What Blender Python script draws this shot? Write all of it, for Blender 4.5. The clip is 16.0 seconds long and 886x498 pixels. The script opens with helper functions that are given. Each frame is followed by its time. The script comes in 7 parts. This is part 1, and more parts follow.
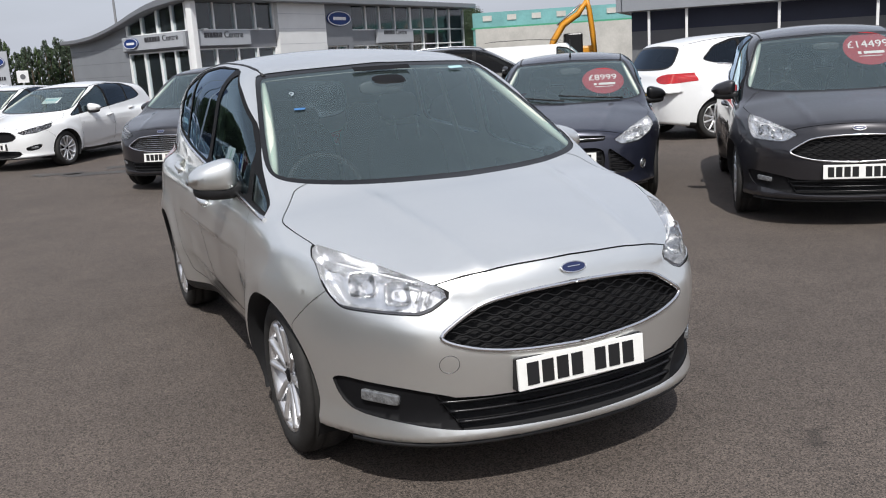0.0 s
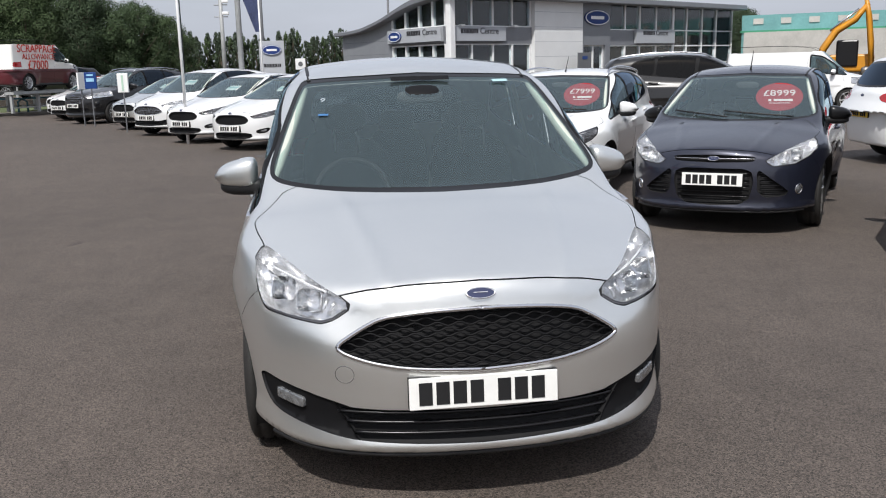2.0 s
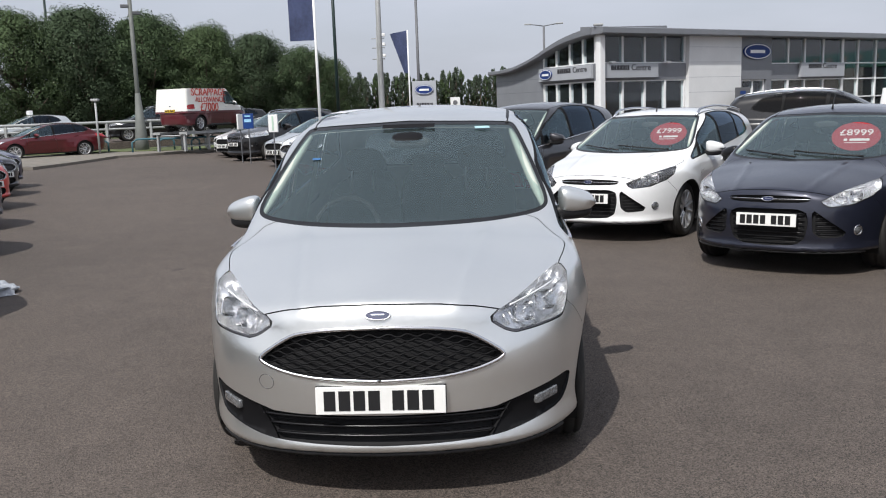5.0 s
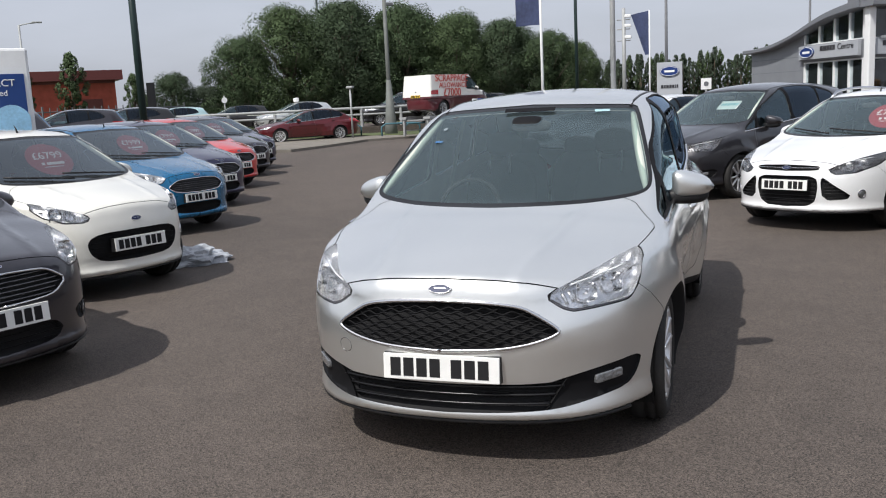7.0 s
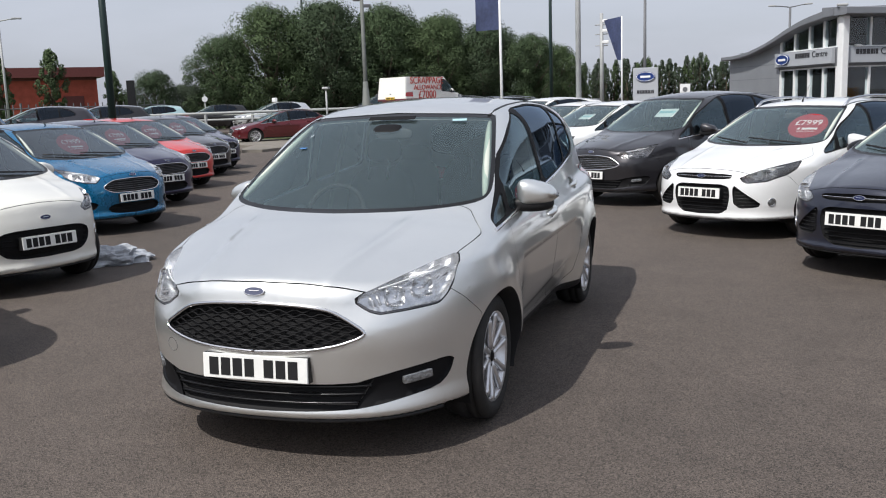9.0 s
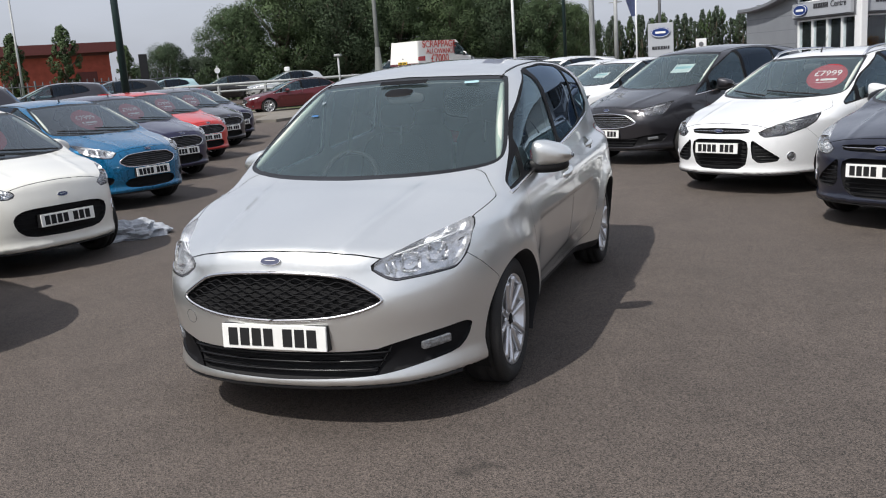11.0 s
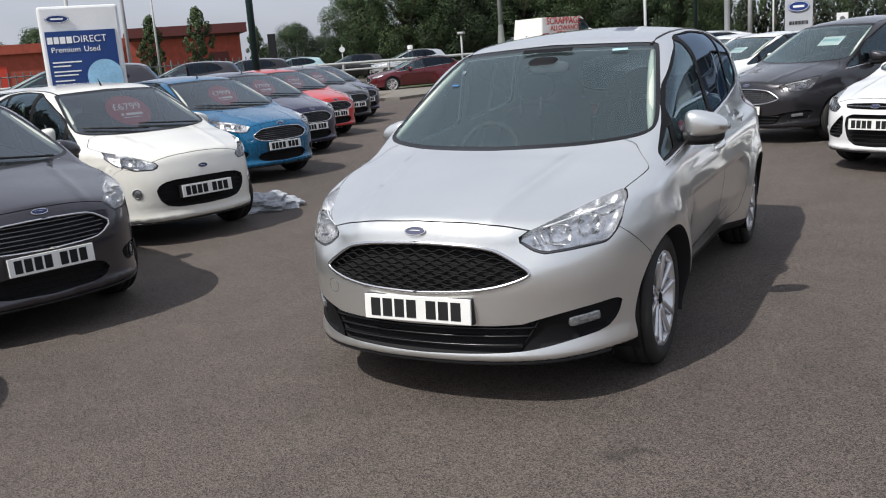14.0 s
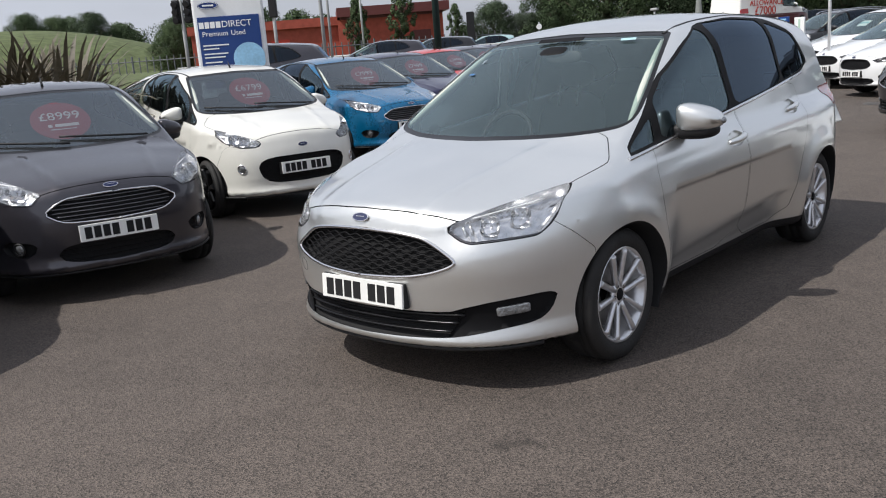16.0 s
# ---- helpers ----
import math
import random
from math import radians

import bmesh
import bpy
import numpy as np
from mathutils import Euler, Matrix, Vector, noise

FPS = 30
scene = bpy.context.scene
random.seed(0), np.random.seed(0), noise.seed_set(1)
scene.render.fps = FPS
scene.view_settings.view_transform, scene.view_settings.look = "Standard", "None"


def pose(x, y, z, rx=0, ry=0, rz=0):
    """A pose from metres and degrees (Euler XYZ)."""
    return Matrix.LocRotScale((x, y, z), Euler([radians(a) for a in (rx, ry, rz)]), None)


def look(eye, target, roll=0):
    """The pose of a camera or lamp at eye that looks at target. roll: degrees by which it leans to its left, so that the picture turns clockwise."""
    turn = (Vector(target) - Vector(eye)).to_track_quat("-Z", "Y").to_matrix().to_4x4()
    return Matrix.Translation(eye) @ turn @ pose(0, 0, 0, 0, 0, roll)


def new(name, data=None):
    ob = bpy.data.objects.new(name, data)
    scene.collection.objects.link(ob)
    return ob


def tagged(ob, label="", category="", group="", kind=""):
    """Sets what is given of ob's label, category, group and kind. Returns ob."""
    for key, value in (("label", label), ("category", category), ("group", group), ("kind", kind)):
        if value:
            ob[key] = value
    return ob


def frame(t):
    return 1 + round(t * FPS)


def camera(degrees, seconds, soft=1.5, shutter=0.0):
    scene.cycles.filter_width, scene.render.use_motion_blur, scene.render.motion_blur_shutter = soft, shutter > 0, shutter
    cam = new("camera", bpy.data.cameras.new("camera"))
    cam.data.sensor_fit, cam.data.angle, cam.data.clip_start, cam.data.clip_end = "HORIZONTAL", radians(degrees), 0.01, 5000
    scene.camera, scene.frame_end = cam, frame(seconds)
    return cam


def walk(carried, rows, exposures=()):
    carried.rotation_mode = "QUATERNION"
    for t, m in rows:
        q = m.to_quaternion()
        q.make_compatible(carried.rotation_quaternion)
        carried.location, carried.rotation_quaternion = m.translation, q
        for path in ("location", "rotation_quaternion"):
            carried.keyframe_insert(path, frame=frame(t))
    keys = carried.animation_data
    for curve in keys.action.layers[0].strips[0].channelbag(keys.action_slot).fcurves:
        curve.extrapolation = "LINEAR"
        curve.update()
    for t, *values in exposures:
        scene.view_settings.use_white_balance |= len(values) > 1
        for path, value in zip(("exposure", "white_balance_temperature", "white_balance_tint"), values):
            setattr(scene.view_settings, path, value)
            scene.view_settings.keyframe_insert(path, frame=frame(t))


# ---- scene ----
cam = camera(53.0, 16.0, soft=1.1)
PATH = [
    (0, (-1.632, -2.515, 1.534), (-0.834, -0.731, 1.11), -3.6),
    (0.5, (-1.318, -2.493, 1.535), (-0.659, -0.651, 1.121), -3.2),
    (1, (-1.016, -2.566, 1.541), (-0.496, -0.684, 1.107), -1.8),
    (1.5, (-0.79, -2.756, 1.548), (-0.377, -0.848, 1.11), -1.1),
    (2, (-0.507, -2.865, 1.558), (-0.252, -0.924, 1.153), -1.4),
    (2.5, (-0.269, -2.983, 1.571), (-0.16, -1.029, 1.161), -1.7),
    (3, (-0.118, -3.159, 1.565), (-0.023, -1.203, 1.156), -1.6),
    (3.5, (0.009, -3.28, 1.586), (0.084, -1.322, 1.183), -1.9),
    (4, (0.193, -3.3, 1.598), (0.176, -1.334, 1.232), -2.1),
    (6.3, (0.905, -3.459, 1.591), (0.541, -1.515, 1.296), -2.4),
    (6.5, (1.018, -3.42, 1.583), (0.559, -1.498, 1.278), -2.6),
    (7, (1.247, -3.41, 1.571), (0.587, -1.551, 1.243), -2.8),
    (7.5, (1.515, -3.467, 1.575), (0.829, -1.614, 1.265), -1.1),
    (8, (1.77, -3.408, 1.582), (1.063, -1.559, 1.299), 0.5),
    (8.5, (1.961, -3.31, 1.577), (1.282, -1.452, 1.287), 0.0),
    (9, (2.024, -3.299, 1.581), (1.384, -1.432, 1.255), -2.0),
    (9.2, (2.031, -3.3, 1.582), (1.385, -1.439, 1.236), -2.3),
    (11.3, (2.027, -3.273, 1.57), (1.352, -1.434, 1.169), -4.1),
    (11.5, (2.022, -3.273, 1.565), (1.373, -1.423, 1.173), -4.4),
    (12, (1.921, -3.292, 1.559), (1.397, -1.397, 1.195), -5.4),
    (12.5, (1.691, -3.317, 1.547), (1.261, -1.405, 1.149), -6.4),
    (13, (1.591, -3.337, 1.545), (1.105, -1.442, 1.129), -6.3),
    (13.5, (1.608, -3.345, 1.553), (0.962, -1.497, 1.142), -5.3),
    (14, (1.847, -3.204, 1.52), (0.932, -1.478, 1.093), -4.3),
    (14.5, (2.189, -3.121, 1.518), (1.136, -1.477, 1.083), -3.5),
    (15, (2.505, -3.093, 1.538), (1.459, -1.435, 1.144), -2.0),
    (15.5, (2.702, -2.864, 1.521), (1.562, -1.273, 1.107), -3.7),
    (16, (2.888, -2.687, 1.512), (1.596, -1.225, 1.069), -4.5),
]
walk(cam, [(t, look(eye, target, roll)) for t, eye, target, roll in PATH])

# ---- world, sun, exposure ----
world = bpy.data.worlds.new("sky")
scene.world = world
world.use_nodes = True
wn, wl = world.node_tree.nodes, world.node_tree.links
SUN_EL, SUN_TO = 52.0, Vector((-0.33, -0.75, 1.06)).normalized()
sky = wn.new("ShaderNodeTexSky")
sky.sky_type, sky.sun_disc = "NISHITA", False
sky.sun_elevation, sky.sun_rotation = radians(SUN_EL), math.atan2(SUN_TO.x, SUN_TO.y)
sky.dust_density, sky.air_density, sky.ozone_density = 4.0, 1.0, 1.0
cloud_at = wn.new("ShaderNodeTexCoord")
cloud_map = wn.new("ShaderNodeMapping")
cloud_map.inputs["Scale"].default_value = (1.0, 1.0, 3.5)
cloud = wn.new("ShaderNodeTexNoise")
cloud.inputs["Scale"].default_value, cloud.inputs["Detail"].default_value, cloud.inputs["Roughness"].default_value = 1.6, 6, 0.55
ramp = wn.new("ShaderNodeMapRange")
ramp.inputs["From Min"].default_value, ramp.inputs["From Max"].default_value, ramp.inputs["To Min"].default_value, ramp.inputs["To Max"].default_value = 0.3, 0.7, 0.55, 0.9
haze = wn.new("ShaderNodeMix")
haze.data_type = "RGBA"
haze.inputs["B"].default_value = (5.75, 6.1, 7.05, 1)
wl.new(cloud_at.outputs["Generated"], cloud_map.inputs["Vector"])
wl.new(cloud_map.outputs["Vector"], cloud.inputs["Vector"])
wl.new(cloud.outputs["Fac"], ramp.inputs["Value"])
wl.new(ramp.outputs["Result"], haze.inputs["Factor"])
wl.new(sky.outputs["Color"], haze.inputs["A"])
back = wn["Background"]
wl.new(haze.outputs["Result"], back.inputs["Color"])
back.inputs["Strength"].default_value = 0.112
lamp = bpy.data.lights.new("sun", "SUN")
lamp.energy, lamp.angle, lamp.color = 4.15, radians(0.8), (1.0, 0.975, 0.94)
sun = new("sun", lamp)
sun.matrix_basis = look(tuple(30 * SUN_TO), (0, 0, 0))


# ---- materials ----
def mat(name, color, rough=0.5, metal=0.0, coat=0.0, vary=0.0, scale=8.0, bump=0.0, bump_scale=120.0, rough_vary=0.0, second=None, stretch=(1, 1, 1), trans=0.0, ior=1.45):
    """A surface: colour that varies by two noises, roughness and fine relief."""
    m = bpy.data.materials.new(name)
    m.use_nodes = True
    n, l = m.node_tree.nodes, m.node_tree.links
    p = n["Principled BSDF"]
    p.inputs["Roughness"].default_value, p.inputs["Metallic"].default_value, p.inputs["Coat Weight"].default_value = rough, metal, coat
    p.inputs["Coat Roughness"].default_value, p.inputs["IOR"].default_value, p.inputs["Transmission Weight"].default_value = 0.03, ior, trans
    p.inputs["Base Color"].default_value = (*color, 1)
    at = n.new("ShaderNodeTexCoord")
    mp = n.new("ShaderNodeMapping")
    mp.inputs["Scale"].default_value = stretch
    l.new(at.outputs["Object"], mp.inputs["Vector"])
    if vary or second:
        a, b = n.new("ShaderNodeTexNoise"), n.new("ShaderNodeTexNoise")
        a.inputs["Scale"].default_value, a.inputs["Detail"].default_value = scale, 5
        b.inputs["Scale"].default_value, b.inputs["Detail"].default_value = scale * 11, 3
        add = n.new("ShaderNodeMath")
        add.operation = "MULTIPLY_ADD"
        add.inputs[1].default_value = 0.45
        l.new(mp.outputs[0], a.inputs["Vector"]), l.new(mp.outputs[0], b.inputs["Vector"])
        l.new(b.outputs["Fac"], add.inputs[0]), l.new(a.outputs["Fac"], add.inputs[2])
        rng = n.new("ShaderNodeMapRange")
        rng.inputs["From Min"].default_value, rng.inputs["From Max"].default_value = 0.45, 1.0
        l.new(add.outputs[0], rng.inputs["Value"])
        mix = n.new("ShaderNodeMix")
        mix.data_type = "RGBA"
        lo = second or tuple(c * (1 - vary) for c in color)
        mix.inputs["A"].default_value, mix.inputs["B"].default_value = (*lo, 1), (*tuple(min(1, c * (1 + (0 if second else vary * 0.6))) for c in color), 1)
        l.new(rng.outputs[0], mix.inputs["Factor"]), l.new(mix.outputs["Result"], p.inputs["Base Color"])
        if rough_vary:
            rr = n.new("ShaderNodeMapRange")
            rr.inputs["To Min"].default_value, rr.inputs["To Max"].default_value = max(0.02, rough - rough_vary), min(1, rough + rough_vary)
            l.new(rng.outputs[0], rr.inputs["Value"]), l.new(rr.outputs[0], p.inputs["Roughness"])
    if bump:
        c = n.new("ShaderNodeTexNoise")
        c.inputs["Scale"].default_value, c.inputs["Detail"].default_value = bump_scale, 4
        bp = n.new("ShaderNodeBump")
        bp.inputs["Strength"].default_value, bp.inputs["Distance"].default_value = bump, 0.01
        l.new(mp.outputs[0], c.inputs["Vector"]), l.new(c.outputs["Fac"], bp.inputs["Height"]), l.new(bp.outputs["Normal"], p.inputs["Normal"])
    return m


def paint(name, color, metal=0.0, rough=0.4, dust=0.05):
    """Car paint: flakes under a clear coat, and a film of dust."""
    m = mat(name, color, rough, metal, 1.0, dust, 3.0, rough_vary=0.04)
    n, l = m.node_tree.nodes, m.node_tree.links
    p = n["Principled BSDF"]
    p.inputs["Coat Roughness"].default_value, p.inputs["Coat IOR"].default_value = 0.04, 1.5
    return m


def pane(name, tint, rough=0.0, gloss=(1.0, 1.0, 1.0), ior=1.55, film=0.05, veil=(0.7, 0.7, 0.68)):
    """Thin glass: tinted light goes straight through a diffuse veil, which stands in for sky haze on the pane, and the
    surface mirrors by Fresnel, tinted by gloss.
    """
    m = bpy.data.materials.new(name)
    m.use_nodes = True
    n, l = m.node_tree.nodes, m.node_tree.links
    n.remove(n["Principled BSDF"])
    t, g, f, x = n.new("ShaderNodeBsdfTransparent"), n.new("ShaderNodeBsdfGlossy"), n.new("ShaderNodeFresnel"), n.new("ShaderNodeMixShader")
    t.inputs["Color"].default_value, g.inputs["Roughness"].default_value, f.inputs["IOR"].default_value = (*tint, 1), rough, ior
    g.inputs["Color"].default_value = (*gloss, 1)
    d, y = n.new("ShaderNodeBsdfDiffuse"), n.new("ShaderNodeMixShader")
    d.inputs["Color"].default_value, y.inputs[0].default_value = (*veil, 1), film
    l.new(t.outputs[0], y.inputs[1]), l.new(d.outputs[0], y.inputs[2])
    l.new(f.outputs[0], x.inputs[0]), l.new(y.outputs[0], x.inputs[1]), l.new(g.outputs[0], x.inputs[2])
    l.new(x.outputs[0], n["Material Output"].inputs["Surface"])
    return m


MATS = dict(
    plastic=mat("black plastic", (0.012, 0.012, 0.013), 0.5, 0, 0, 0.3, 12, 0.15, 300),
    grille_black=mat("matt black grille plastic", (0.007, 0.007, 0.008), 0.62, vary=0.25, scale=14),
    dark=mat("dark recess", (0.008, 0.008, 0.009), 0.8, vary=0.3),
    gloss_black=mat("gloss black", (0.008, 0.008, 0.009), 0.28, vary=0.2),
    chrome=mat("chrome", (0.78, 0.78, 0.79), 0.17, 1.0, vary=0.05),
    chrome_soft=mat("satin chrome", (0.62, 0.63, 0.65), 0.22, 1.0, vary=0.08),
    lamp_bowl=mat("lamp bowl", (0.80, 0.81, 0.83), 0.26, 0.86, 0.3, 0.25, 22, 0.15, 38),
    smoke=mat("smoked lamp edge", (0.10, 0.10, 0.11), 0.25, 0.3, 0.5, 0.2, 20),
    alloy=mat("silver alloy", (0.76, 0.76, 0.77), 0.28, 0.75, 0.4, 0.08, 6),
    steel=mat("brake steel", (0.25, 0.24, 0.23), 0.5, 0.8, vary=0.4, scale=20),
    rubber=mat("tyre rubber", (0.022, 0.021, 0.020), 0.75, vary=0.35, scale=9, bump=0.2, bump_scale=90),
    # blue-green veil and gloss colours put the reflected blue sky into the glass
    glass=pane("car glass", (0.64, 0.73, 0.72), gloss=(0.80, 0.96, 1.0), ior=1.75, film=0.05, veil=(0.50, 0.66, 0.68)),
    side_glass=pane("side glass", (0.34, 0.42, 0.44), gloss=(0.70, 0.90, 1.0), ior=1.9, film=0.004, veil=(0.5, 0.62, 0.7)),
    reflector=mat("bright reflector", (0.78, 0.79, 0.80), 0.10, 1.0, vary=0.3, scale=40, bump=0.25, bump_scale=60),
    light_guide=mat("clear light strip", (0.80, 0.81, 0.83), 0.2, 0.2, 0.6, vary=0.08),
    tint=pane("privacy glass", (0.06, 0.07, 0.08), gloss=(0.50, 0.64, 0.82), ior=1.6, film=0.004),
    deep_tint=pane("dark privacy glass", (0.02, 0.022, 0.026), ior=1.35, film=0.002),
    dark_bowl=mat("smoked lamp bowl", (0.16, 0.16, 0.17), 0.2, 0.7, 0.4, 0.3, 25),
    # dark tint fades the price cards in place of sky mirrored over them
    dim_glass=pane("windscreen dimmed for reflection", (0.29, 0.32, 0.34), gloss=(0.80, 0.92, 1.0), ior=1.9, film=0.045, veil=(0.55, 0.58, 0.62)),
    lens=pane("lamp lens", (0.95, 0.955, 0.96), film=0.006),
    mirror=mat("mirror", (0.85, 0.86, 0.88), 0.01, 1.0),
    red_lens=mat("red lens", (0.42, 0.008, 0.010), 0.08, 0, 1.0, 0.35, 30),
    lamp_glass=mat("ribbed lamp glass", (0.30, 0.31, 0.32), 0.12, 0.6, 0.5, 0.6, 45, 0.5, 80),
    badge_blue=mat("badge blue", (0.006, 0.014, 0.065), 0.5, 0.0, 0.0, vary=0.1),
    plate_white=mat("plate white", (0.80, 0.80, 0.77), 0.35, vary=0.06, scale=14),
    plate_yellow=mat("plate yellow", (0.72, 0.48, 0.03), 0.35, vary=0.06, scale=14),
    lining=mat("pale cabin lining", (0.46, 0.47, 0.43), 0.9, vary=0.12, scale=5),
    pillar=mat("pale pillar trim", (0.50, 0.53, 0.47), 0.9, vary=0.08),
    trim=mat("charcoal dashboard", (0.055, 0.056, 0.058), 0.6, vary=0.2, scale=20, bump=0.2, bump_scale=400),
    seat=mat("dark seat cloth", (0.05, 0.05, 0.054), 0.95, vary=0.35, scale=30, bump=0.3, bump_scale=500),
    belt=mat("grey belt webbing", (0.32, 0.32, 0.31), 0.8, vary=0.1),
)
MATS["grille_black"].node_tree.nodes["Principled BSDF"].inputs["Specular IOR Level"].default_value = 0.2
SILVER = paint("silver paint", (0.840, 0.850, 0.828), 0.88, 0.34, 0.02)
WHITE = paint("white paint", (0.78, 0.79, 0.79), 0.0, 0.35, 0.03)
CREAM = paint("warm white paint", (0.76, 0.75, 0.69), 0.0, 0.35, 0.03)
GREY = paint("dark grey paint", (0.050, 0.047, 0.056), 0.55, 0.35, 0.1)
NAVY = paint("blue-black paint", (0.022, 0.025, 0.042), 0.45, 0.35, 0.1)
PLUM = paint("deep indigo paint", (0.020, 0.018, 0.060), 0.4, 0.35, 0.1)
CHARCOAL = paint("charcoal paint", (0.030, 0.029, 0.034), 0.5, 0.35, 0.1)
BLUE = paint("bright blue paint", (0.001, 0.145, 0.31), 0.5, 0.28, 0.06)
RED = paint("red paint", (0.60, 0.028, 0.022), 0.15, 0.35, 0.06)
RUBY = paint("dark red paint", (0.115, 0.008, 0.013), 0.45, 0.3, 0.06)
BLACK = paint("black paint", (0.010, 0.010, 0.011), 0.1, 0.3, 0.1)
AQUA = paint("pale aqua paint", (0.42, 0.60, 0.62), 0.2, 0.3, 0.05)
# ---- modelling helpers ----
def curve(*flat):
    """A smooth monotone curve through the pairs (u, v, u, v, ...)."""
    u, v = np.array(flat[0::2], float), np.array(flat[1::2], float)
    h = np.diff(u)
    s = np.diff(v) / h
    d = np.zeros(len(u))
    d[0], d[-1] = s[0], s[-1]
    for n in range(1, len(u) - 1):
        if s[n - 1] * s[n] > 0:
            a, b = 2 * h[n] + h[n - 1], h[n] + 2 * h[n - 1]
            d[n] = (a + b) / (a / s[n - 1] + b / s[n])

    def at(w):
        w = np.clip(w, u[0], u[-1])
        k = np.clip(np.searchsorted(u, w) - 1, 0, len(h) - 1)
        t = (w - u[k]) / h[k]
        return (v[k] * (1 + 2 * t) * (1 - t) ** 2 + h[k] * d[k] * t * (1 - t) ** 2
                + v[k + 1] * t * t * (3 - 2 * t) + h[k] * d[k + 1] * t * t * (t - 1))

    return at


def smax(a, b, k):
    return np.maximum(a, b) + np.maximum(k - np.abs(a - b), 0) ** 2 / (4 * k)


def smin(a, b, k):
    return -smax(-a, -b, k)


def soften(poly, rounds=2, share=0.22):
    """Corner cutting of a closed outline."""
    for _ in range(rounds):
        out = []
        for a, b in zip(poly, poly[1:] + poly[:1]):
            out += [(a[0] * (1 - share) + b[0] * share, a[1] * (1 - share) + b[1] * share), (a[0] * share + b[0] * (1 - share), a[1] * share + b[1] * (1 - share))]
        poly = out
    return poly


def both(half):
    """An outline that is given for x >= 0, closed over the middle."""
    return half + [(-x, z) for x, z in reversed(half)]


def outline(u, v, poly):
    """The signed distance to a closed outline, negative inside."""
    d, s = np.full(u.shape, 1e9), np.ones(u.shape)
    for (ax, ay), (bx, by) in zip(poly, poly[-1:] + poly[:-1]):
        ex, ey = bx - ax, by - ay
        wx, wy = u - ax, v - ay
        t = np.clip((wx * ex + wy * ey) / (ex * ex + ey * ey + 1e-12), 0, 1)
        d = np.minimum(d, (wx - ex * t) ** 2 + (wy - ey * t) ** 2)
        c = (v >= ay).astype(int) + (v < by) + (ex * wy > ey * wx)
        s = np.where((c == 3) | (c == 0), -s, s)
    return s * np.sqrt(d)


def mesh_of(verts, faces, smooth=True, normals=None):
    m = bpy.data.meshes.new("part")
    m.from_pydata([tuple(map(float, v)) for v in verts], [], [tuple(map(int, f)) for f in faces])
    m.update()
    if smooth:
        m.polygons.foreach_set("use_smooth", [True] * len(m.polygons))
    if normals is not None:
        m.normals_split_custom_set_from_vertices([tuple(map(float, n)) for n in normals])
    return m


def mesh_from(bm, smooth=False):
    m = bpy.data.meshes.new("part")
    bm.to_mesh(m)
    bm.free()
    if smooth:
        m.polygons.foreach_set("use_smooth", [True] * len(m.polygons))
    return m


def part(name, data, material, parent, label=""):
    """One mesh object under a thing or a part. data: a bmesh or a mesh."""
    if isinstance(data, bmesh.types.BMesh):
        data = mesh_from(data)
    if not data.materials:
        data.materials.append(material)
    ob = new(name, data)
    ob.parent = parent
    ob.material_slots[0].link = "OBJECT"
    ob.material_slots[0].material = material
    if label:
        ob["label"] = label
    return ob


def thing(name, at, label, category, group="", kind=""):
    ob = new(name)
    ob.empty_display_size = 0.1
    ob.matrix_basis = at
    return tagged(ob, label, category, group, kind)


def solid(name, data, material, at, label, category, group="", kind=""):
    """A thing that is one mesh."""
    ob = part(name, data, material, None)
    ob.matrix_basis = at
    return tagged(ob, label, category, group, kind)


def add_box(bm, x0, x1, y0, y1, z0, z1, bevel=0.0):
    got = bmesh.ops.create_cube(bm, size=1, matrix=Matrix.LocRotScale(((x0 + x1) / 2, (y0 + y1) / 2, (z0 + z1) / 2), None, (abs(x1 - x0), abs(y1 - y0), abs(z1 - z0))))
    if bevel:
        edges = list({e for v in got["verts"] for e in v.link_edges})
        bmesh.ops.bevel(bm, geom=edges, offset=bevel, segments=2, affect="EDGES", profile=0.5)
    return bm


def box(x0, x1, y0, y1, z0, z1, bevel=0.0):
    return add_box(bmesh.new(), x0, x1, y0, y1, z0, z1, bevel)


def add_tube(bm, points, radius, sides=6, closed=False, flat=1.0):
    """A tube along points; radius may be a list. flat squeezes it along z."""
    pts = [Vector(p) for p in points]
    n = len(pts)
    rad = radius if isinstance(radius, (list, tuple)) else [radius] * n
    rings, ref = [], None
    for k, p in enumerate(pts):
        a = pts[(k - 1) % n] if closed or k else p
        b = pts[(k + 1) % n] if closed or k < n - 1 else p
        way = (b - a).normalized()
        if ref is None:
            ref = Vector((0, 0, 1)) if abs(way.z) < 0.9 else Vector((1, 0, 0))
        side = way.cross(ref).normalized()
        up = side.cross(way).normalized()
        ref = up
        rings.append([bm.verts.new(p + float(rad[k]) * (math.cos(2 * math.pi * j / sides) * side + flat * math.sin(2 * math.pi * j / sides) * up)) for j in range(sides)])
    for k in range(n if closed else n - 1):
        r, s = rings[k], rings[(k + 1) % n]
        for j in range(sides):
            bm.faces.new((r[j], r[(j + 1) % sides], s[(j + 1) % sides], s[j])).smooth = True
    if not closed:
        bm.faces.new(rings[0][::-1])
        bm.faces.new(rings[-1])
    return bm


def tube(points, radius, sides=6, closed=False, flat=1.0):
    return add_tube(bmesh.new(), points, radius, sides, closed, flat)


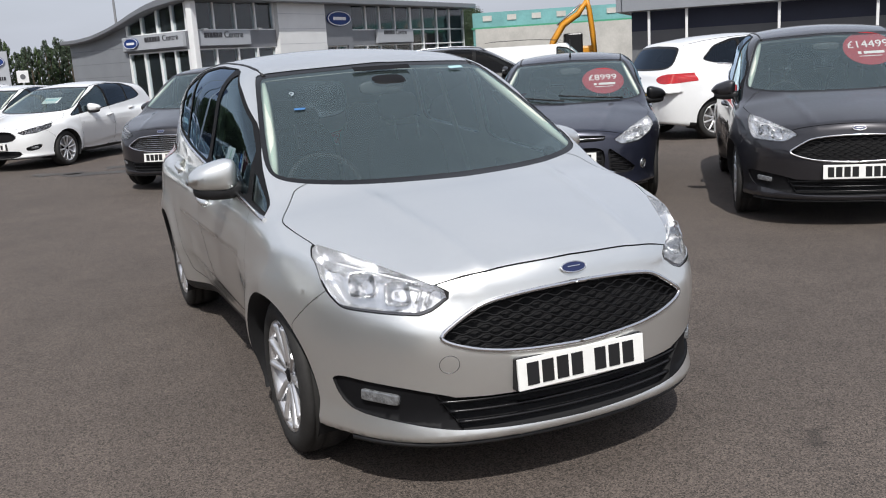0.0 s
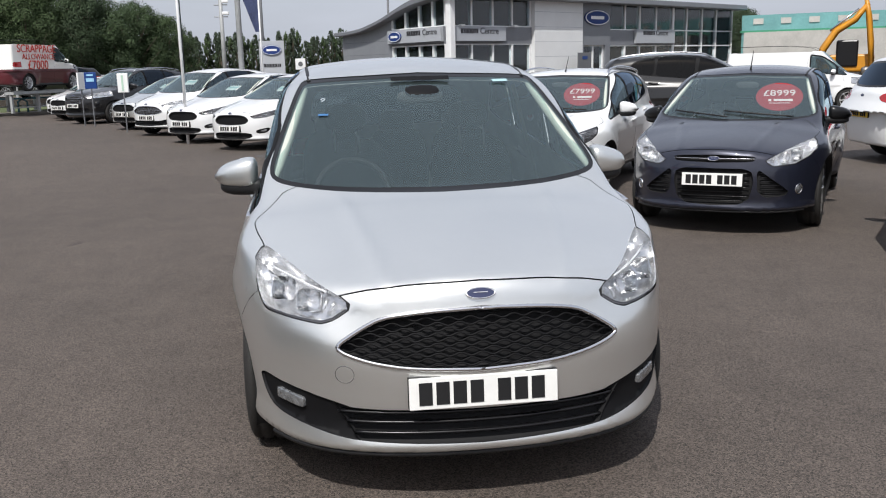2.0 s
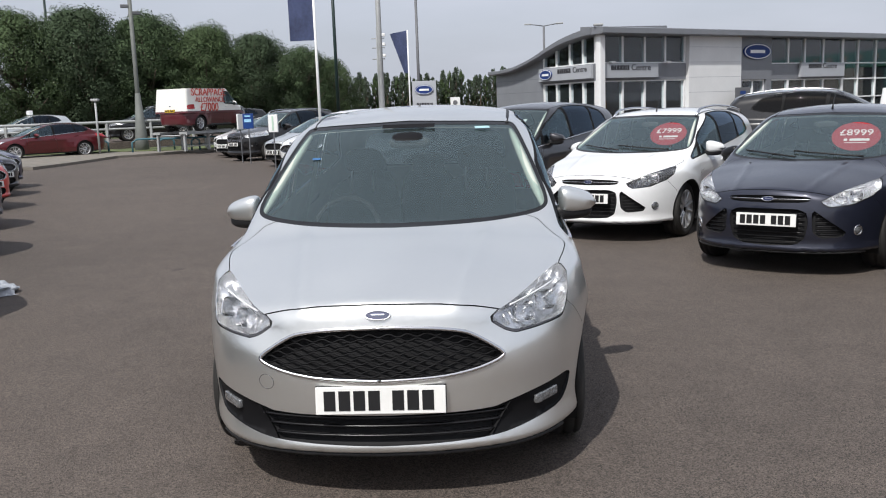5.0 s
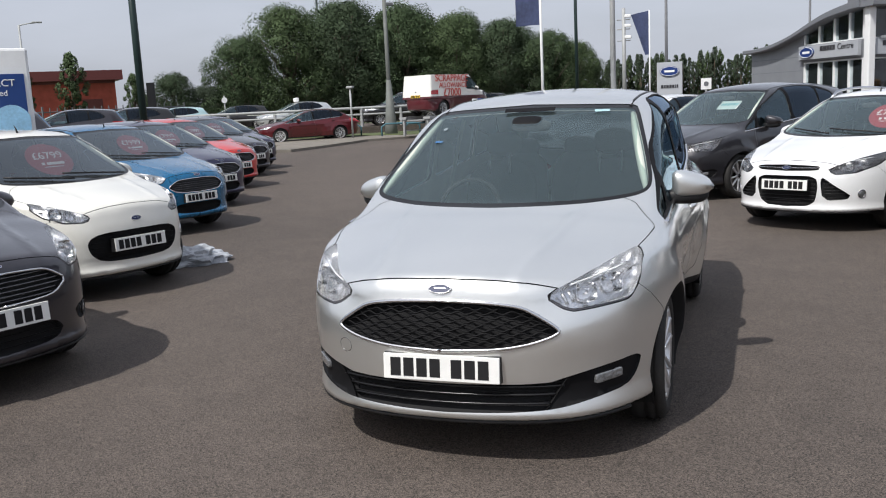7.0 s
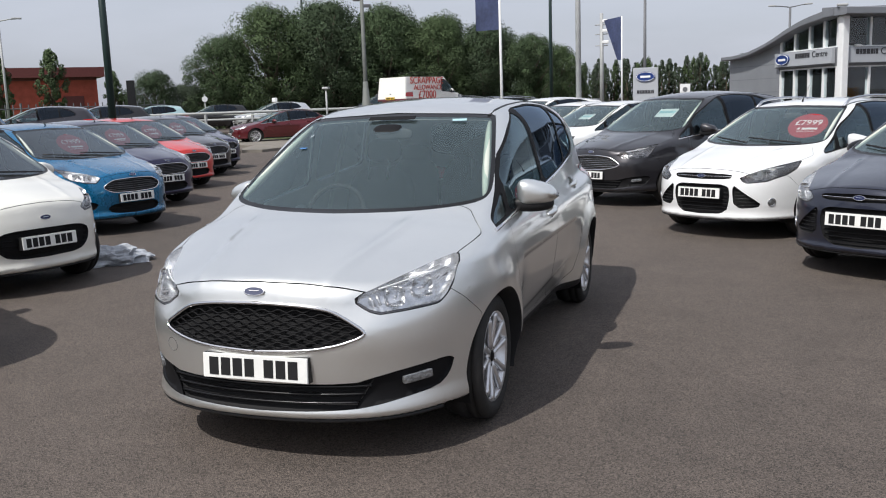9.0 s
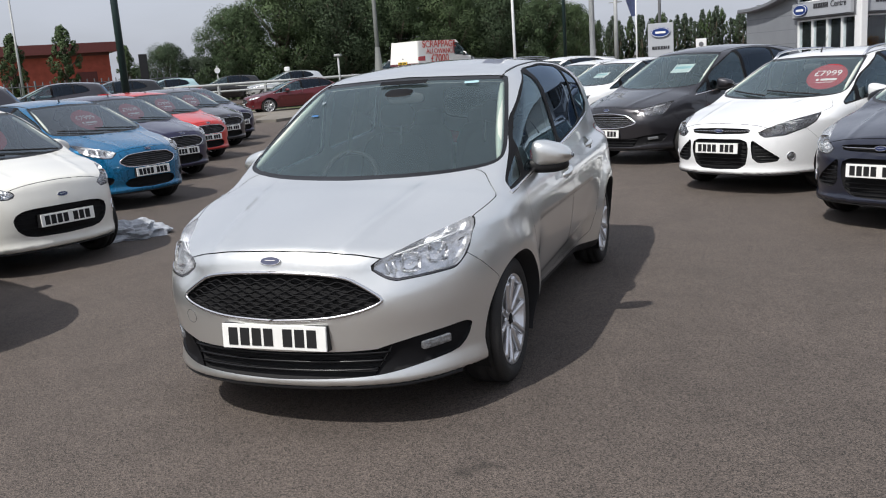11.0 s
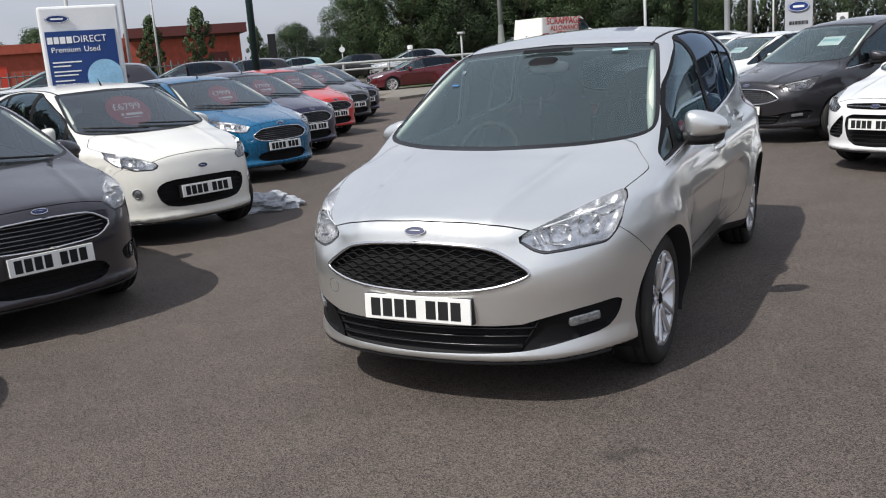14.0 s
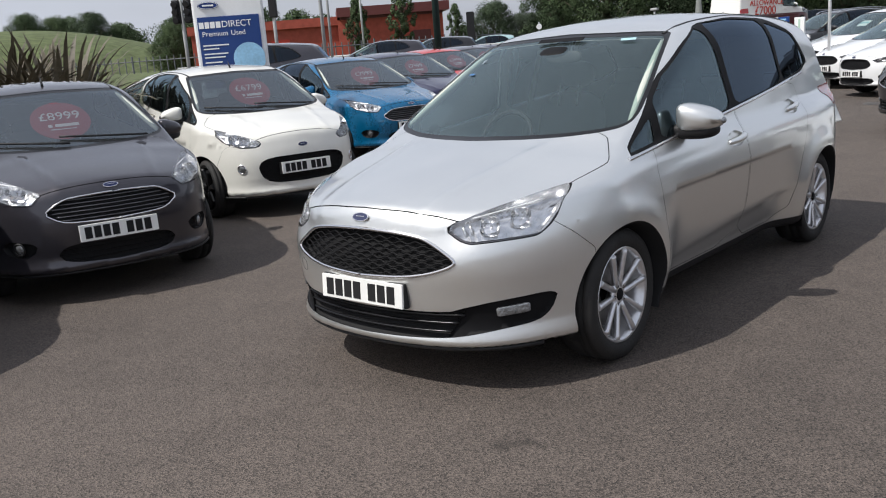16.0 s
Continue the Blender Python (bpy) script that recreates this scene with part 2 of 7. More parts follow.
def add_lathe(bm, profile, steps=40, axis="x"):
    """Turns (radius, along) pairs round an axis."""
    rings = []
    for k in range(steps):
        c, s = math.cos(2 * math.pi * k / steps), math.sin(2 * math.pi * k / steps)
        rings.append([bm.verts.new((h, r * c, r * s) if axis == "x" else (r * c, r * s, h)) for r, h in profile])
    for k in range(steps):
        a, b = rings[k], rings[(k + 1) % steps]
        for j in range(len(profile) - 1):
            if profile[j][0] < 1e-6 and profile[j + 1][0] < 1e-6:
                continue
            bm.faces.new((a[j], b[j], b[j + 1], a[j + 1])).smooth = True
    return bm


def lathe(profile, steps=40, axis="x"):
    bm = add_lathe(bmesh.new(), profile, steps, axis)
    bmesh.ops.remove_doubles(bm, verts=bm.verts, dist=1e-5)
    bmesh.ops.recalc_face_normals(bm, faces=bm.faces)
    return bm


def blob(x0, x1, y0, y1, z0, z1, power=2.6, rings=14, segs=24):
    """A rounded box (superellipsoid)."""
    bm = bmesh.new()
    bmesh.ops.create_uvsphere(bm, u_segments=segs, v_segments=rings, radius=1)
    for v in bm.verts:
        c = [math.copysign(abs(a) ** (2 / power), a) for a in v.co]
        v.co = ((x0 + x1) / 2 + c[0] * (x1 - x0) / 2, (y0 + y1) / 2 + c[1] * (y1 - y0) / 2, (z0 + z1) / 2 + c[2] * (z1 - z0) / 2)
    for f in bm.faces:
        f.smooth = True
    return bm


def writing(text, size, depth=0.002):
    """Letters as a mesh in the x-z plane, centred, facing -y."""
    c = bpy.data.curves.new("text", "FONT")
    c.body, c.size, c.extrude, c.align_x, c.align_y = text, size, depth, "CENTER", "CENTER"
    ob = bpy.data.objects.new("text", c)
    scene.collection.objects.link(ob)
    m = bpy.data.meshes.new_from_object(ob.evaluated_get(bpy.context.evaluated_depsgraph_get()))
    bpy.data.objects.remove(ob)
    m.transform(pose(0, 0, 0, 90, 0, 0))
    return m


def bars(widths, height, gap, thick=0.003):
    """A row of plain bars in the x-z plane, centred, that stands for lettering."""
    bm, total = bmesh.new(), sum(widths) + gap * (len(widths) - 1)
    x = -total / 2
    for w in widths:
        if w > 0:
            add_box(bm, x, x + w, -thick, 0, -height / 2, height / 2)
        x += abs(w) + gap
    return bm


def word_bars(parent, widths, height, gap, thick, material, at):
    """A word as plain bars, each a part of its own."""
    x = -(sum(widths) + gap * (len(widths) - 1)) / 2
    for w in widths:
        ob = part("sign_bar", box(x, x + w, -thick, 0, -height / 2, height / 2), material, parent)
        ob.matrix_basis = at
        x += w + gap


# ---- cars ----
CARRIER = dict(
    length=4.37, wheel_r=0.316, hubs=(0.86, 3.508), track=0.760, arch=0.352, flare=0.023, rim_r=0.220,
    plan=(-0.1, 0.79, 0.4, 0.862, 0.86, 0.893, 1.6, 0.902, 2.6, 0.908, 3.5, 0.905, 4.0, 0.87, 4.4, 0.81),
    sect=(0.14, -0.085, 0.3, -0.03, 0.5, -0.004, 0.66, 0.0, 0.84, -0.012, 1.0, -0.045, 1.25, -0.11),
    deck=(0.0, 0.815, 0.05, 0.836, 0.3, 0.912, 0.6, 0.975, 0.9, 1.03, 1.2, 1.05, 4.4, 1.06),
    crown=(0.05, 0.38, 0.2, 0.27, 0.64, 0.155, 0.9, 0.12, 1.5, 0.1),
    nose=(0.14, 0.17, 0.18, 0.09, 0.212, 0.024, 0.232, 0.003, 0.255, 0.0, 0.28, 0.008, 0.33, 0.022, 0.42, 0.01, 0.55, 0.0, 0.62, 0.004, 0.74, 0.028, 0.83, 0.05),
    nose_bow=(0.312, 0.965), tail_bow=(0.12, 0.9),
    tail=(0.15, 4.2, 0.3, 4.33, 0.6, 4.37, 0.9, 4.35, 1.15, 4.3),
    floor=(0.0, 0.222, 0.35, 0.226, 0.55, 0.220, 0.9, 0.2, 3.6, 0.2, 4.37, 0.28),
    screen=((0.88, 1.025), (1.79, 1.515), 0.33), back=((4.02, 1.5), (4.3, 1.04), 0.2),
    roof=(1.4, 1.36, 1.6, 1.455, 1.9, 1.545, 2.3, 1.598, 2.7, 1.614, 3.2, 1.598, 3.8, 1.54, 4.3, 1.45), roof_bow=0.13,
    cabin=(0.8, 0.785, 1.0, 0.812, 1.6, 0.842, 2.6, 0.85, 3.4, 0.815, 4.1, 0.74), belt=0.95, tumble=0.235, soft=0.16,
    ridges=((0.30, 0.16, 0.008, 0.036),), creases=((1.2, 0.84, 3.9, 0.99, 0.010, 0.012), (1.15, 0.33, 3.1, 0.47, -0.014, 0.012)),
    screen_poly=[(0.0, 1.030), (0.45, 1.034), (0.70, 1.056), (0.765, 1.095), (0.71, 1.26), (0.615, 1.485), (0.57, 1.505), (0.0, 1.525)],
    side_polys=[[(1.015, 0.958), (1.275, 0.985), (1.285, 1.100), (1.235, 1.075)],
                [(1.35, 0.985), (2.185, 1.058), (2.125, 1.516), (1.86, 1.424), (1.56, 1.290), (1.35, 1.160)],
                [(2.255, 1.066), (3.03, 1.138), (2.97, 1.527), (2.60, 1.547), (2.20, 1.533)],
                [(3.07, 1.143), (3.44, 1.180), (3.645, 1.232), (3.44, 1.425), (3.03, 1.516)]],
    side_frame=[(0.965, 0.938), (1.33, 0.972), (2.2, 1.05), (3.46, 1.168), (3.68, 1.23), (3.46, 1.44), (3.1, 1.535), (2.6, 1.555), (2.15, 1.53), (1.84, 1.43), (1.5, 1.27)],
    rear_poly=[(0.0, 1.09), (0.5, 1.1), (0.64, 1.16), (0.6, 1.38), (0.52, 1.45), (0.0, 1.47)],
    lamp=[(0.437, 0.750), (0.500, 0.706), (0.545, 0.690), (0.663, 0.698), (0.735, 0.702), (0.9, 0.74), (0.9, 0.932), (0.757, 0.889), (0.68, 0.864), (0.57, 0.820), (0.48, 0.781)],
    lamp_back=(0.69, 0.33, 0.736, 0.41, 0.766, 0.444, 0.841, 0.513, 0.888, 0.615, 0.93, 0.70), lamp_spots=((0.597, 0.764, 0.043), (0.690, 0.788, 0.045)),
    lamp_depth=0.85, shelf=(0.45, 0.600, 0.30, 0.30, 0.012),
    tail_lamp=[(0.42, 0.965), (0.52, 0.905), (0.70, 0.885), (0.92, 0.93), (0.92, 1.02), (0.74, 1.045), (0.54, 1.03)],
    bonnet=[(0.0, -0.2), (0.62, -0.2), (0.735, 0.45), (0.757, 0.61), (0.792, 0.736), (0.808, 0.835), (0.795, 0.885), (0.735, 0.985), (0.68, 1.07), (0.4, 1.05), (0.0, 1.0)],
    bonnet_edge=(0.0, 0.829, 0.2, 0.822, 0.35, 0.807, 0.467, 0.783, 0.6, 0.74, 0.9, 0.70),
    doors=[[(1.24, 0.27), (1.22, 0.6), (1.17, 0.948), (1.40, 1.19), (1.56, 1.29), (1.86, 1.42), (2.14, 1.52), (2.20, 1.04), (2.30, 0.6), (2.30, 0.27)],
           [(2.31, 0.27), (2.31, 0.6), (2.21, 1.04), (2.15, 1.52), (2.6, 1.545), (3.0, 1.52), (3.05, 1.13), (3.28, 1.10), (3.24, 0.86), (3.06, 0.6), (2.98, 0.27)]],
    handles=((2.115, 0.893), (3.06, 0.978)), mirror=(1.56, 1.055),
    bumper=[(-0.5, 0.02), (0.56, 0.02), (0.625, 0.5), (0.622, 0.60), (0.513, 0.692), (0.434, 0.751), (0.30, 0.80), (0.1, 0.86), (-0.5, 0.9)],
    grilles=[dict(poly=[(0.0, 0.744), (0.2, 0.737), (0.34, 0.718), (0.41, 0.680), (0.505, 0.617), (0.47, 0.592), (0.38, 0.563), (0.25, 0.542), (0.0, 0.533)], style="mesh", rim="chrome", rim_r=0.0085, depth=0.03, round=2),
             dict(poly=[(0.0, 0.386), (0.44, 0.389), (0.505, 0.410), (0.632, 0.438), (0.782, 0.452), (0.784, 0.425), (0.766, 0.362), (0.735, 0.322), (0.633, 0.306), (0.513, 0.284), (0.438, 0.275), (0.25, 0.267), (0.0, 0.263)], style="slats", bar_mat="gloss_black", rim=None, depth=0.024, bar=0.010, count=5, ends=(0.438, 0.28, 0.62))],
    plate=(0.458, 0.0), plate_flush=True, badge=0.79, fog=(0.668, 0.388, "bar", 50, 0.076), rails=False, spokes=10, waist=(1.36, 2.98, 0.088), spread=(0.014, 0.042), spoke_w=-0.0055, chin=True, res=0.024, wipers=False, aerial=False, key="carrier")


def car_type(base, **changes):
    return {**base, **changes}


def car_field(P):
    """The body as a solid: negative inside."""
    plan, sect, deck, crown = (curve(*P[k]) for k in ("plan", "sect", "deck", "crown"))
    nose, tail, floor, roof, cabin = (curve(*P[k]) for k in ("nose", "tail", "floor", "roof", "cabin"))
    (y0, z0), (y1, z1), bow = P["screen"]
    (y2, z2), (y3, z3), rbow = P["back"]
    l1, l2 = math.hypot(y1 - y0, z1 - z0), math.hypot(y3 - y2, z3 - z2)

    def f(x, y, z):
        a = np.abs(x)
        wide = plan(y) + sect(z)
        for ya, za, yb, zb, amp, w in P["creases"]:
            s = z - (za + (zb - za) * (y - ya) / (yb - ya))
            win = 1 / (1 + np.exp(-(y - ya) / 0.06)) / (1 + np.exp((y - yb) / 0.06))
            wide = wide - amp * win * np.exp(-np.clip(s / 0.12, 0, 9)) / (1 + np.exp(-np.clip(s / w, -30, 30)))
        for yw in P["hubs"]:
            r = np.hypot(y - yw, z - P["wheel_r"])
            wide = wide + P["flare"] * np.exp(-np.clip((r - P["arch"] - 0.03) / 0.085, 0, 9) ** 2)
        if P.get("waist"):
            ya, yb, deep = P["waist"]
            win = 1 / (1 + np.exp(-(y - ya) / 0.05)) / (1 + np.exp((y - yb) / 0.05))
            wide = wide - deep * win * np.clip((0.84 - z) / 0.50, 0, 1.1) ** 1.3
        top = deck(y) - crown(y) * a * a
        for x0, slope, amp, w in P["ridges"]:
            top = top + amp * np.exp(-(((a - x0 - slope * y) / w) ** 2))
        low = smax(z - top, a - wide, 0.09)
        shelf = 0.0
        if P.get("shelf"):
            xc, zc, rise, k, w = P["shelf"]
            u = np.clip((z - zc - rise * (a - xc)) / w, -40, 12)
            shelf = k * (w * np.log1p(np.exp(u)) - 0.045) / (1 + np.exp(-(a - xc) / 0.045)) / (1 + np.exp((0.52 - z) / 0.03))
        low = smax(low, 0.93 * (nose(z) + shelf + P["nose_bow"][0] * a**2 + P["nose_bow"][1] * a**6 - y), 0.05)
        low = smax(low, 0.95 * (y - tail(z) + P["tail_bow"][0] * a**2 + P["tail_bow"][1] * a**6), 0.07)
        low = smax(low, floor(y) - z, max(0.03, 1.3 * P["res"]))
        cab = smax(a - cabin(y) + P["tumble"] * (z - P["belt"]), z - roof(y) + P["roof_bow"] * a * a, P["soft"])
        cab = smax(cab, (-(y - y0 - bow * a * a) * (z1 - z0) + (z - z0) * (y1 - y0)) / l1, 0.05)
        cab = smax(cab, ((y - y2 + rbow * a * a) * (z2 - z3) + (z - z2) * (y3 - y2)) / l2, 0.09)
        cab = np.maximum(cab, 0.75 - z)
        return smin(low, cab, 0.035)

    return f


def skin(f, lo, hi, h):
    """A surface of four-sided faces over the solid f < 0, drawn onto it exactly."""
    axes = [np.arange(a, b + h, h) for a, b in zip(lo, hi)]
    X, Y, Z = np.meshgrid(*axes, indexing="ij")
    F = f(X, Y, Z)
    inside = F < 0
    n = np.array(F.shape)
    corner = [(i, j, k) for i in (0, 1) for j in (0, 1) for k in (0, 1)]
    cells = np.zeros(n - 1, int)
    for c in corner:
        cells += inside[c[0] : n[0] - 1 + c[0], c[1] : n[1] - 1 + c[1], c[2] : n[2] - 1 + c[2]]
    cut = (cells > 0) & (cells < 8)
    index = np.full(n - 1, -1)
    index[cut] = np.arange(cut.sum())
    I, J, K = np.nonzero(cut)
    V = np.stack([axes[0][I], axes[1][J], axes[2][K]], 1) + h / 2
    faces = []
    for axis in range(3):
        sl0, sl1 = [slice(1, -1)] * 3, [slice(1, -1)] * 3
        sl0[axis], sl1[axis] = slice(0, -1), slice(1, None)
        a, b = inside[tuple(sl0)], inside[tuple(sl1)]
        idx = np.argwhere(a != b)
        flip = a[tuple(idx.T)]
        off = np.ones(3, int)
        off[axis] = 0
        base = idx + off
        u, v = (axis + 1) % 3, (axis + 2) % 3
        quad = []
        for du, dv in ((0, 0), (1, 0), (1, 1), (0, 1)):
            q = base.copy()
            q[:, u] -= du
            q[:, v] -= dv
            quad.append(index[tuple(q.T)])
        quad = np.stack(quad, 1)
        quad[~flip] = quad[~flip][:, ::-1]
        faces.append(quad)
    return pull(f, V, 6), [tuple(q) for q in np.concatenate(faces)]


def slope(f, V, e=2e-4):
    g = np.stack([f(V[:, 0] + e * (n == 0), V[:, 1] + e * (n == 1), V[:, 2] + e * (n == 2)) - f(V[:, 0] - e * (n == 0), V[:, 1] - e * (n == 1), V[:, 2] - e * (n == 2)) for n in range(3)], 1) / (2 * e)
    return g


def pull(f, V, rounds=2):
    for _ in range(rounds):
        g = slope(f, V)
        step = f(*V.T)[:, None] * g / np.maximum((g * g).sum(1), 0.2)[:, None]
        size = np.linalg.norm(step, axis=1, keepdims=True)
        V = V - step * np.minimum(1, 0.02 / np.maximum(size, 1e-9))
    return V


class Shell:
    """A skin whose faces carry labels and can be cut along outlines."""

    def __init__(self, V, F):
        self.V, self.F, self.L = [np.array(v) for v in V], list(F), ["body"] * len(F)

    def cut(self, field, label, allowed):
        V = np.array(self.V)
        val = field(V)
        val[np.abs(val) < 2e-5] = 0
        val = list(val)
        F, L, made = [], [], {}
        for face, lab in zip(self.F, self.L):
            vs = [val[i] for i in face]
            if lab not in allowed or min(vs) >= 0:
                F.append(face), L.append(lab)
                continue
            if max(vs) <= 0:
                F.append(face), L.append(label)
                continue
            ins, out = [], []
            for a, b in zip(face, face[1:] + face[:1]):
                va, vb = val[a], val[b]
                if va <= 0:
                    ins.append(a)
                if va >= 0:
                    out.append(a)
                if va * vb < 0:
                    key = (min(a, b), max(a, b))
                    if key not in made:
                        t = val[key[0]] / (val[key[0]] - val[key[1]])
                        made[key] = len(self.V)
                        self.V.append(self.V[key[0]] * (1 - t) + self.V[key[1]] * t)
                        val.append(0.0)
                    ins.append(made[key]), out.append(made[key])
            for poly, lb in ((ins, label), (out, lab)):
                if len(poly) > 2:
                    F.append(tuple(poly)), L.append(lb)
        self.F, self.L = F, L

    def take(self, want, V, N, depth=0.0, wall=False):
        """The mesh of the faces that want(label, middle) picks, set in by depth, with walls up to the skin."""
        used, faces, count = {}, [], {}
        for face, lab, mid in zip(self.F, self.L, self.mid):
            if not want(lab, mid):
                continue
            faces.append([used.setdefault(i, len(used)) for i in face])
            if wall:
                for a, b in zip(face, face[1:] + face[:1]):
                    count[(a, b)] = count.get((a, b), 0) + 1
        if not faces:
            return None
        ids = np.array(list(used))
        verts, normals = V[ids] - depth * N[ids], N[ids]
        if wall:
            verts, n = list(verts), len(ids)
            edge = [(a, b) for (a, b) in count if (b, a) not in count]
            outer = {}
            for a, b in edge:
                for i in (a, b):
                    if i not in outer:
                        outer[i] = len(verts)
                        verts.append(V[i] + 0.001 * N[i])
            faces += [(outer[a], outer[b], used[b], used[a]) for a, b in edge]
            return mesh_of(verts, faces)
        return mesh_of(verts, faces, True, normals)


def car_kit(P):
    """Builds the meshes of a type of car: rows of name, mesh, kind of material, name of the part it belongs to, label."""
    f = car_field(P)
    V, F = skin(f, (-1.02, -0.1, 0.08), (1.02, P["length"] + 0.1, 1.78), P["res"])
    S = Shell(V, F)
    kit = []

    def add(name, data, mat, parent=None, label=""):
        if data is not None:
            if isinstance(data, bmesh.types.BMesh):
                data = mesh_from(data)
            kit.append((name, data, mat, parent, label))

    def crossing(at, lo, hi):
        """The first place from lo to hi at which the solid begins."""
        for _ in range(3):
            t = np.linspace(lo, hi, 40)
            k = int(np.argmax(f(*at(t)) < 0))
            lo, hi = t[max(k - 1, 0)], t[k] if k else t[0]
        return (lo + hi) / 2

    def on_front(x, z, back=0.0):
        return Vector((x, crossing(lambda t: (0 * t + x, t, 0 * t + z), -0.2, 2.0) + back, z))

    def on_rear(x, z):
        return Vector((x, crossing(lambda t: (0 * t + x, t, 0 * t + z), P["length"] + 0.3, P["length"] - 1.2), z))

    def on_side(y, z, s=1, out=0.0):
        return Vector((s * (crossing(lambda t: (t, 0 * t + y, 0 * t + z), 1.2, 0.2) + out), y, z))

    def on_top(x, y):
        return Vector((x, y, crossing(lambda t: (0 * t + x, 0 * t + y, t), 2.1, 0.9)))

    far = 9.0
    length, gap = P["length"], 0.0023

    def front(poly, limit):
        return lambda v: np.where(v[:, 1] < limit, outline(np.abs(v[:, 0]), v[:, 2], poly), far)

    def rear(poly, limit):
        return lambda v: np.where(v[:, 1] > limit, outline(np.abs(v[:, 0]), v[:, 2], poly), far)

    def side(poly):
        return lambda v: np.where(np.abs(v[:, 0]) > 0.4, outline(v[:, 1], v[:, 2], poly), far)

    def grown(field, by):
        return lambda v: field(v) - by

    # wheel arches, glass, lamps, grilles, then shut lines
    S.cut(lambda v: np.where(np.abs(v[:, 0]) > 0.5, np.minimum(*(np.hypot(v[:, 1] - yw, v[:, 2] - P["wheel_r"]) for yw in P["hubs"])) - P["arch"], far), "arch", ("body",))
    zs = P["screen"][0][1]
    screen = soften(both(P["screen_poly"]), 2)
    fs = lambda v: np.where((v[:, 1] < P["screen"][1][0] + 0.5) & (v[:, 2] > zs - 0.12), outline(v[:, 0], v[:, 2], screen), far)
    S.cut(fs, "screen_edge", ("body",))
    S.cut(grown(fs, -0.018), "screen", ("screen_edge",))
    frame_poly = soften(P["side_frame"], 1, 0.12)
    S.cut(side(frame_poly), "window_frame", ("body",))
    for n, poly in enumerate(P["side_polys"]):
        S.cut(side(soften(poly, 1, 0.07)), f"window{n}", ("window_frame",))
    rp = soften(both(P["rear_poly"]), 2)
    fr = lambda v: np.where(v[:, 1] > length - 1.1, outline(v[:, 0], v[:, 2], rp), far)
    S.cut(fr, "rear_edge", ("body",))
    S.cut(grown(fr, -0.03), "rear_window", ("rear_edge",))
    lamp = soften(P["lamp"], 1, 0.06)
    fl = front(lamp, P["lamp_depth"])
    (xi, zi), (xo, zo) = P["lamp"][0], max(P["lamp"])
    if P.get("lamp_back"):
        ends, plain, xo, zo = curve(*P["lamp_back"]), fl, 0.79, 0.80
        fl = lambda v: np.maximum(plain(v), 0.85 * (v[:, 1] - ends(v[:, 2])))
    S.cut(fl, "lamp", ("body",))
    S.cut(grown(fl, 0.0045), "gap", ("body",))
    S.cut(lambda v: np.maximum(-fl(v) - 0.007, v[:, 2] - zi - (zo - zi) * (np.abs(v[:, 0]) - xi) / (xo - xi) + 0.012), "lamp_trim", ("lamp",))
    S.cut(rear(soften(P["tail_lamp"], 1), length - 0.55), "tail_lamp", ("body",))
    grilles = [soften(g["poly"] if g.get("pair") else both(g["poly"]), g.get("round", 1)) for g in P["grilles"]]
    for n, (g, poly) in enumerate(zip(P["grilles"], grilles)):
        flip = np.abs if g.get("pair") else (lambda q: q)
        S.cut(lambda v, poly=poly, flip=flip: np.where(v[:, 1] < 0.8, outline(flip(v[:, 0]), v[:, 2], poly), far), f"grille{n}", ("body",))
        if g.get("ends"):
            xe, ze, ke = g["ends"]
            S.cut(lambda v: xe + ke * (v[:, 2] - ze) - np.abs(v[:, 0]), "fog_panel", (f"grille{n}",))
    hood = soften(both(P["bonnet"]), 1)
    lip = curve(*P["bonnet_edge"])
    fb = lambda v: np.where(v[:, 2] > 0.6, np.maximum(outline(v[:, 0], v[:, 1], hood), lip(np.abs(v[:, 0])) - v[:, 2]), far)
    S.cut(lambda v: np.where(v[:, 1] < 1.4, fb(v), far), "gap", ("body",))
    S.cut(lambda v: np.where((v[:, 1] < 1.4) & (v[:, 2] > 0.7), fb(v) + 2 * gap, far), "bonnet", ("gap",))
    for n, poly in enumerate(P["doors"]):
        fd = side(soften(poly, 1))
        S.cut(fd, "door_gap", ("body",))
        S.cut(grown(fd, -1.6 * gap), f"door{n}", ("door_gap",))
        if P["res"] < 0.03:
            hy, hz = P["handles"][n]
            S.cut(lambda v: np.where(np.abs(v[:, 0]) > 0.5, (np.hypot((v[:, 1] - hy + 0.01) / 0.105, (v[:, 2] - hz) / 0.042) - 1) * 0.04, far), f"recess{n}", (f"door{n}",))
    bp = P["bumper"]
    fp = lambda v: np.minimum(outline(v[:, 1], v[:, 2], bp), np.maximum(v[:, 1] - 0.16, 0.5 - v[:, 2]))
    S.cut(fp, "door_gap", ("body",))
    S.cut(grown(fp, -1.2 * gap), "bumper", ("door_gap",))
    # the bumpers, the roof and the rest of the body
    S.cut(lambda v: np.maximum(v[:, 2] - 0.62, length - 0.42 - v[:, 1]), "rear_bumper", ("body",))
    S.cut(lambda v: np.where(v[:, 1] > P["screen"][1][0] - 0.4, 1.30 - v[:, 2], far), "roof", ("body",))
    S.cut(lambda v: np.maximum(v[:, 2] - curve(*P["floor"])(v[:, 1]) - 0.06, 0.3 - v[:, 1]), "sill", ("body",))

    V = pull(f, np.array(S.V), 2)
    N = slope(f, V)
    N /= np.maximum(np.linalg.norm(N, axis=1), 1e-6)[:, None]
    S.mid = [V[list(face)].mean(0) for face in S.F]
    take = lambda want, depth=0.0, wall=False: S.take(want, V, N, depth, wall)
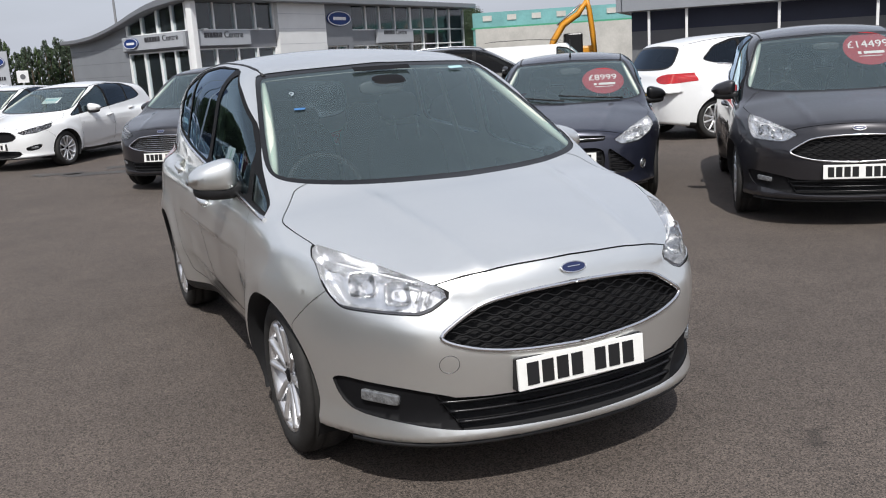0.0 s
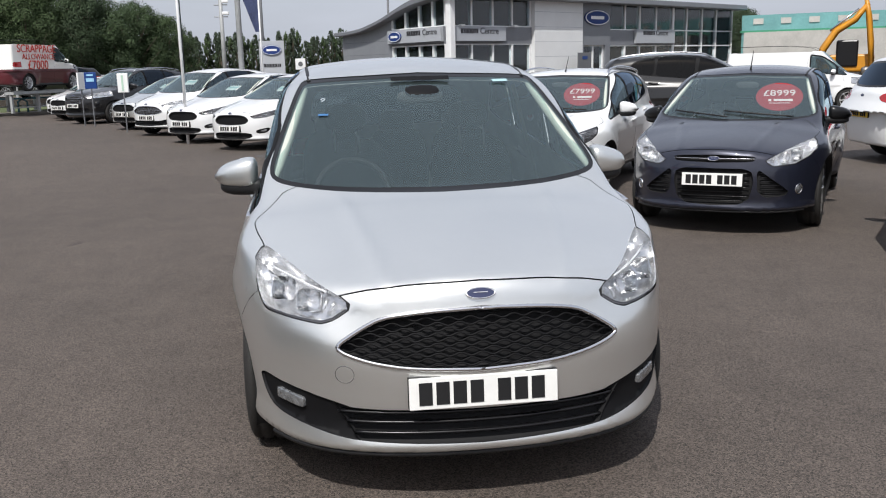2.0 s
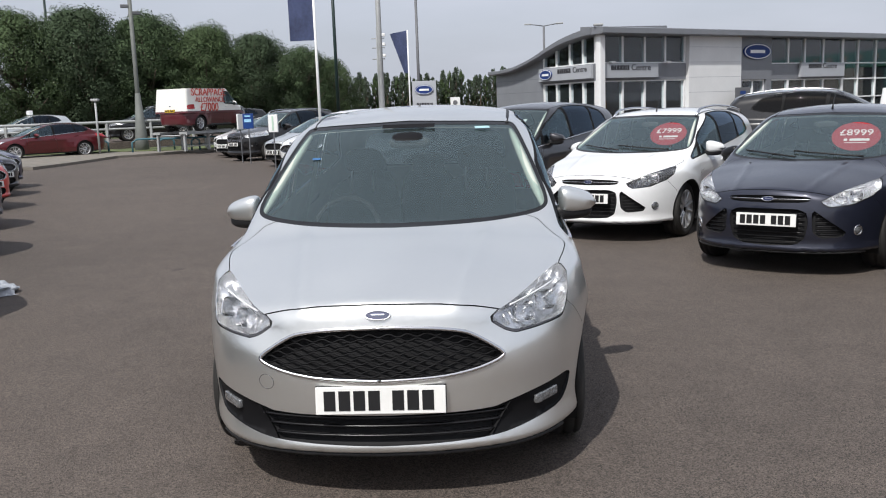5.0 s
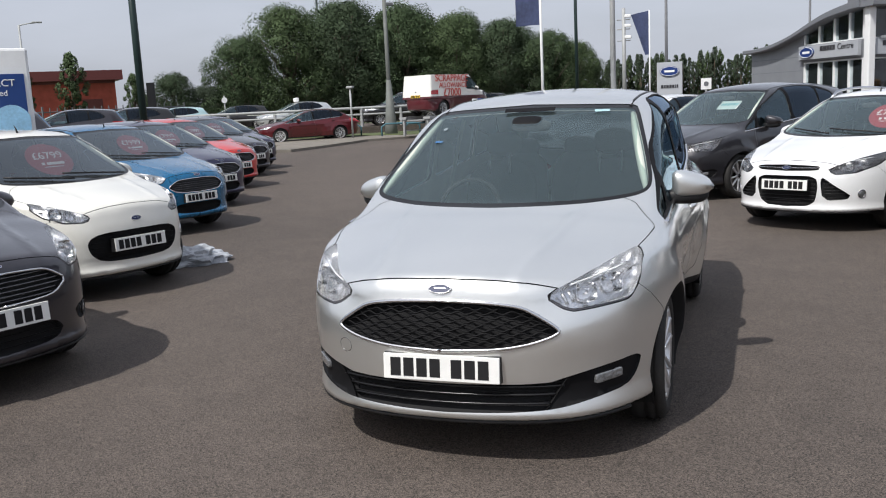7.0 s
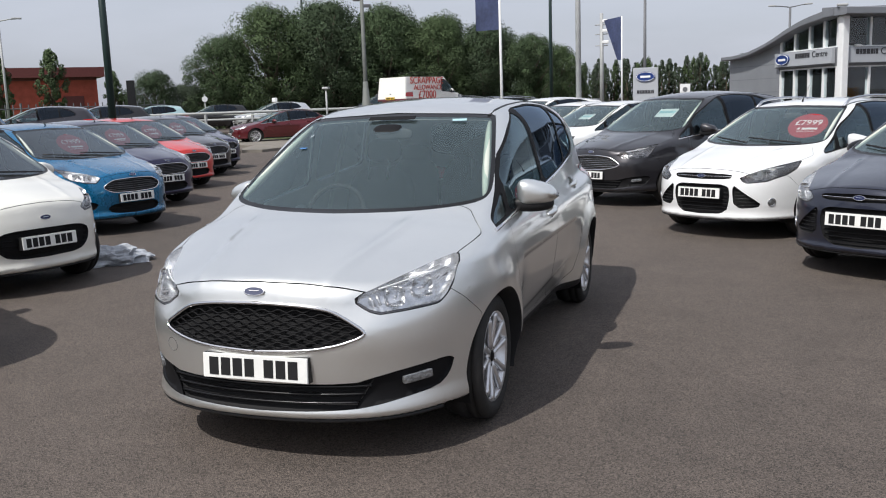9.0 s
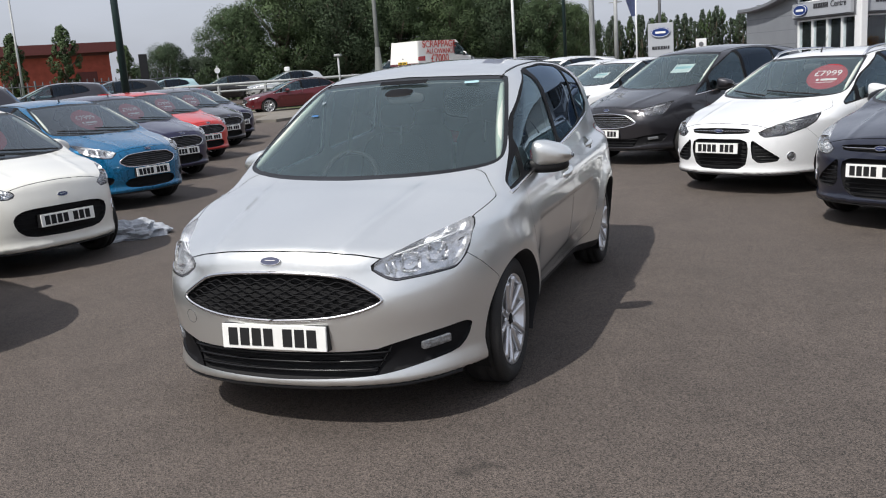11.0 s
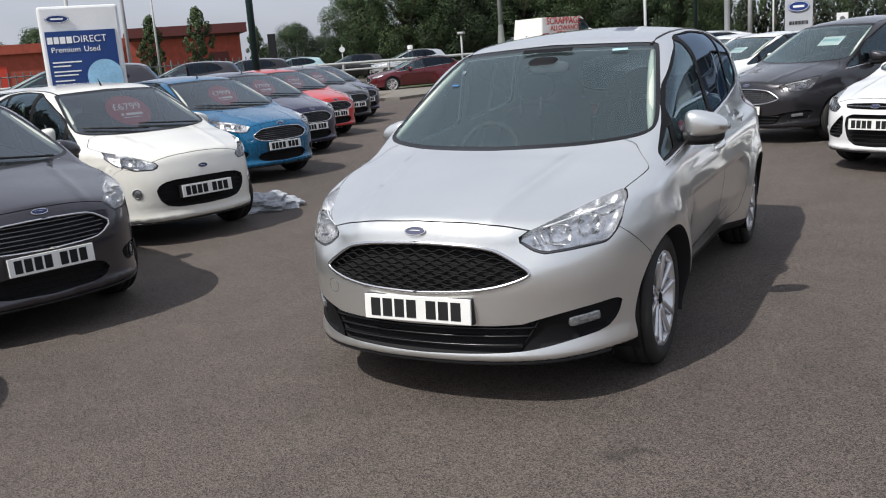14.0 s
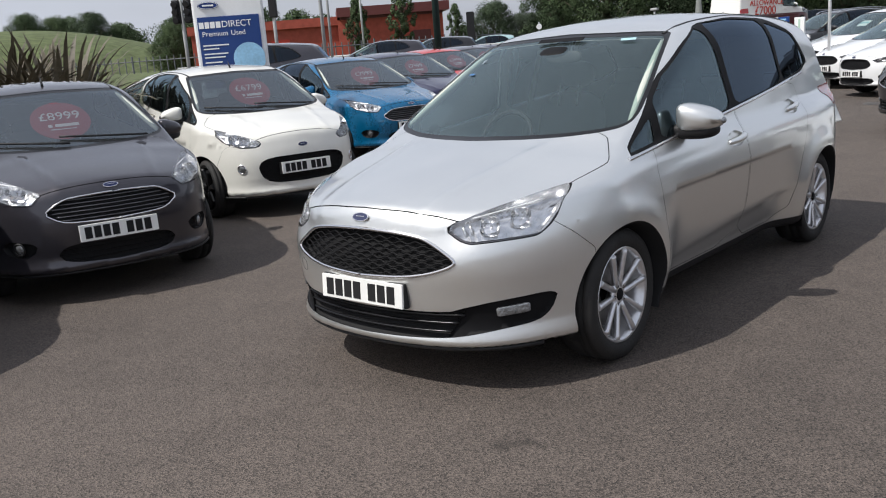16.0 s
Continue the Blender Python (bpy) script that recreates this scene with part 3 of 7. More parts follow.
    is_ = lambda *names: (lambda lab, mid: lab in names)
    one = lambda name, s: (lambda lab, mid: lab == name and mid[0] * s > 0)

    add("body", take(is_("body")), "paint")
    add("bonnet", take(is_("bonnet")), "paint")
    add("bumper", take(is_("bumper")), "paint")
    add("rear_bumper", take(is_("rear_bumper")), "paint")
    add("roof", take(is_("roof")), "paint")
    add("sill", take(is_("sill")), "plastic", None, "black plastic sill and underside")
    add("shut_line", take(is_("gap", "door_gap"), 0.006), "dark")
    for yw in P["hubs"]:
        for s in (1, -1):
            verts, faces, n = [], [], 30
            for k in range(n + 1):
                a = math.pi * (-0.14 + 1.28 * k / n)
                y, z = yw + P["arch"] * math.cos(a), P["wheel_r"] + P["arch"] * math.sin(a)
                x = abs(on_side(y, max(z, 0.23)).x)
                verts += [(s * (x + 0.001), y, z), (s * (x - 0.012), yw + (P["arch"] - 0.010) * math.cos(a), P["wheel_r"] + (P["arch"] - 0.010) * math.sin(a)), (s * 0.5, yw + (P["arch"] - 0.010) * math.cos(a), P["wheel_r"] + (P["arch"] - 0.010) * math.sin(a)), (s * 0.5, yw, P["wheel_r"])]
            for k in range(n):
                faces += [(4 * k + j, 4 * k + 4 + j, 4 * k + 5 + j, 4 * k + 1 + j) for j in range(3)]
            add("wheel_arch_lining", mesh_of(verts, faces), "dark")
    for s in (1, -1):
        for n in range(len(P["doors"])):
            add("door", take(one(f"door{n}", s)), "paint", None)
            y, z = P["handles"][n]
            pts = [on_side(y + 0.118 * t, z + 0.012 * t, s, 0.004 + 0.022 * (1 - t * t)) for t in (-1, -0.85, -0.6, -0.2, 0.2, 0.6, 0.85, 1)]
            add("door_handle", tube(pts, [0.008, 0.014, 0.017, 0.018, 0.018, 0.018, 0.015, 0.008], 8), "paint", None)
            add("handle_recess", take(one(f"recess{n}", s), 0.014, True), "paint", None)
        add("window_frame", take(one("window_frame", s), 0.002), "grille_black")
        for n in range(len(P["side_polys"])):
            add("side_window", take(one(f"window{n}", s), 0.006), "tint" if n > 1 else "side_glass")
        # lamps: bowl, reflectors and lens
        add("headlight", take(one("lamp", s), 0.055, True), "lamp_bowl", None, "bright headlight bowl behind a clear lens")
        lx = sorted(min(p[0], 0.80) for p in P["lamp"])
        lz = sorted(p[1] for p in P["lamp"])
        mx = lambda t: lx[0] + (lx[-1] - lx[0]) * t
        spots = P.get("lamp_spots") or [(mx(t), lz[0] + (lz[-1] - lz[0]) * (0.26 + 0.36 * t), r) for t, r in ((0.43, 0.047), (0.68, 0.052))]
        for x, z, r in spots:
            p = on_front(x, z)
            bm = lathe([(0.0, 0.05), (r * 0.35, 0.045), (r * 0.75, 0.028), (r, 0.004), (r * 1.06, 0.0), (r * 1.06, 0.01)], 24, "z")
            for v in bm.verts:
                k = (abs(v.co.x) ** 5 + abs(v.co.y) ** 5) ** 0.2 / max(1e-6, math.hypot(v.co.x, v.co.y))
                v.co.x, v.co.y = v.co.x / max(k, 0.7) * 0.98, v.co.y / max(k, 0.7) * 0.92
            bmesh.ops.create_uvsphere(bm, u_segments=10, v_segments=8, radius=r * 0.17, matrix=Matrix.Translation((0, 0, 0.022)))
            nv = slope(f, np.array([[s * p.x, p.y, p.z]]))[0]
            nv = Vector(nv / np.linalg.norm(nv))
            aim = (nv * 0.6 + Vector((0, -0.75, 0.1))).normalized()
            bmesh.ops.transform(bm, matrix=Matrix.Translation(Vector((s * p.x, p.y, p.z)) - nv * 0.020) @ aim.to_track_quat("-Z", "Y").to_matrix().to_4x4(), verts=bm.verts)
            add("reflector", bm, "reflector", f"headlight{'L' if s > 0 else 'R'}")
        add("headlight_trim", take(one("lamp_trim", s), 0.003), "smoke", None, "dark lower edge of the headlight")
        (xa, za_, _), (xb, zb_, _) = spots
        for q in (-0.72, -0.98):
            x, z = xa + (xb - xa) * q, za_ + (zb_ - za_) * q
            pts = [on_front(s * (x - 0.012 * h), z - 0.004 + 0.022 * h, 0.016) for h in (-1, -0.4, 0.3, 1)]
            add("lamp_rib", tube(pts, 0.0075, 6), "lamp_bowl", f"headlight{'L' if s > 0 else 'R'}")
        pts = [on_front(s * (xa + (xb - xa) * q), za_ + (zb_ - za_) * q + 0.043, 0.012) for q in np.linspace(-0.8, 1.35, 9)]
        add("light_guide", tube(pts, 0.004, 6), "light_guide", f"headlight{'L' if s > 0 else 'R'}", "pale strip along the upper edge")
        add("headlight_lens", take(one("lamp", s), 0.002), "lens")
        add("tail_light", take(one("tail_lamp", s), -0.003), "red_lens")
    add("windscreen_surround", take(is_("screen_edge"), 0.003), "gloss_black")
    add("windscreen", take(is_("screen"), 0.004), "glass")
    add("rear_surround", take(is_("rear_edge"), 0.003), "gloss_black")
    add("rear_window", take(is_("rear_window"), 0.004), "tint")
    keep = ("body", "roof", "bonnet", "window_frame", "screen_edge", "rear_edge", "door0", "door1", "gap", "door_gap")
    add("cabin_lining", take(lambda lab, mid: lab in keep and mid[2] > 0.72 and mid[1] > P["screen"][0][0] + 0.02, 0.022), "lining")
    for n, (g, poly) in enumerate(zip(P["grilles"], grilles)):
        for s in (1, -1) if g.get("pair") else (1,):
            if g.get("ends"):
                for e in (1, -1):
                    add("fog_panel", take(one("fog_panel", e), 0.010, True), "grille_black", None, "black plastic panel round the fog light")
            add("grille", take(one(f"grille{n}", s) if g.get("pair") else is_(f"grille{n}"), g["depth"] + 0.012, True), "dark")
            shape = [(s * x, z) for x, z in poly]
            xs, zs_ = [p[0] for p in shape], [p[1] for p in shape]
            bar_mat = g.get("bar_mat") or ("chrome" if g["style"] == "chrome_slats" else "grille_black")
            count = g.get("count", 12 if g["style"] == "mesh" else 5)
            wave = 0.0058 if g["style"] == "mesh" else 0.0
            steps = int((max(xs) - min(xs)) / (0.0095 if wave else 0.028)) + 2
            X = np.linspace(min(xs) + 0.003, max(xs) - 0.003, steps)
            for r in range(1, count) if g["style"] != "plain" else ():
                Z = min(zs_) + (max(zs_) - min(zs_)) * r / count + wave * (1 if r % 2 else -1) * np.cos(2 * math.pi * X / 0.076)
                ok = outline(X, Z, shape) < (0.003 if wave else -0.003)
                if g.get("ends"):
                    ok &= np.abs(X) < g["ends"][0] + g["ends"][2] * (Z - g["ends"][1]) + 0.006
                lo, hi = np.full(len(X), -0.2), np.full(len(X), 1.5)
                for _ in range(26):
                    m = (lo + hi) / 2
                    hit = f(X, m, Z) < 0
                    lo, hi = np.where(hit, lo, m), np.where(hit, m, hi)
                run = []
                for k in range(len(X) + 1):
                    if k < len(X) and ok[k]:
                        run.append((X[k], lo[k] + (0.012 if wave else g["depth"] - 0.012), Z[k]))
                    else:
                        if len(run) > 1:
                            add("grille_bar", tube(run, 0.0036 if wave else g.get("bar", 0.007), 5, flat=1.0 if wave else 0.6), bar_mat)
                        run = []
            if g["rim"]:
                add("grille_surround", tube([on_front(x, z, -0.001) for x, z in shape], g.get("rim_r", 0.007), 6, True), g["rim"], None, "thin polished surround")
    # fog lamps
    x, z, style, swing, reach = (*P["fog"], 36, 0.06)[:5]
    for s in (1, -1):
        p = on_front(x, z)
        if style == "bar":
            bm = blob(-reach, reach, -0.012, 0.03, -0.021, 0.021, 7)
            bmesh.ops.transform(bm, matrix=Matrix.Translation((s * p.x, p.y + 0.014, p.z)) @ pose(0, 0, 0, 0, -s * 4, s * swing), verts=bm.verts)
            add("fog_light", bm, "lamp_glass")
        else:
            nv = slope(f, np.array([[s * p.x, p.y, p.z]]))[0]
            seat = Matrix.Translation((s * p.x, p.y, p.z)) @ Vector(nv / np.linalg.norm(nv)).to_track_quat("Z", "Y").to_matrix().to_4x4()
            bm = lathe([(0.0, 0.007), (0.020, 0.006), (0.034, 0.001), (0.036, -0.01)], 18, "z")
            bmesh.ops.transform(bm, matrix=seat, verts=bm.verts)
            add("fog_light", bm, "lamp_glass")
            ring = [seat @ Vector((0.041 * math.cos(a), 0.041 * math.sin(a), 0.001)) for a in np.linspace(0, 2 * math.pi, 20, False)]
            add("fog_light_ring", tube(ring, 0.0065, 6, True), "chrome" if style == "chrome" else "plastic")
    if P.get("chin"):
        pts = [on_front(x, 0.236, 0.022) + Vector((0, 0, -0.016)) for x in np.linspace(-0.74, 0.74, 31)]
        add("chin_strip", tube(pts, 0.012, 6, flat=0.8), "plastic", None, "black plastic strip under the bumper")
    # badge: a plain oval
    for p, turn in ((on_front(0, P["badge"]), 0), (on_rear(0, P.get("rear_badge", 0.98)), 180)):
        n = 28
        bm = bmesh.new()
        ring = lambda a, b, d: [bm.verts.new((a * math.cos(2 * math.pi * k / n), d, b * math.sin(2 * math.pi * k / n))) for k in range(n)]
        bm.faces.new(ring(0.046, 0.0175, -0.007))
        bmesh.ops.transform(bm, matrix=Matrix.Translation(p) @ pose(0, 0, 0, -P.get("badge_tilt", 35) if not turn else -10, 0, turn), verts=bm.verts)
        add("badge", bm, "badge_blue", None, "blue oval badge with a bright rim")
        pts = [Matrix.Translation(p) @ pose(0, 0, 0, -P.get("badge_tilt", 35) if not turn else -10, 0, turn) @ Vector((0.049 * math.cos(2 * math.pi * k / n), -0.005, 0.0195 * math.sin(2 * math.pi * k / n))) for k in range(n)]
        add("badge_rim", tube(pts, 0.003, 6, True), "chrome")
        bm = bmesh.new()
        for w, h, dz in ((0.050, 0.003, 0.002),):
            add_box(bm, -w / 2, w / 2, -0.0095, -0.007, dz - h / 2, dz + h / 2)
        bmesh.ops.transform(bm, matrix=Matrix.Translation(p) @ pose(0, 0, 0, -P.get("badge_tilt", 35) if not turn else -10, 0, turn), verts=bm.verts)
        add("badge_mark", bm, "chrome")
    # number plates, their characters plain bars
    flush = P.get("plate_flush", False)
    for p, turn, mat in ((on_front(0.0 if flush else 0.2, P["plate"][0], 0.016 if flush else -0.012), 0, "plate_white"), (on_rear(0.2, P.get("rear_plate", 0.72)), 180, "plate_yellow")):
        p.x = 0
        m = Matrix.Translation(p + Vector((0, (-0.03 if not turn else 0.03), 0))) @ pose(0, 0, 0, 0 if turn else -4, 0, turn)
        bm = box(-0.26, 0.26, 0, 0.012, -0.0555, 0.0555, 0.003)
        bmesh.ops.transform(bm, matrix=m, verts=bm.verts)
        add("number_plate", bm, mat)
        x = -0.226
        for w in (0.046, 0.046, 0.046, 0.046, 0, 0.046, 0.046, 0.046):
            if w:
                bm = box(x, x + w, -0.0025, 0.0005, -0.0395, 0.0395)
                bmesh.ops.transform(bm, matrix=m, verts=bm.verts)
                add("plate_character", bm, "dark")
            x += (w + 0.0135) if w else 0.036
        bm = box(-0.262, 0.262, 0.012, 0.05 if flush else 0.075, -0.0575, 0.0575, 0.003)
        bmesh.ops.transform(bm, matrix=m, verts=bm.verts)
        add("plate_holder", bm, "plastic")
    # mirrors
    y, z = P["mirror"]
    for s in (1, -1):
        root = on_side(y - 0.03, z - 0.06, s)
        x = abs(root.x)
        bm = blob(x - 0.005, x + 0.205, y - 0.085, y + 0.075, z - 0.056, z + 0.076, 2.9)
        for v in bm.verts:
            if v.co.y > y + 0.02:
                v.co.y = y + 0.02 + (v.co.y - y - 0.02) * 0.25
            v.co.y += 0.35 * (v.co.x - x - 0.1)
            v.co.z -= (0.30 if v.co.z > z else -0.05) * (v.co.x - x - 0.1)
            v.co.x *= s
        if s < 0:
            bmesh.ops.reverse_faces(bm, faces=bm.faces)
        add("mirror", bm, "mirror_body")
        bm = blob(x - 0.04, x + 0.185, y - 0.065, y + 0.055, z - 0.095, z - 0.004, 2.6)
        for v in bm.verts:
            v.co.y += 0.3 * (v.co.x - x - 0.1)
            v.co.x *= s
        if s < 0:
            bmesh.ops.reverse_faces(bm, faces=bm.faces)
        add("mirror_base", bm, "plastic")
        bm = box(x + 0.03, x + 0.16, y + 0.036, y + 0.04, z - 0.04, z + 0.038, 0.002)
        for v in bm.verts:
            v.co.y += 0.35 * (v.co.x - x - 0.1)
            v.co.x *= s
        add("mirror_glass", bm, "mirror")
        if P.get("indicator", True):
            bm = blob(x + 0.165, x + 0.211, y - 0.035, y + 0.03, z - 0.025, z + 0.012, 2.4, 8, 12)
            for v in bm.verts:
                v.co.y += 0.35 * (v.co.x - x - 0.1)
                v.co.x *= s
            add("side_indicator", bm, "lamp_glass")
    # belt strip, roof strips, rails, wipers, aerial
    lo = [p for p in P["side_frame"] if p[1] < P["side_frame"][0][1] + 0.26][:4]
    for s in (1, -1):
        if P.get("belt_strip", True):
            pts = [on_side(a[0] + (b[0] - a[0]) * t, a[1] + (b[1] - a[1]) * t - 0.003, s, 0.003) for a, b in zip(lo, lo[1:]) for t in (0.02, 0.25, 0.5, 0.75, 0.98)]
            add("belt_strip", tube(pts, 0.011, 6), "chrome")
    for s in (1, -1):
        pts = []
        for t in np.linspace(0.06, 0.94, 8):
            z = P["screen"][0][1] + 0.02 + (P["screen"][1][1] - P["screen"][0][1] - 0.06) * t
            edge = min((p for p in P["screen_poly"][3:6]), key=lambda p: abs(p[1] - z))
            a, b = P["screen_poly"][3], P["screen_poly"][5]
            x = a[0] + (b[0] - a[0]) * (z - a[1]) / (b[1] - a[1]) - 0.046
            pts.append(on_front(s * x, z, 0.05))
        add("pillar_trim", tube(pts, [0.012, 0.019, 0.023, 0.024, 0.023, 0.021, 0.018, 0.012], 6), "pillar", None, "pale fabric pillar trim")
    ys = np.linspace(P["screen"][1][0] + 0.10, P["back"][0][0] - 0.1, 16)
    xr = P["screen_poly"][-2][0] - 0.005
    roof = curve(*P["roof"])

    for s in (1, -1):
        pts = [on_top(s * (xr + 0.02 * math.sin(math.pi * k / 15)), y) for k, y in enumerate(ys)]
        add("roof_strip", tube([p + Vector((0, 0, -0.002)) for p in pts], 0.011, 6, flat=0.5), "plastic", None, "black roof gutter strip")
        if P["rails"]:
            pts = [on_top(s * xr, y) + Vector((0, 0, 0.05 if 0 < k < 15 else 0.0)) for k, y in enumerate(ys)]
            add("roof_rail", tube(pts, 0.016, 8), "plastic" if P["rails"] == "dark" else "chrome_soft")
    (ya, za), (yb, zb), _ = P["screen"]
    if P.get("wipers", True):
        for x0, x1 in ((0.55, -0.1), (-0.05, -0.6)):
            pts = []
            for t in np.linspace(0, 1, 8):
                x = x0 + (x1 - x0) * t
                p = on_front(x, za + 0.03 + 0.05 * t)
                pts.append(p + Vector((0, -0.012, 0.012)))
            add("wiper", tube(pts, 0.009, 6), "plastic")
    if P.get("aerial", True):
        p = on_top(0, P["screen"][1][0] + P.get("aerial_at", 0.2))
        add("aerial", tube([p, p + Vector((0, 0.03, 0.05)), p + Vector((0, 0.03, 0.05)) + P.get("aerial_len", 1.0) * Vector((0, 0.13, 0.15))], [0.012, 0.006, 0.003], 6), "plastic")
    # cabin: dashboard, wheel, seats, floor
    w = min(P["cabin"][3], 0.8)
    yd = ya + 0.12
    bm = blob(-w + 0.06, w - 0.06, yd - 0.1, yd + 0.52, za - 0.45, za - 0.01, 4)
    bmesh.ops.transform(bm, matrix=Matrix.Translation((0, 0, -0.03)), verts=bm.verts)
    add("dashboard", bm, "trim")
    yw, zw = yd + 0.66, za - 0.10
    ring = [Vector((-0.37 + 0.185 * math.cos(a), yw + 0.185 * math.sin(a) * 0.42, zw + 0.185 * math.sin(a) * 0.9)) for a in np.linspace(0, 2 * math.pi, 28, False)]
    bm = tube(ring, 0.015, 8, True)
    add_tube(bm, [ring[0], (-0.37, yw - 0.03, zw - 0.01), ring[14]], 0.014, 6)
    add_tube(bm, [(-0.37, yw - 0.03, zw - 0.02), (-0.37, yw - 0.3, zw - 0.1)], 0.04, 8)
    add("steering_wheel", bm, "dark")
    add("cabin_floor", box(-w + 0.05, w - 0.05, yd + 0.2, P["back"][0][0] - 0.25, 0.24, 0.30), "trim")
    top = roof(np.array([yb + 0.5]))[0]
    for row, dy in enumerate((yd + 1.05, yd + 1.9)):
        for x in (-0.37, 0.37) if row == 0 else (-0.44, 0.0, 0.44):
            half = 0.25 if row == 0 else 0.21
            bm = blob(x - half, x + half, dy - 0.28, dy + 0.26, 0.42, 0.62, 3.4, 10, 16)
            add("seat", bm, "seat")
            bm = blob(x - half, x + half, -0.07, 0.07, 0, top - 0.98, 3.2, 10, 16)
            bmesh.ops.transform(bm, matrix=Matrix.Translation((0, dy + 0.24, 0.56)) @ pose(0, 0, 0, -16), verts=bm.verts)
            add("seat_back", bm, "seat")
            bm = blob(x - 0.125, x + 0.125, -0.045, 0.05, -0.085, 0.085, 2.8, 10, 14)
            hz = 0.56 + (top - 0.98) + (0.085 if row == 0 else 0.0)
            bmesh.ops.transform(bm, matrix=Matrix.Translation((0, dy + 0.24 + 0.29 * (hz - 0.56), hz)) @ pose(0, 0, 0, -12), verts=bm.verts)
            add("headrest", bm, "seat")
            if row == 0:
                for d in (-0.07, 0.07):
                    bm = tube([(x + d, dy + 0.13 + 0.29 * (hz - 0.66), hz - 0.19), (x + d, dy + 0.15 + 0.29 * (hz - 0.60), hz - 0.06)], 0.006, 6)
                    # pale strip material instead of chrome, so the glint is in the rod's colour
                    add("headrest_rod", bm, "light_guide")
    bm = blob(-0.12, 0.12, -0.012, 0.012, -0.035, 0.035, 3, 8, 16)
    bmesh.ops.transform(bm, matrix=Matrix.Translation((0, yb - 0.02, zb - 0.115)), verts=bm.verts)
    add("rear_view_mirror", bm, "trim")
    for s in (1, -1):
        yp = yd + 1.42
        pts = [Vector((s * (P["cabin"][7] - 0.075 - P["tumble"] * (z - P["belt"])), yp + 0.1 * (z - 1), z)) for z in np.linspace(0.75, top - 0.16, 6)]
        # pillar colour instead of grey webbing paints in a bright sliver of light
        add("seat_belt", tube([p + Vector((-s * 0.02, 0, 0)) for p in pts], 0.024, 6, flat=0.5), "pillar")
    return kit


def wheel_kit(P):
    """One wheel, its outer face towards +x, about the origin."""
    R, r, n = P["wheel_r"], P["rim_r"], P["spokes"]
    tyre = lathe([(r - 0.005, 0.075), (r + 0.012, 0.098), (r + 0.045, 0.108), (R - 0.035, 0.104), (R - 0.012, 0.092), (R - 0.001, 0.07), (R - 0.009, 0.064), (R - 0.009, 0.058), (R, 0.052), (R, 0.022), (R - 0.009, 0.016), (R - 0.009, 0.008), (R, 0.002), (R, -0.05), (R - 0.009, -0.056), (R - 0.012, -0.09), (R - 0.04, -0.105), (r, -0.09)], 56)
    rim = lathe([(r - 0.028, -0.08), (r - 0.03, 0.03), (r - 0.016, 0.07), (r - 0.006, 0.088), (r + 0.006, 0.098), (r + 0.009, 0.09), (r, 0.07)], 56)
    pair, spokes = P.get("paired", True), []
    for k in range(n):
        a, off = 2 * math.pi * k / n, 0.0
        if pair:
            a, off = 2 * math.pi * (k // 2) / (n / 2), 1 if k % 2 else -1
        pts, wide = [], []
        for t in (0, 0.2, 0.45, 0.7, 0.9, 1):
            rr, q = 0.038 + (r - 0.05) * t, off * (P.get("spread", (0.020, 0.028))[0] + P.get("spread", (0.020, 0.028))[1] * t)
            pts.append((0.068 + 0.020 * t, rr * math.cos(a) - q * math.sin(a), rr * math.sin(a) + q * math.cos(a)))
            wide.append(0.0195 + 0.003 * t + P.get("spoke_w", 0.0))
        spokes.append(("spoke", tube(pts, wide, 6), "alloy", "wheel", ""))
    add_lathe(rim, [(0.0, 0.05), (0.05, 0.052), (0.062, 0.06), (0.06, 0.072), (0.045, 0.078), (0.0, 0.078)], 20)
    cap = lathe([(0.0, 0.084), (0.024, 0.083), (0.03, 0.078), (0.03, 0.07)], 20)
    nuts = bmesh.new()
    for k in range(5):
        a = 2 * math.pi * k / 5 + 0.3
        add_tube(nuts, [(0.06, 0.047 * math.cos(a), 0.047 * math.sin(a)), (0.081, 0.047 * math.cos(a), 0.047 * math.sin(a))], 0.009, 6)
    disc = lathe([(0.05, -0.02), (r - 0.065, -0.02), (r - 0.06, 0.0), (0.05, 0.0)], 32)
    well = lathe([(0.0, -0.06), (r - 0.03, -0.062)], 32)
    return [("wheel", rim, "alloy", None, "silver alloy wheel"), ("tyre", tyre, "rubber", "wheel", ""), ("wheel_cap", cap, "grille_black", "wheel", ""), ("wheel_nut", nuts, "dark", "wheel", ""), ("brake_disc", disc, "steel", "wheel", ""), ("wheel_well", well, "dark", "wheel", "")] + spokes


KITS = {}


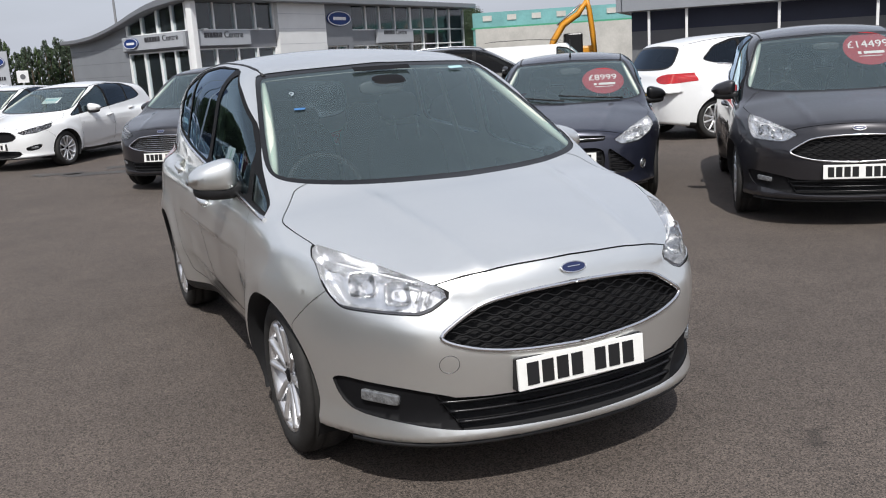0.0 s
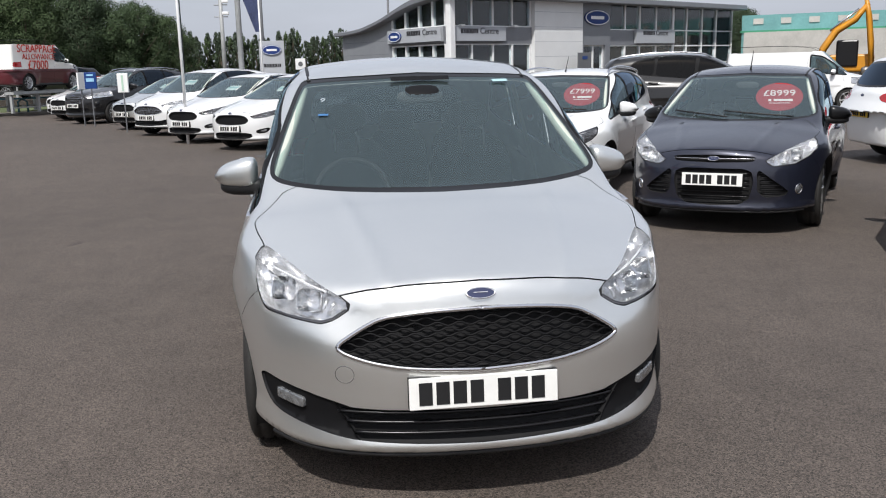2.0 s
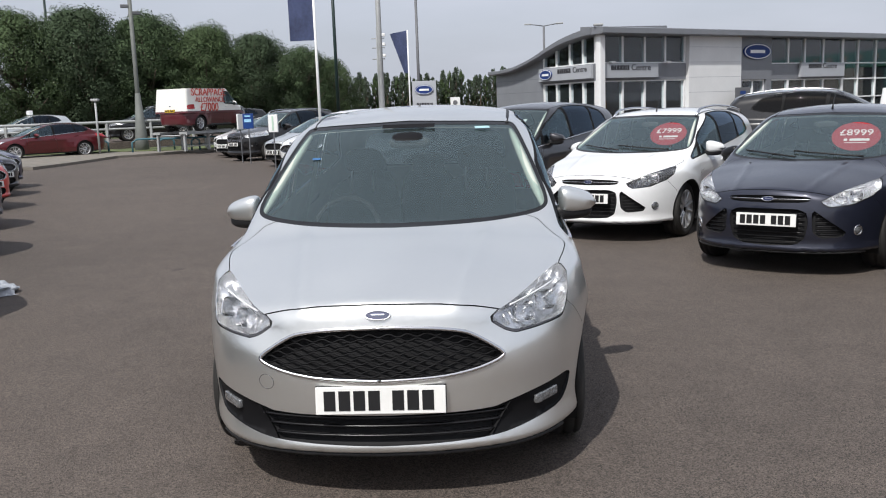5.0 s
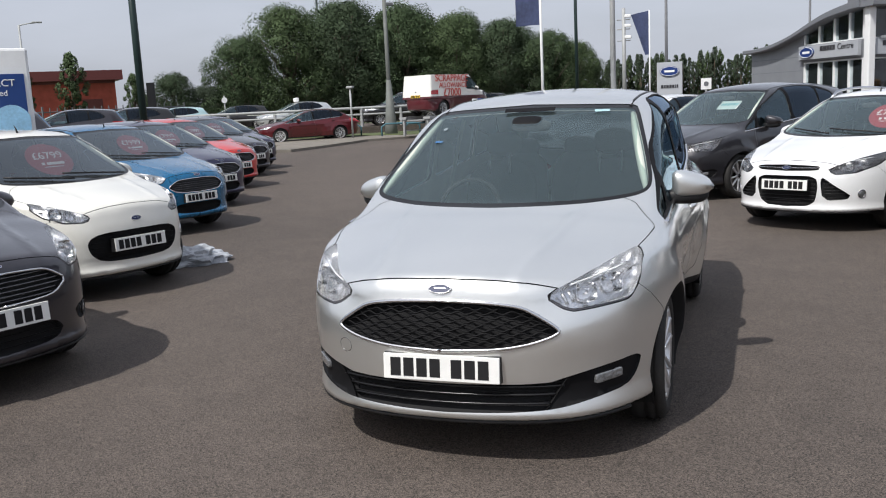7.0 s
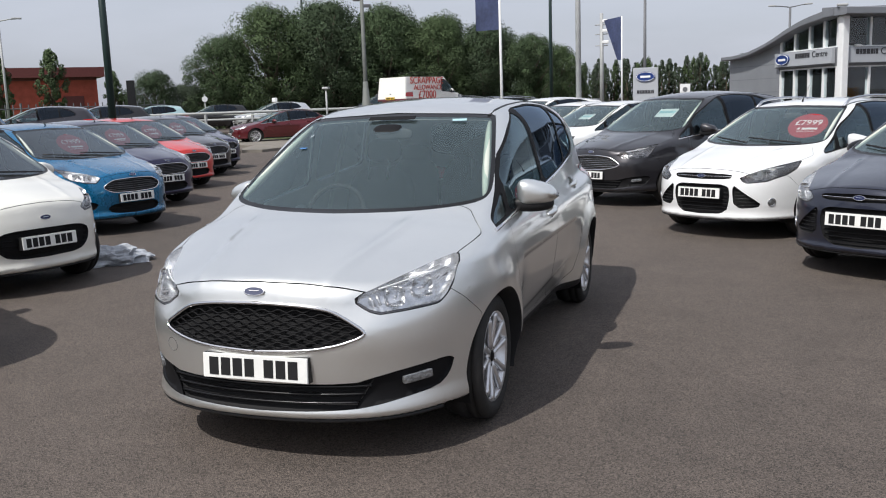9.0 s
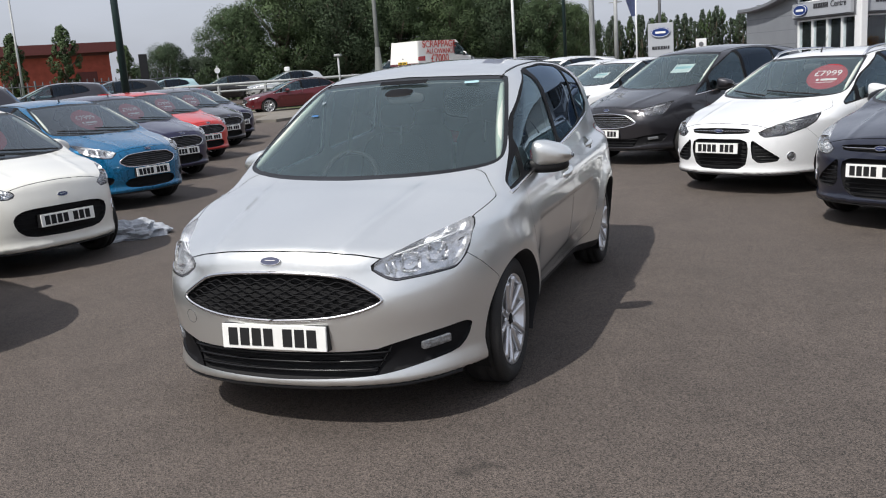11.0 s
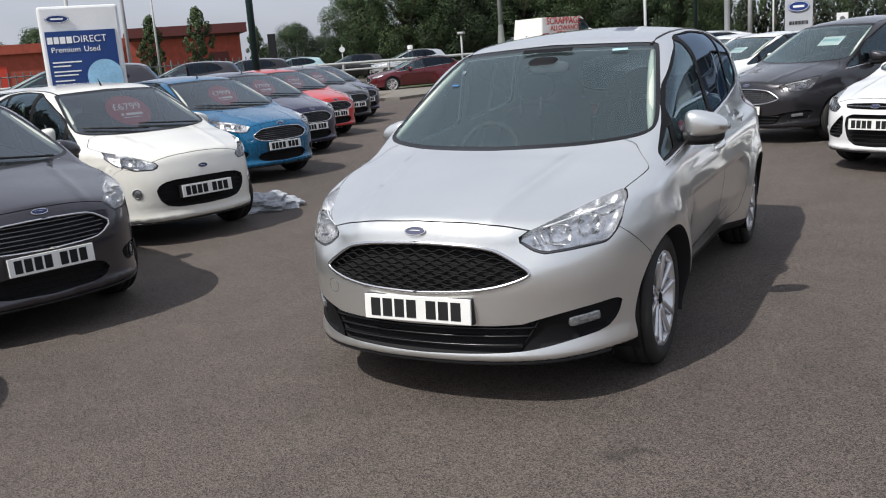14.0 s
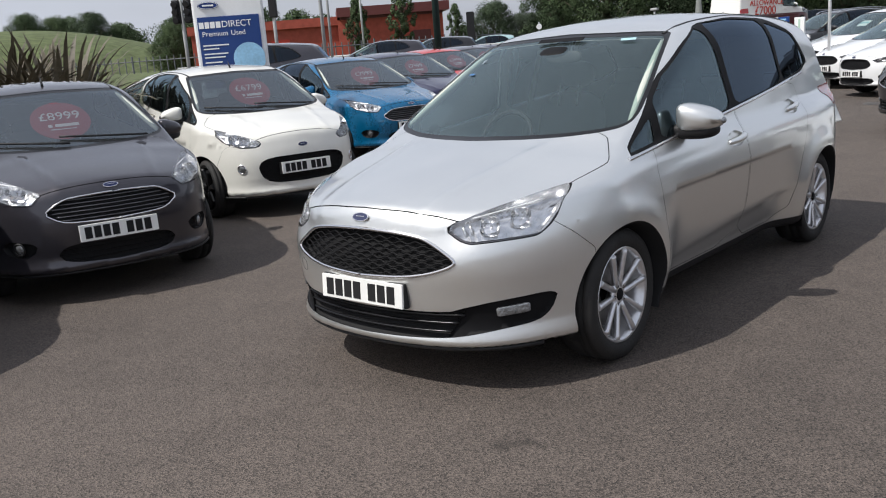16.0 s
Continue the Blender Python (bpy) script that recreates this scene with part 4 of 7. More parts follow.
def place_car(name, P, at, paint, label, category="car", group="", swap=None):
    """A car of type P at the pose `at` (its front faces -y). swap: other materials by kind."""
    key = P["key"]
    if key not in KITS:
        KITS[key] = (car_kit(P), [(n, mesh_from(b, False), m, p, l) for n, b, m, p, l in wheel_kit(P)])
    kit, wheels = KITS[key]
    car = thing(name, at, label, category, group)
    mats = {**MATS, "paint": paint, "mirror_body": paint, **(swap or {})}
    lamps = {}
    for n, mesh, mat, up, lab in kit:
        ob = part(n, mesh, mats[mat], car, lab)
        if n == "headlight":
            lamps["headlightL" if mesh.vertices[0].co.x > 0 else "headlightR"] = ob
        elif up in lamps:
            ob.parent = lamps[up]
        if mat in ("glass", "lens", "tint"):
            ob.visible_shadow = mat == "tint"
    for yw in P["hubs"]:
        for s in (1, -1):
            m = Matrix.Translation((s * P["track"], yw, P["wheel_r"])) @ pose(0, 0, 0, random.uniform(0, 360), 0, 0 if s > 0 else 180)
            hub = None
            for n, mesh, mat, up, lab in wheels:
                ob = part(n, mesh, mats[mat], car if hub is None else hub, lab)
                if hub is None:
                    hub = ob
                    ob.matrix_basis = m
    return car

# ---- types of car, shaped from the first by stretching ----
def warp(knots):
    a, b = knots[0::2], knots[1::2]
    return lambda v: float(np.interp(v, a, b)) if a[0] <= v <= a[-1] else (v - a[0] + b[0] if v < a[0] else v - a[-1] + b[-1])


def stretch_car(P, key, body, cab, up, wide, **changes):
    """body and cab map places along the car, up maps heights, wide scales the width."""
    fy, gy, fz = warp(body), warp(cab), warp(up)
    flat = lambda t, fu, fv: tuple(q for u, v in zip(t[0::2], t[1::2]) for q in (fu(u), fv(v)))
    keep, fx = (lambda q: q), (lambda q: q * wide)
    side, face, top = (lambda pp: [(gy(y), fz(z)) for y, z in pp]), (lambda pp: [(fx(x), fz(z)) for x, z in pp]), (lambda pp: [(fx(x), fy(y)) for x, y in pp])
    Q = dict(P)
    Q.update(plan=flat(P["plan"], fy, fx), sect=flat(P["sect"], fz, keep), deck=flat(P["deck"], fy, fz), crown=flat(P["crown"], fy, keep), nose=flat(P["nose"], fz, keep),
             tail=flat(P["tail"], fz, fy), floor=flat(P["floor"], fy, keep), roof=flat(P["roof"], gy, fz), cabin=flat(P["cabin"], gy, fx), belt=fz(P["belt"]), length=fy(P["length"]),
             screen=(side(P["screen"][:1])[0], side(P["screen"][1:2])[0], P["screen"][2]), back=(side(P["back"][:1])[0], side(P["back"][1:2])[0], P["back"][2]),
             screen_poly=face(P["screen_poly"]), rear_poly=face(P["rear_poly"]), side_polys=[side(p) for p in P["side_polys"]], side_frame=side(P["side_frame"]),
             lamp=face(P["lamp"]), tail_lamp=face(P["tail_lamp"]), bonnet=top(P["bonnet"]), bonnet_edge=flat(P["bonnet_edge"], fx, fz), doors=[side(p) for p in P["doors"]], handles=tuple(side(P["handles"])), mirror=side([P["mirror"]])[0],
             creases=tuple((gy(a), fz(b), gy(c), fz(d), e, w) for a, b, c, d, e, w in P["creases"]), track=P["track"] * wide,
             nose_bow=(P["nose_bow"][0], P["nose_bow"][1] / wide**6), tail_bow=(P["tail_bow"][0], P["tail_bow"][1] / wide**6), key=key, res=0.045, wipers=True, aerial=True, shelf=None, lamp_back=None, lamp_spots=None, plate_flush=False)
    Q.update(changes)
    return Q


CARRIER_TALL = car_type(CARRIER, key="carrier_tall", res=0.04, grilles=[{**CARRIER["grilles"][0], "style": "chrome_slats", "count": 8, "bar": 0.006}, CARRIER["grilles"][1]])
CARRIER_PLAIN = car_type(CARRIER, key="carrier_plain", res=0.031)
HATCH = stretch_car(
    CARRIER, "hatch", (0, 0, 0.9, 0.97, 4.37, 4.35), (0.88, 0.97, 1.79, 1.98, 3.5, 3.45, 4.02, 3.95, 4.37, 4.35), (0, 0, 0.83, 0.765, 1.03, 0.96, 1.614, 1.475), 1.0,
    hubs=(0.87, 3.518), lamp=[(0.42, 0.665), (0.50, 0.62), (0.66, 0.635), (0.78, 0.70), (0.82, 0.76), (0.785, 0.835), (0.60, 0.765)], lamp_depth=0.95,
    bumper=[(-0.5, 0.02), (0.56, 0.02), (0.6, 0.5), (0.585, 0.56), (0.44, 0.69), (0.3, 0.70), (0.06, 0.735), (-0.5, 0.77)],
    grilles=[dict(poly=[(0.0, 0.722), (0.33, 0.712), (0.37, 0.69), (0.33, 0.662), (0.0, 0.655)], style="chrome_slats", count=2, bar=0.008, rim=None, depth=0.02),
             dict(poly=[(0.0, 0.605), (0.315, 0.605), (0.35, 0.50), (0.30, 0.29), (0.0, 0.275)], style="slats", count=8, bar_mat="gloss_black", rim=None, depth=0.024),
             dict(poly=[(0.365, 0.60), (0.395, 0.59), (0.63, 0.405), (0.625, 0.365), (0.385, 0.345)], style="slats", count=7, bar_mat="gloss_black", rim=None, depth=0.026, pair=True)],
    res=0.034, plate=(0.51, 0), badge=0.69, badge_tilt=15, fog=(0.70, 0.415, "chrome"), spokes=10, mirror_mat="paint", belt_strip=False)
HATCH_ESTATE = stretch_car(HATCH, "hatch_estate", (0, 0, 0.9, 0.9, 3.5, 3.5, 4.35, 4.56), (0, 0, 2.5, 2.5, 3.95, 4.25, 4.35, 4.58), (0, 0, 2, 2), 1.0, hubs=(0.87, 3.518), rails="bright",
    bumper=HATCH["bumper"], grilles=HATCH["grilles"], rear_plate=0.8, res=0.034)
HATCH_NEW = car_type(HATCH, key="hatch_new", lamp=[(0.45, 0.675), (0.53, 0.635), (0.70, 0.655), (0.80, 0.71), (0.815, 0.75), (0.79, 0.80), (0.62, 0.735)],
    grilles=[dict(poly=[(0.0, 0.70), (0.27, 0.695), (0.36, 0.67), (0.44, 0.60), (0.35, 0.53), (0.0, 0.515)], style="mesh", count=9, rim="gloss_black", depth=0.03),
             dict(poly=[(0.0, 0.36), (0.44, 0.36), (0.50, 0.30), (0.42, 0.245), (0.0, 0.235)], style="slats", count=3, rim=None, depth=0.03),
             dict(poly=[(0.53, 0.40), (0.72, 0.46), (0.75, 0.43), (0.70, 0.36), (0.58, 0.34)], style="slats", count=3, rim=None, depth=0.02, pair=True)],
    plate=(0.44, 0), badge=0.735, badge_tilt=45, fog=(0.66, 0.40, "bar"), wipers=False, aerial=False)
SMALL_HATCH = stretch_car(
    CARRIER, "small_hatch", (0, 0, 0.9, 0.86, 4.37, 3.97), (0.88, 0.86, 1.79, 1.76, 3.5, 3.2, 4.02, 3.62, 4.37, 3.97), (0, 0, 0.83, 0.80, 1.03, 0.985, 1.614, 1.485), 0.942,
    hubs=(0.80, 3.29), wheel_r=0.305, lamp=[(0.43, 0.765), (0.50, 0.695), (0.60, 0.70), (0.71, 0.745), (0.745, 0.80), (0.72, 0.895), (0.60, 0.845)], lamp_depth=0.9,
    bumper=[(-0.5, 0.02), (0.50, 0.02), (0.54, 0.5), (0.525, 0.56), (0.40, 0.70), (0.3, 0.71), (0.06, 0.765), (-0.5, 0.80)],
    grilles=[dict(poly=[(0.0, 0.735), (0.27, 0.725), (0.34, 0.705), (0.45, 0.635), (0.35, 0.57), (0.26, 0.558), (0.0, 0.552)], style="slats", count=7, bar=0.008, bar_mat="dark_bowl", rim="chrome", depth=0.024),
             dict(poly=[(0.0, 0.415), (0.33, 0.415), (0.41, 0.345), (0.33, 0.29), (0.0, 0.275)], style="slats", count=4, rim=None, depth=0.03),
             dict(poly=[(0.50, 0.44), (0.66, 0.47), (0.70, 0.42), (0.66, 0.35), (0.54, 0.35)], style="plain", rim=None, depth=0.02, pair=True)],
    plate=(0.485, 0), badge=0.775, badge_tilt=45, fog=(0.61, 0.41, "dark"), belt_strip=False, spokes=10, paired=False, res=0.036, aerial_len=0.15)
CITY_CAR = stretch_car(
    CARRIER, "city_car", (0, 0, 0.9, 0.76, 4.37, 3.62), (0.88, 0.76, 1.79, 1.56, 3.5, 3.0, 4.02, 3.38, 4.37, 3.62), (0, 0, 0.83, 0.82, 1.03, 1.0, 1.614, 1.505), 0.907,
    hubs=(0.70, 3.0), wheel_r=0.295, arch=0.335, lamp=[(0.40, 0.745), (0.43, 0.70), (0.58, 0.705), (0.68, 0.76), (0.715, 0.83), (0.69, 0.885), (0.56, 0.83)], lamp_depth=0.8,
    bumper=[(-0.5, 0.02), (0.43, 0.02), (0.46, 0.5), (0.445, 0.55), (0.36, 0.70), (0.28, 0.73), (0.06, 0.785), (-0.5, 0.82)],
    grilles=[dict(poly=[(0.0, 0.60), (0.36, 0.595), (0.46, 0.54), (0.44, 0.42), (0.34, 0.345), (0.0, 0.335)], style="slats", count=6, rim=None, depth=0.03)],
    plate=(0.485, 0), badge=0.69, badge_tilt=12, fog=(0.59, 0.50, "chrome"), aerial_len=0.15, belt_strip=False, spokes=7, paired=False, spoke_w=0.012,
    doors=[[(1.02, 0.27), (0.99, 0.6), (0.97, 0.93), (1.3, 1.2), (1.85, 1.40), (2.2, 1.42), (2.32, 1.02), (2.34, 0.5), (2.3, 0.27)]])
OFF_ROADER = stretch_car(
    CARRIER, "off_roader", (0, 0, 0.9, 0.98, 4.37, 4.53), (0.88, 0.98, 1.79, 1.88, 3.5, 3.6, 4.02, 4.1, 4.37, 4.53), (0, 0, 0.316, 0.36, 0.83, 0.95, 1.03, 1.12, 1.614, 1.70), 1.0,
    hubs=(0.88, 3.57), wheel_r=0.35, arch=0.385, rails="bright", bumper=[(-0.5, 0.02), (0.54, 0.02), (0.58, 0.55), (0.56, 0.65), (0.44, 0.83), (0.06, 0.90), (-0.5, 0.95)],
    grilles=[dict(poly=[(0.0, 0.86), (0.36, 0.85), (0.45, 0.79), (0.38, 0.68), (0.0, 0.66)], style="chrome_slats", count=4, bar=0.012, rim="chrome", depth=0.03),
             dict(poly=[(0.0, 0.52), (0.5, 0.52), (0.6, 0.44), (0.5, 0.36), (0.0, 0.34)], style="slats", count=4, rim=None, depth=0.03)],
    plate=(0.58, 0), badge=0.90, badge_tilt=40, fog=(0.68, 0.52, "dark"), aerial=False, belt_strip=False)
SALOON = stretch_car(
    CARRIER, "saloon", (0, 0, 0.9, 1.08, 4.37, 4.87), (0.88, 1.08, 1.79, 2.12, 3.5, 3.95, 4.02, 4.3, 4.37, 4.87), (0, 0, 0.83, 0.77, 1.03, 0.965, 1.614, 1.475), 1.01,
    hubs=(0.95, 3.80), wheel_r=0.335, arch=0.37, back=((3.75, 1.43), (4.6, 0.98), 0.1), rim_r=0.235,
    rear_poly=[(0.0, 1.04), (0.5, 1.05), (0.62, 1.1), (0.56, 1.26), (0.0, 1.36)],
    grilles=[dict(poly=[(0.0, 0.69), (0.30, 0.68), (0.46, 0.60), (0.36, 0.50), (0.0, 0.48)], style="chrome_slats", count=6, rim="chrome", depth=0.03)],
    lamp=HATCH_NEW["lamp"], lamp_depth=0.95, bumper=HATCH["bumper"], plate=(0.42, 0), badge=0.73, fog=(0.68, 0.36, "dark"))
VAN = stretch_car(
    CARRIER, "van", (0, 0, 0.9, 0.80, 4.37, 4.50), (0.88, 0.80, 1.79, 1.55, 3.5, 3.5, 4.02, 4.38, 4.37, 4.50), (0, 0, 0.83, 0.90, 1.03, 1.12, 1.614, 1.94), 0.97,
    hubs=(0.88, 3.62), wheel_r=0.33, arch=0.365, tumble=0.07, soft=0.2, roof_bow=0.05, cabin=(0.6, 0.82, 1.4, 0.86, 3.6, 0.87, 4.5, 0.83), back=((4.36, 1.86), (4.47, 1.0), 0.05),
    roof=(1.0, 1.5, 1.3, 1.72, 1.6, 1.86, 2.0, 1.93, 3.0, 1.98, 4.0, 1.97, 4.4, 1.93), tail_lamp=[(0.82, 0.92), (0.90, 0.92), (0.90, 1.12), (0.82, 1.12)],
    side_polys=[[(0.95, 1.06), (1.2, 1.10), (1.2, 1.3), (1.15, 1.27)], [(1.26, 1.1), (1.98, 1.14), (1.96, 1.66), (1.66, 1.6), (1.26, 1.36)]],
    side_frame=[(0.9, 1.04), (1.4, 1.09), (2.02, 1.12), (2.0, 1.7), (1.64, 1.64), (1.2, 1.36)], belt_strip=False,
    rear_poly=[(0.0, 1.2), (0.03, 1.2), (0.034, 1.21), (0.03, 1.22), (0.0, 1.22)], doors=[[(1.0, 0.3), (0.98, 0.9), (1.3, 1.42), (1.66, 1.68), (2.05, 1.74), (2.08, 0.9), (2.05, 0.3)]],
    bumper=[(-0.5, 0.02), (0.52, 0.02), (0.56, 0.5), (0.54, 0.58), (0.4, 0.78), (0.06, 0.86), (-0.5, 0.9)], handles=((1.85, 1.0),), aerial=False, wipers=False,
    grilles=[dict(poly=[(0.0, 0.74), (0.4, 0.73), (0.46, 0.68), (0.4, 0.60), (0.0, 0.58)], style="slats", count=4, rim=None, depth=0.03)], plate=(0.45, 0), rear_badge=1.05, rear_plate=0.86, spokes=6, paired=False)

# ---- ground, kerb, grass ----
def asphalt(name, dark, light):
    m = bpy.data.materials.new(name)
    m.use_nodes = True
    n, l = m.node_tree.nodes, m.node_tree.links
    p = n["Principled BSDF"]
    at = n.new("ShaderNodeTexCoord")

    def noise_at(scale, detail=4.0, rough=0.55):
        t = n.new("ShaderNodeTexNoise")
        t.inputs["Scale"].default_value, t.inputs["Detail"].default_value, t.inputs["Roughness"].default_value = scale, detail, rough
        l.new(at.outputs["Object"], t.inputs["Vector"])
        return t.outputs["Fac"]

    def ranged(value, a, b, c, d):
        r = n.new("ShaderNodeMapRange")
        for key, v in zip(("From Min", "From Max", "To Min", "To Max"), (a, b, c, d)):
            r.inputs[key].default_value = v
        l.new(value, r.inputs["Value"])
        return r.outputs[0]

    def times(a, b):
        t = n.new("ShaderNodeMath")
        t.operation = "MULTIPLY"
        l.new(a, t.inputs[0]), l.new(b, t.inputs[1])
        return t.outputs[0]

    stone = n.new("ShaderNodeTexVoronoi")
    stone.inputs["Scale"].default_value = 190
    l.new(at.outputs["Object"], stone.inputs["Vector"])
    sep = n.new("ShaderNodeSeparateColor")
    l.new(stone.outputs["Color"], sep.inputs[0])
    grit = ranged(sep.outputs[0], 0, 1, 0.32, 1.68)
    pale = ranged(noise_at(46, 2, 0.5), 0.70, 0.76, 1.0, 1.35)
    wide = ranged(noise_at(0.22, 5, 0.6), 0.3, 0.7, 0.82, 1.18)
    mid = ranged(noise_at(2.6, 5, 0.65), 0.3, 0.7, 0.88, 1.12)
    oil = ranged(noise_at(1.5, 3, 0.5), 0.70, 0.74, 1.0, 0.62)
    fleck = ranged(noise_at(11, 2, 0.5), 0.76, 0.82, 1.0, 0.6)
    whole = times(times(times(grit, wide), times(mid, oil)), times(fleck, pale))
    mix = n.new("ShaderNodeMix")
    mix.data_type = "RGBA"
    mix.inputs["A"].default_value, mix.inputs["B"].default_value = (*dark, 1), (*light, 1)
    l.new(ranged(whole, 0.3, 1.7, 0, 1), mix.inputs["Factor"])
    l.new(mix.outputs["Result"], p.inputs["Base Color"])
    p.inputs["Roughness"].default_value = 0.85
    bp = n.new("ShaderNodeBump")
    bp.inputs["Strength"].default_value, bp.inputs["Distance"].default_value = 0.55, 0.006
    l.new(stone.outputs["Distance"], bp.inputs["Height"])
    l.new(bp.outputs["Normal"], p.inputs["Normal"])
    return m


ASPHALT = asphalt("asphalt", (0.0180, 0.0148, 0.0126), (0.160, 0.1290, 0.1090))
GRASS = mat("rough grass", (0.10, 0.125, 0.05), 0.95, vary=0.5, scale=1.5, bump=0.6, bump_scale=30)
KERB = mat("concrete kerb", (0.20, 0.182, 0.155), 0.9, vary=0.25, scale=3, bump=0.3, bump_scale=60)
LEAF = [mat(f"leaves {n}", c, 0.8, vary=0.35, scale=0.45) for n, c in enumerate(((0.050, 0.083, 0.033), (0.062, 0.098, 0.037), (0.043, 0.070, 0.032)))]
# greyer green: the distance haze over the poplars is put into the leaf colour
LEAF_PALE = mat("pale leaves", (0.056, 0.080, 0.050), 0.75, vary=0.5, scale=0.6)
BARK = mat("bark", (0.10, 0.08, 0.06), 0.95, vary=0.4, scale=6, bump=0.6, bump_scale=25)
for leafy in (*LEAF, LEAF_PALE):
    leafy.node_tree.nodes["Principled BSDF"].inputs["Subsurface Weight"].default_value = 0.0
GREY_CLAD = mat("grey metal cladding", (0.285, 0.30, 0.325), 0.45, 0.3, vary=0.08, scale=1.2)
MID_GREY = mat("mid grey panel", (0.205, 0.215, 0.235), 0.5, 0.2, vary=0.08, scale=1.5)
PALE_GREY = mat("pale grey panel", (0.40, 0.42, 0.45), 0.7, 0.1, vary=0.06, scale=1.5)
WHITE_CLAD = mat("white cladding", (0.70, 0.71, 0.71), 0.5, vary=0.06, scale=1.0)
WHITE_METAL = mat("white painted metal", (0.76, 0.77, 0.77), 0.4, vary=0.06, scale=4)
NAVY_PANEL = mat("navy panel", (0.020, 0.026, 0.055), 0.5, vary=0.15, scale=1)
SLATE = mat("slate grey panel", (0.13, 0.135, 0.145), 0.55, vary=0.12, scale=1)
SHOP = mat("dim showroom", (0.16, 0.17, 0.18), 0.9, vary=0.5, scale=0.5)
SHOP_GLASS = pane("showroom glass", (0.62, 0.70, 0.74), ior=1.6, film=0.04, veil=(0.5, 0.62, 0.7))
TEAL = mat("teal glazed cladding", (0.16, 0.36, 0.36), 0.35, vary=0.25, scale=0.6)
CONCRETE = mat("pale concrete", (0.46, 0.45, 0.42), 0.85, vary=0.2, scale=0.8)
BRICK = mat("red brick", (0.36, 0.075, 0.050), 0.85, vary=0.3, scale=2.5)
BRICK_DARK = mat("dark red fascia", (0.12, 0.030, 0.028), 0.6, vary=0.15)
YELLOW = mat("digger yellow", (0.62, 0.27, 0.02), 0.4, 0, 0.3, 0.15, 2)
GALV = mat("galvanised steel", (0.36, 0.37, 0.37), 0.6, 0.2, vary=0.15, scale=5)
GREEN_POST = mat("dark green post paint", (0.010, 0.026, 0.024), 0.4, vary=0.2)
BLUE_RAIL = mat("faded blue rail", (0.06, 0.16, 0.20), 0.5, vary=0.2)
LOGO_BLUE = mat("logo blue", (0.008, 0.035, 0.17), 0.6, 0, 0, 0.08)
SIGN_BLUE = mat("sign blue", (0.010, 0.045, 0.19), 0.4, vary=0.1, scale=2)
SIGN_PALE = mat("sign pale blue", (0.30, 0.55, 0.75), 0.4, vary=0.35, scale=3)
INK = mat("dark lettering", (0.03, 0.03, 0.035), 0.5)
PALE_INK = mat("white lettering", (0.80, 0.80, 0.80), 0.5)
RED_INK = mat("red lettering", (0.55, 0.05, 0.03), 0.5)
PRICE_RED = mat("red price card", (0.34, 0.014, 0.020), 0.45, vary=0.06)
CARD = mat("white card", (0.78, 0.79, 0.78), 0.5, vary=0.05)
FLAG = mat("navy flag cloth", (0.050, 0.066, 0.14), 0.8, vary=0.5, scale=1.2)
POLY_BAG = mat("crumpled clear plastic", (0.42, 0.44, 0.47), 0.25, 0.0, 0.4, 0.4, 14)
FLAX = mat("flax leaves", (0.115, 0.098, 0.066), 0.6, vary=0.5, scale=3)


def sheet(points, z, top=None):
    """A flat piece of ground, or a slab up to top."""
    bm = bmesh.new()
    f = bm.faces.new([bm.verts.new((x, y, z)) for x, y in points])
    if f.normal.z < 0:
        f.normal_flip()
    if top is not None:
        got = bmesh.ops.extrude_face_region(bm, geom=[f])
        for v in got["geom"]:
            if isinstance(v, bmesh.types.BMVert):
                v.co.z = top
        bmesh.ops.recalc_face_normals(bm, faces=bm.faces)
    return bm


bm = bmesh.new()
bmesh.ops.create_grid(bm, x_segments=8, y_segments=8, size=900)
solid("ground", bm, ASPHALT, pose(0, 0, 0), "worn grey-brown asphalt of a car sales yard", "ground", kind="structure")
EDGE = [(-17.2, 29.2), (-16.2, 26.6), (-15.5, 25.4), (-14.7, 25.5), (-14.5, 28.0), (-14.6, 32.1), (-13.0, 34.2), (-11.0, 36.4), (-5.0, 41.0)]
solid("pavement", sheet(EDGE + [(-5.0, 44.0), (-14, 40.0), (-30, 32.5)], -0.1, 0.10), KERB, pose(0, 0, 0), "pale concrete pavement at the edge of the yard", "pavement", kind="structure")
solid("verge", sheet([(-16.2, 36.2), (-13.2, 35.6), (-10.6, 38.2), (-5.4, 42.6), (-6, 45.5), (-15, 41.0), (-30, 34.0), (-29, 32.2)], 0.0, 0.13), GRASS, pose(0, 0, 0), "strip of rough grass beside the road", "grass", kind="structure")
def rising(x, y):
    """The height of the land beyond the yard, which climbs to the west."""
    d = math.hypot(x - 1.5, y + 3.0)
    t = min(1.0, max(0.0, (d - 38) / 22))
    return 0.30 + 1.05 * t * t * (3 - 2 * t)


def hillside(corners, n):
    """A four-cornered piece of grass that follows the rising land."""
    bm, rows = bmesh.new(), []
    a, b, c, d = (Vector((*p, 0)) for p in corners)
    for i in range(n + 1):
        row = []
        for j in range(n + 1):
            p = a.lerp(b, i / n).lerp(d.lerp(c, i / n), (j / n) ** 2)
            row.append(bm.verts.new((p.x, p.y, rising(p.x, p.y) if j else -0.1)))
        rows.append(row)
    for i in range(n):
        for j in range(n):
            bm.faces.new((rows[i][j], rows[i][j + 1], rows[i + 1][j + 1], rows[i + 1][j])).smooth = True
    bmesh.ops.recalc_face_normals(bm, faces=bm.faces)
    return bm


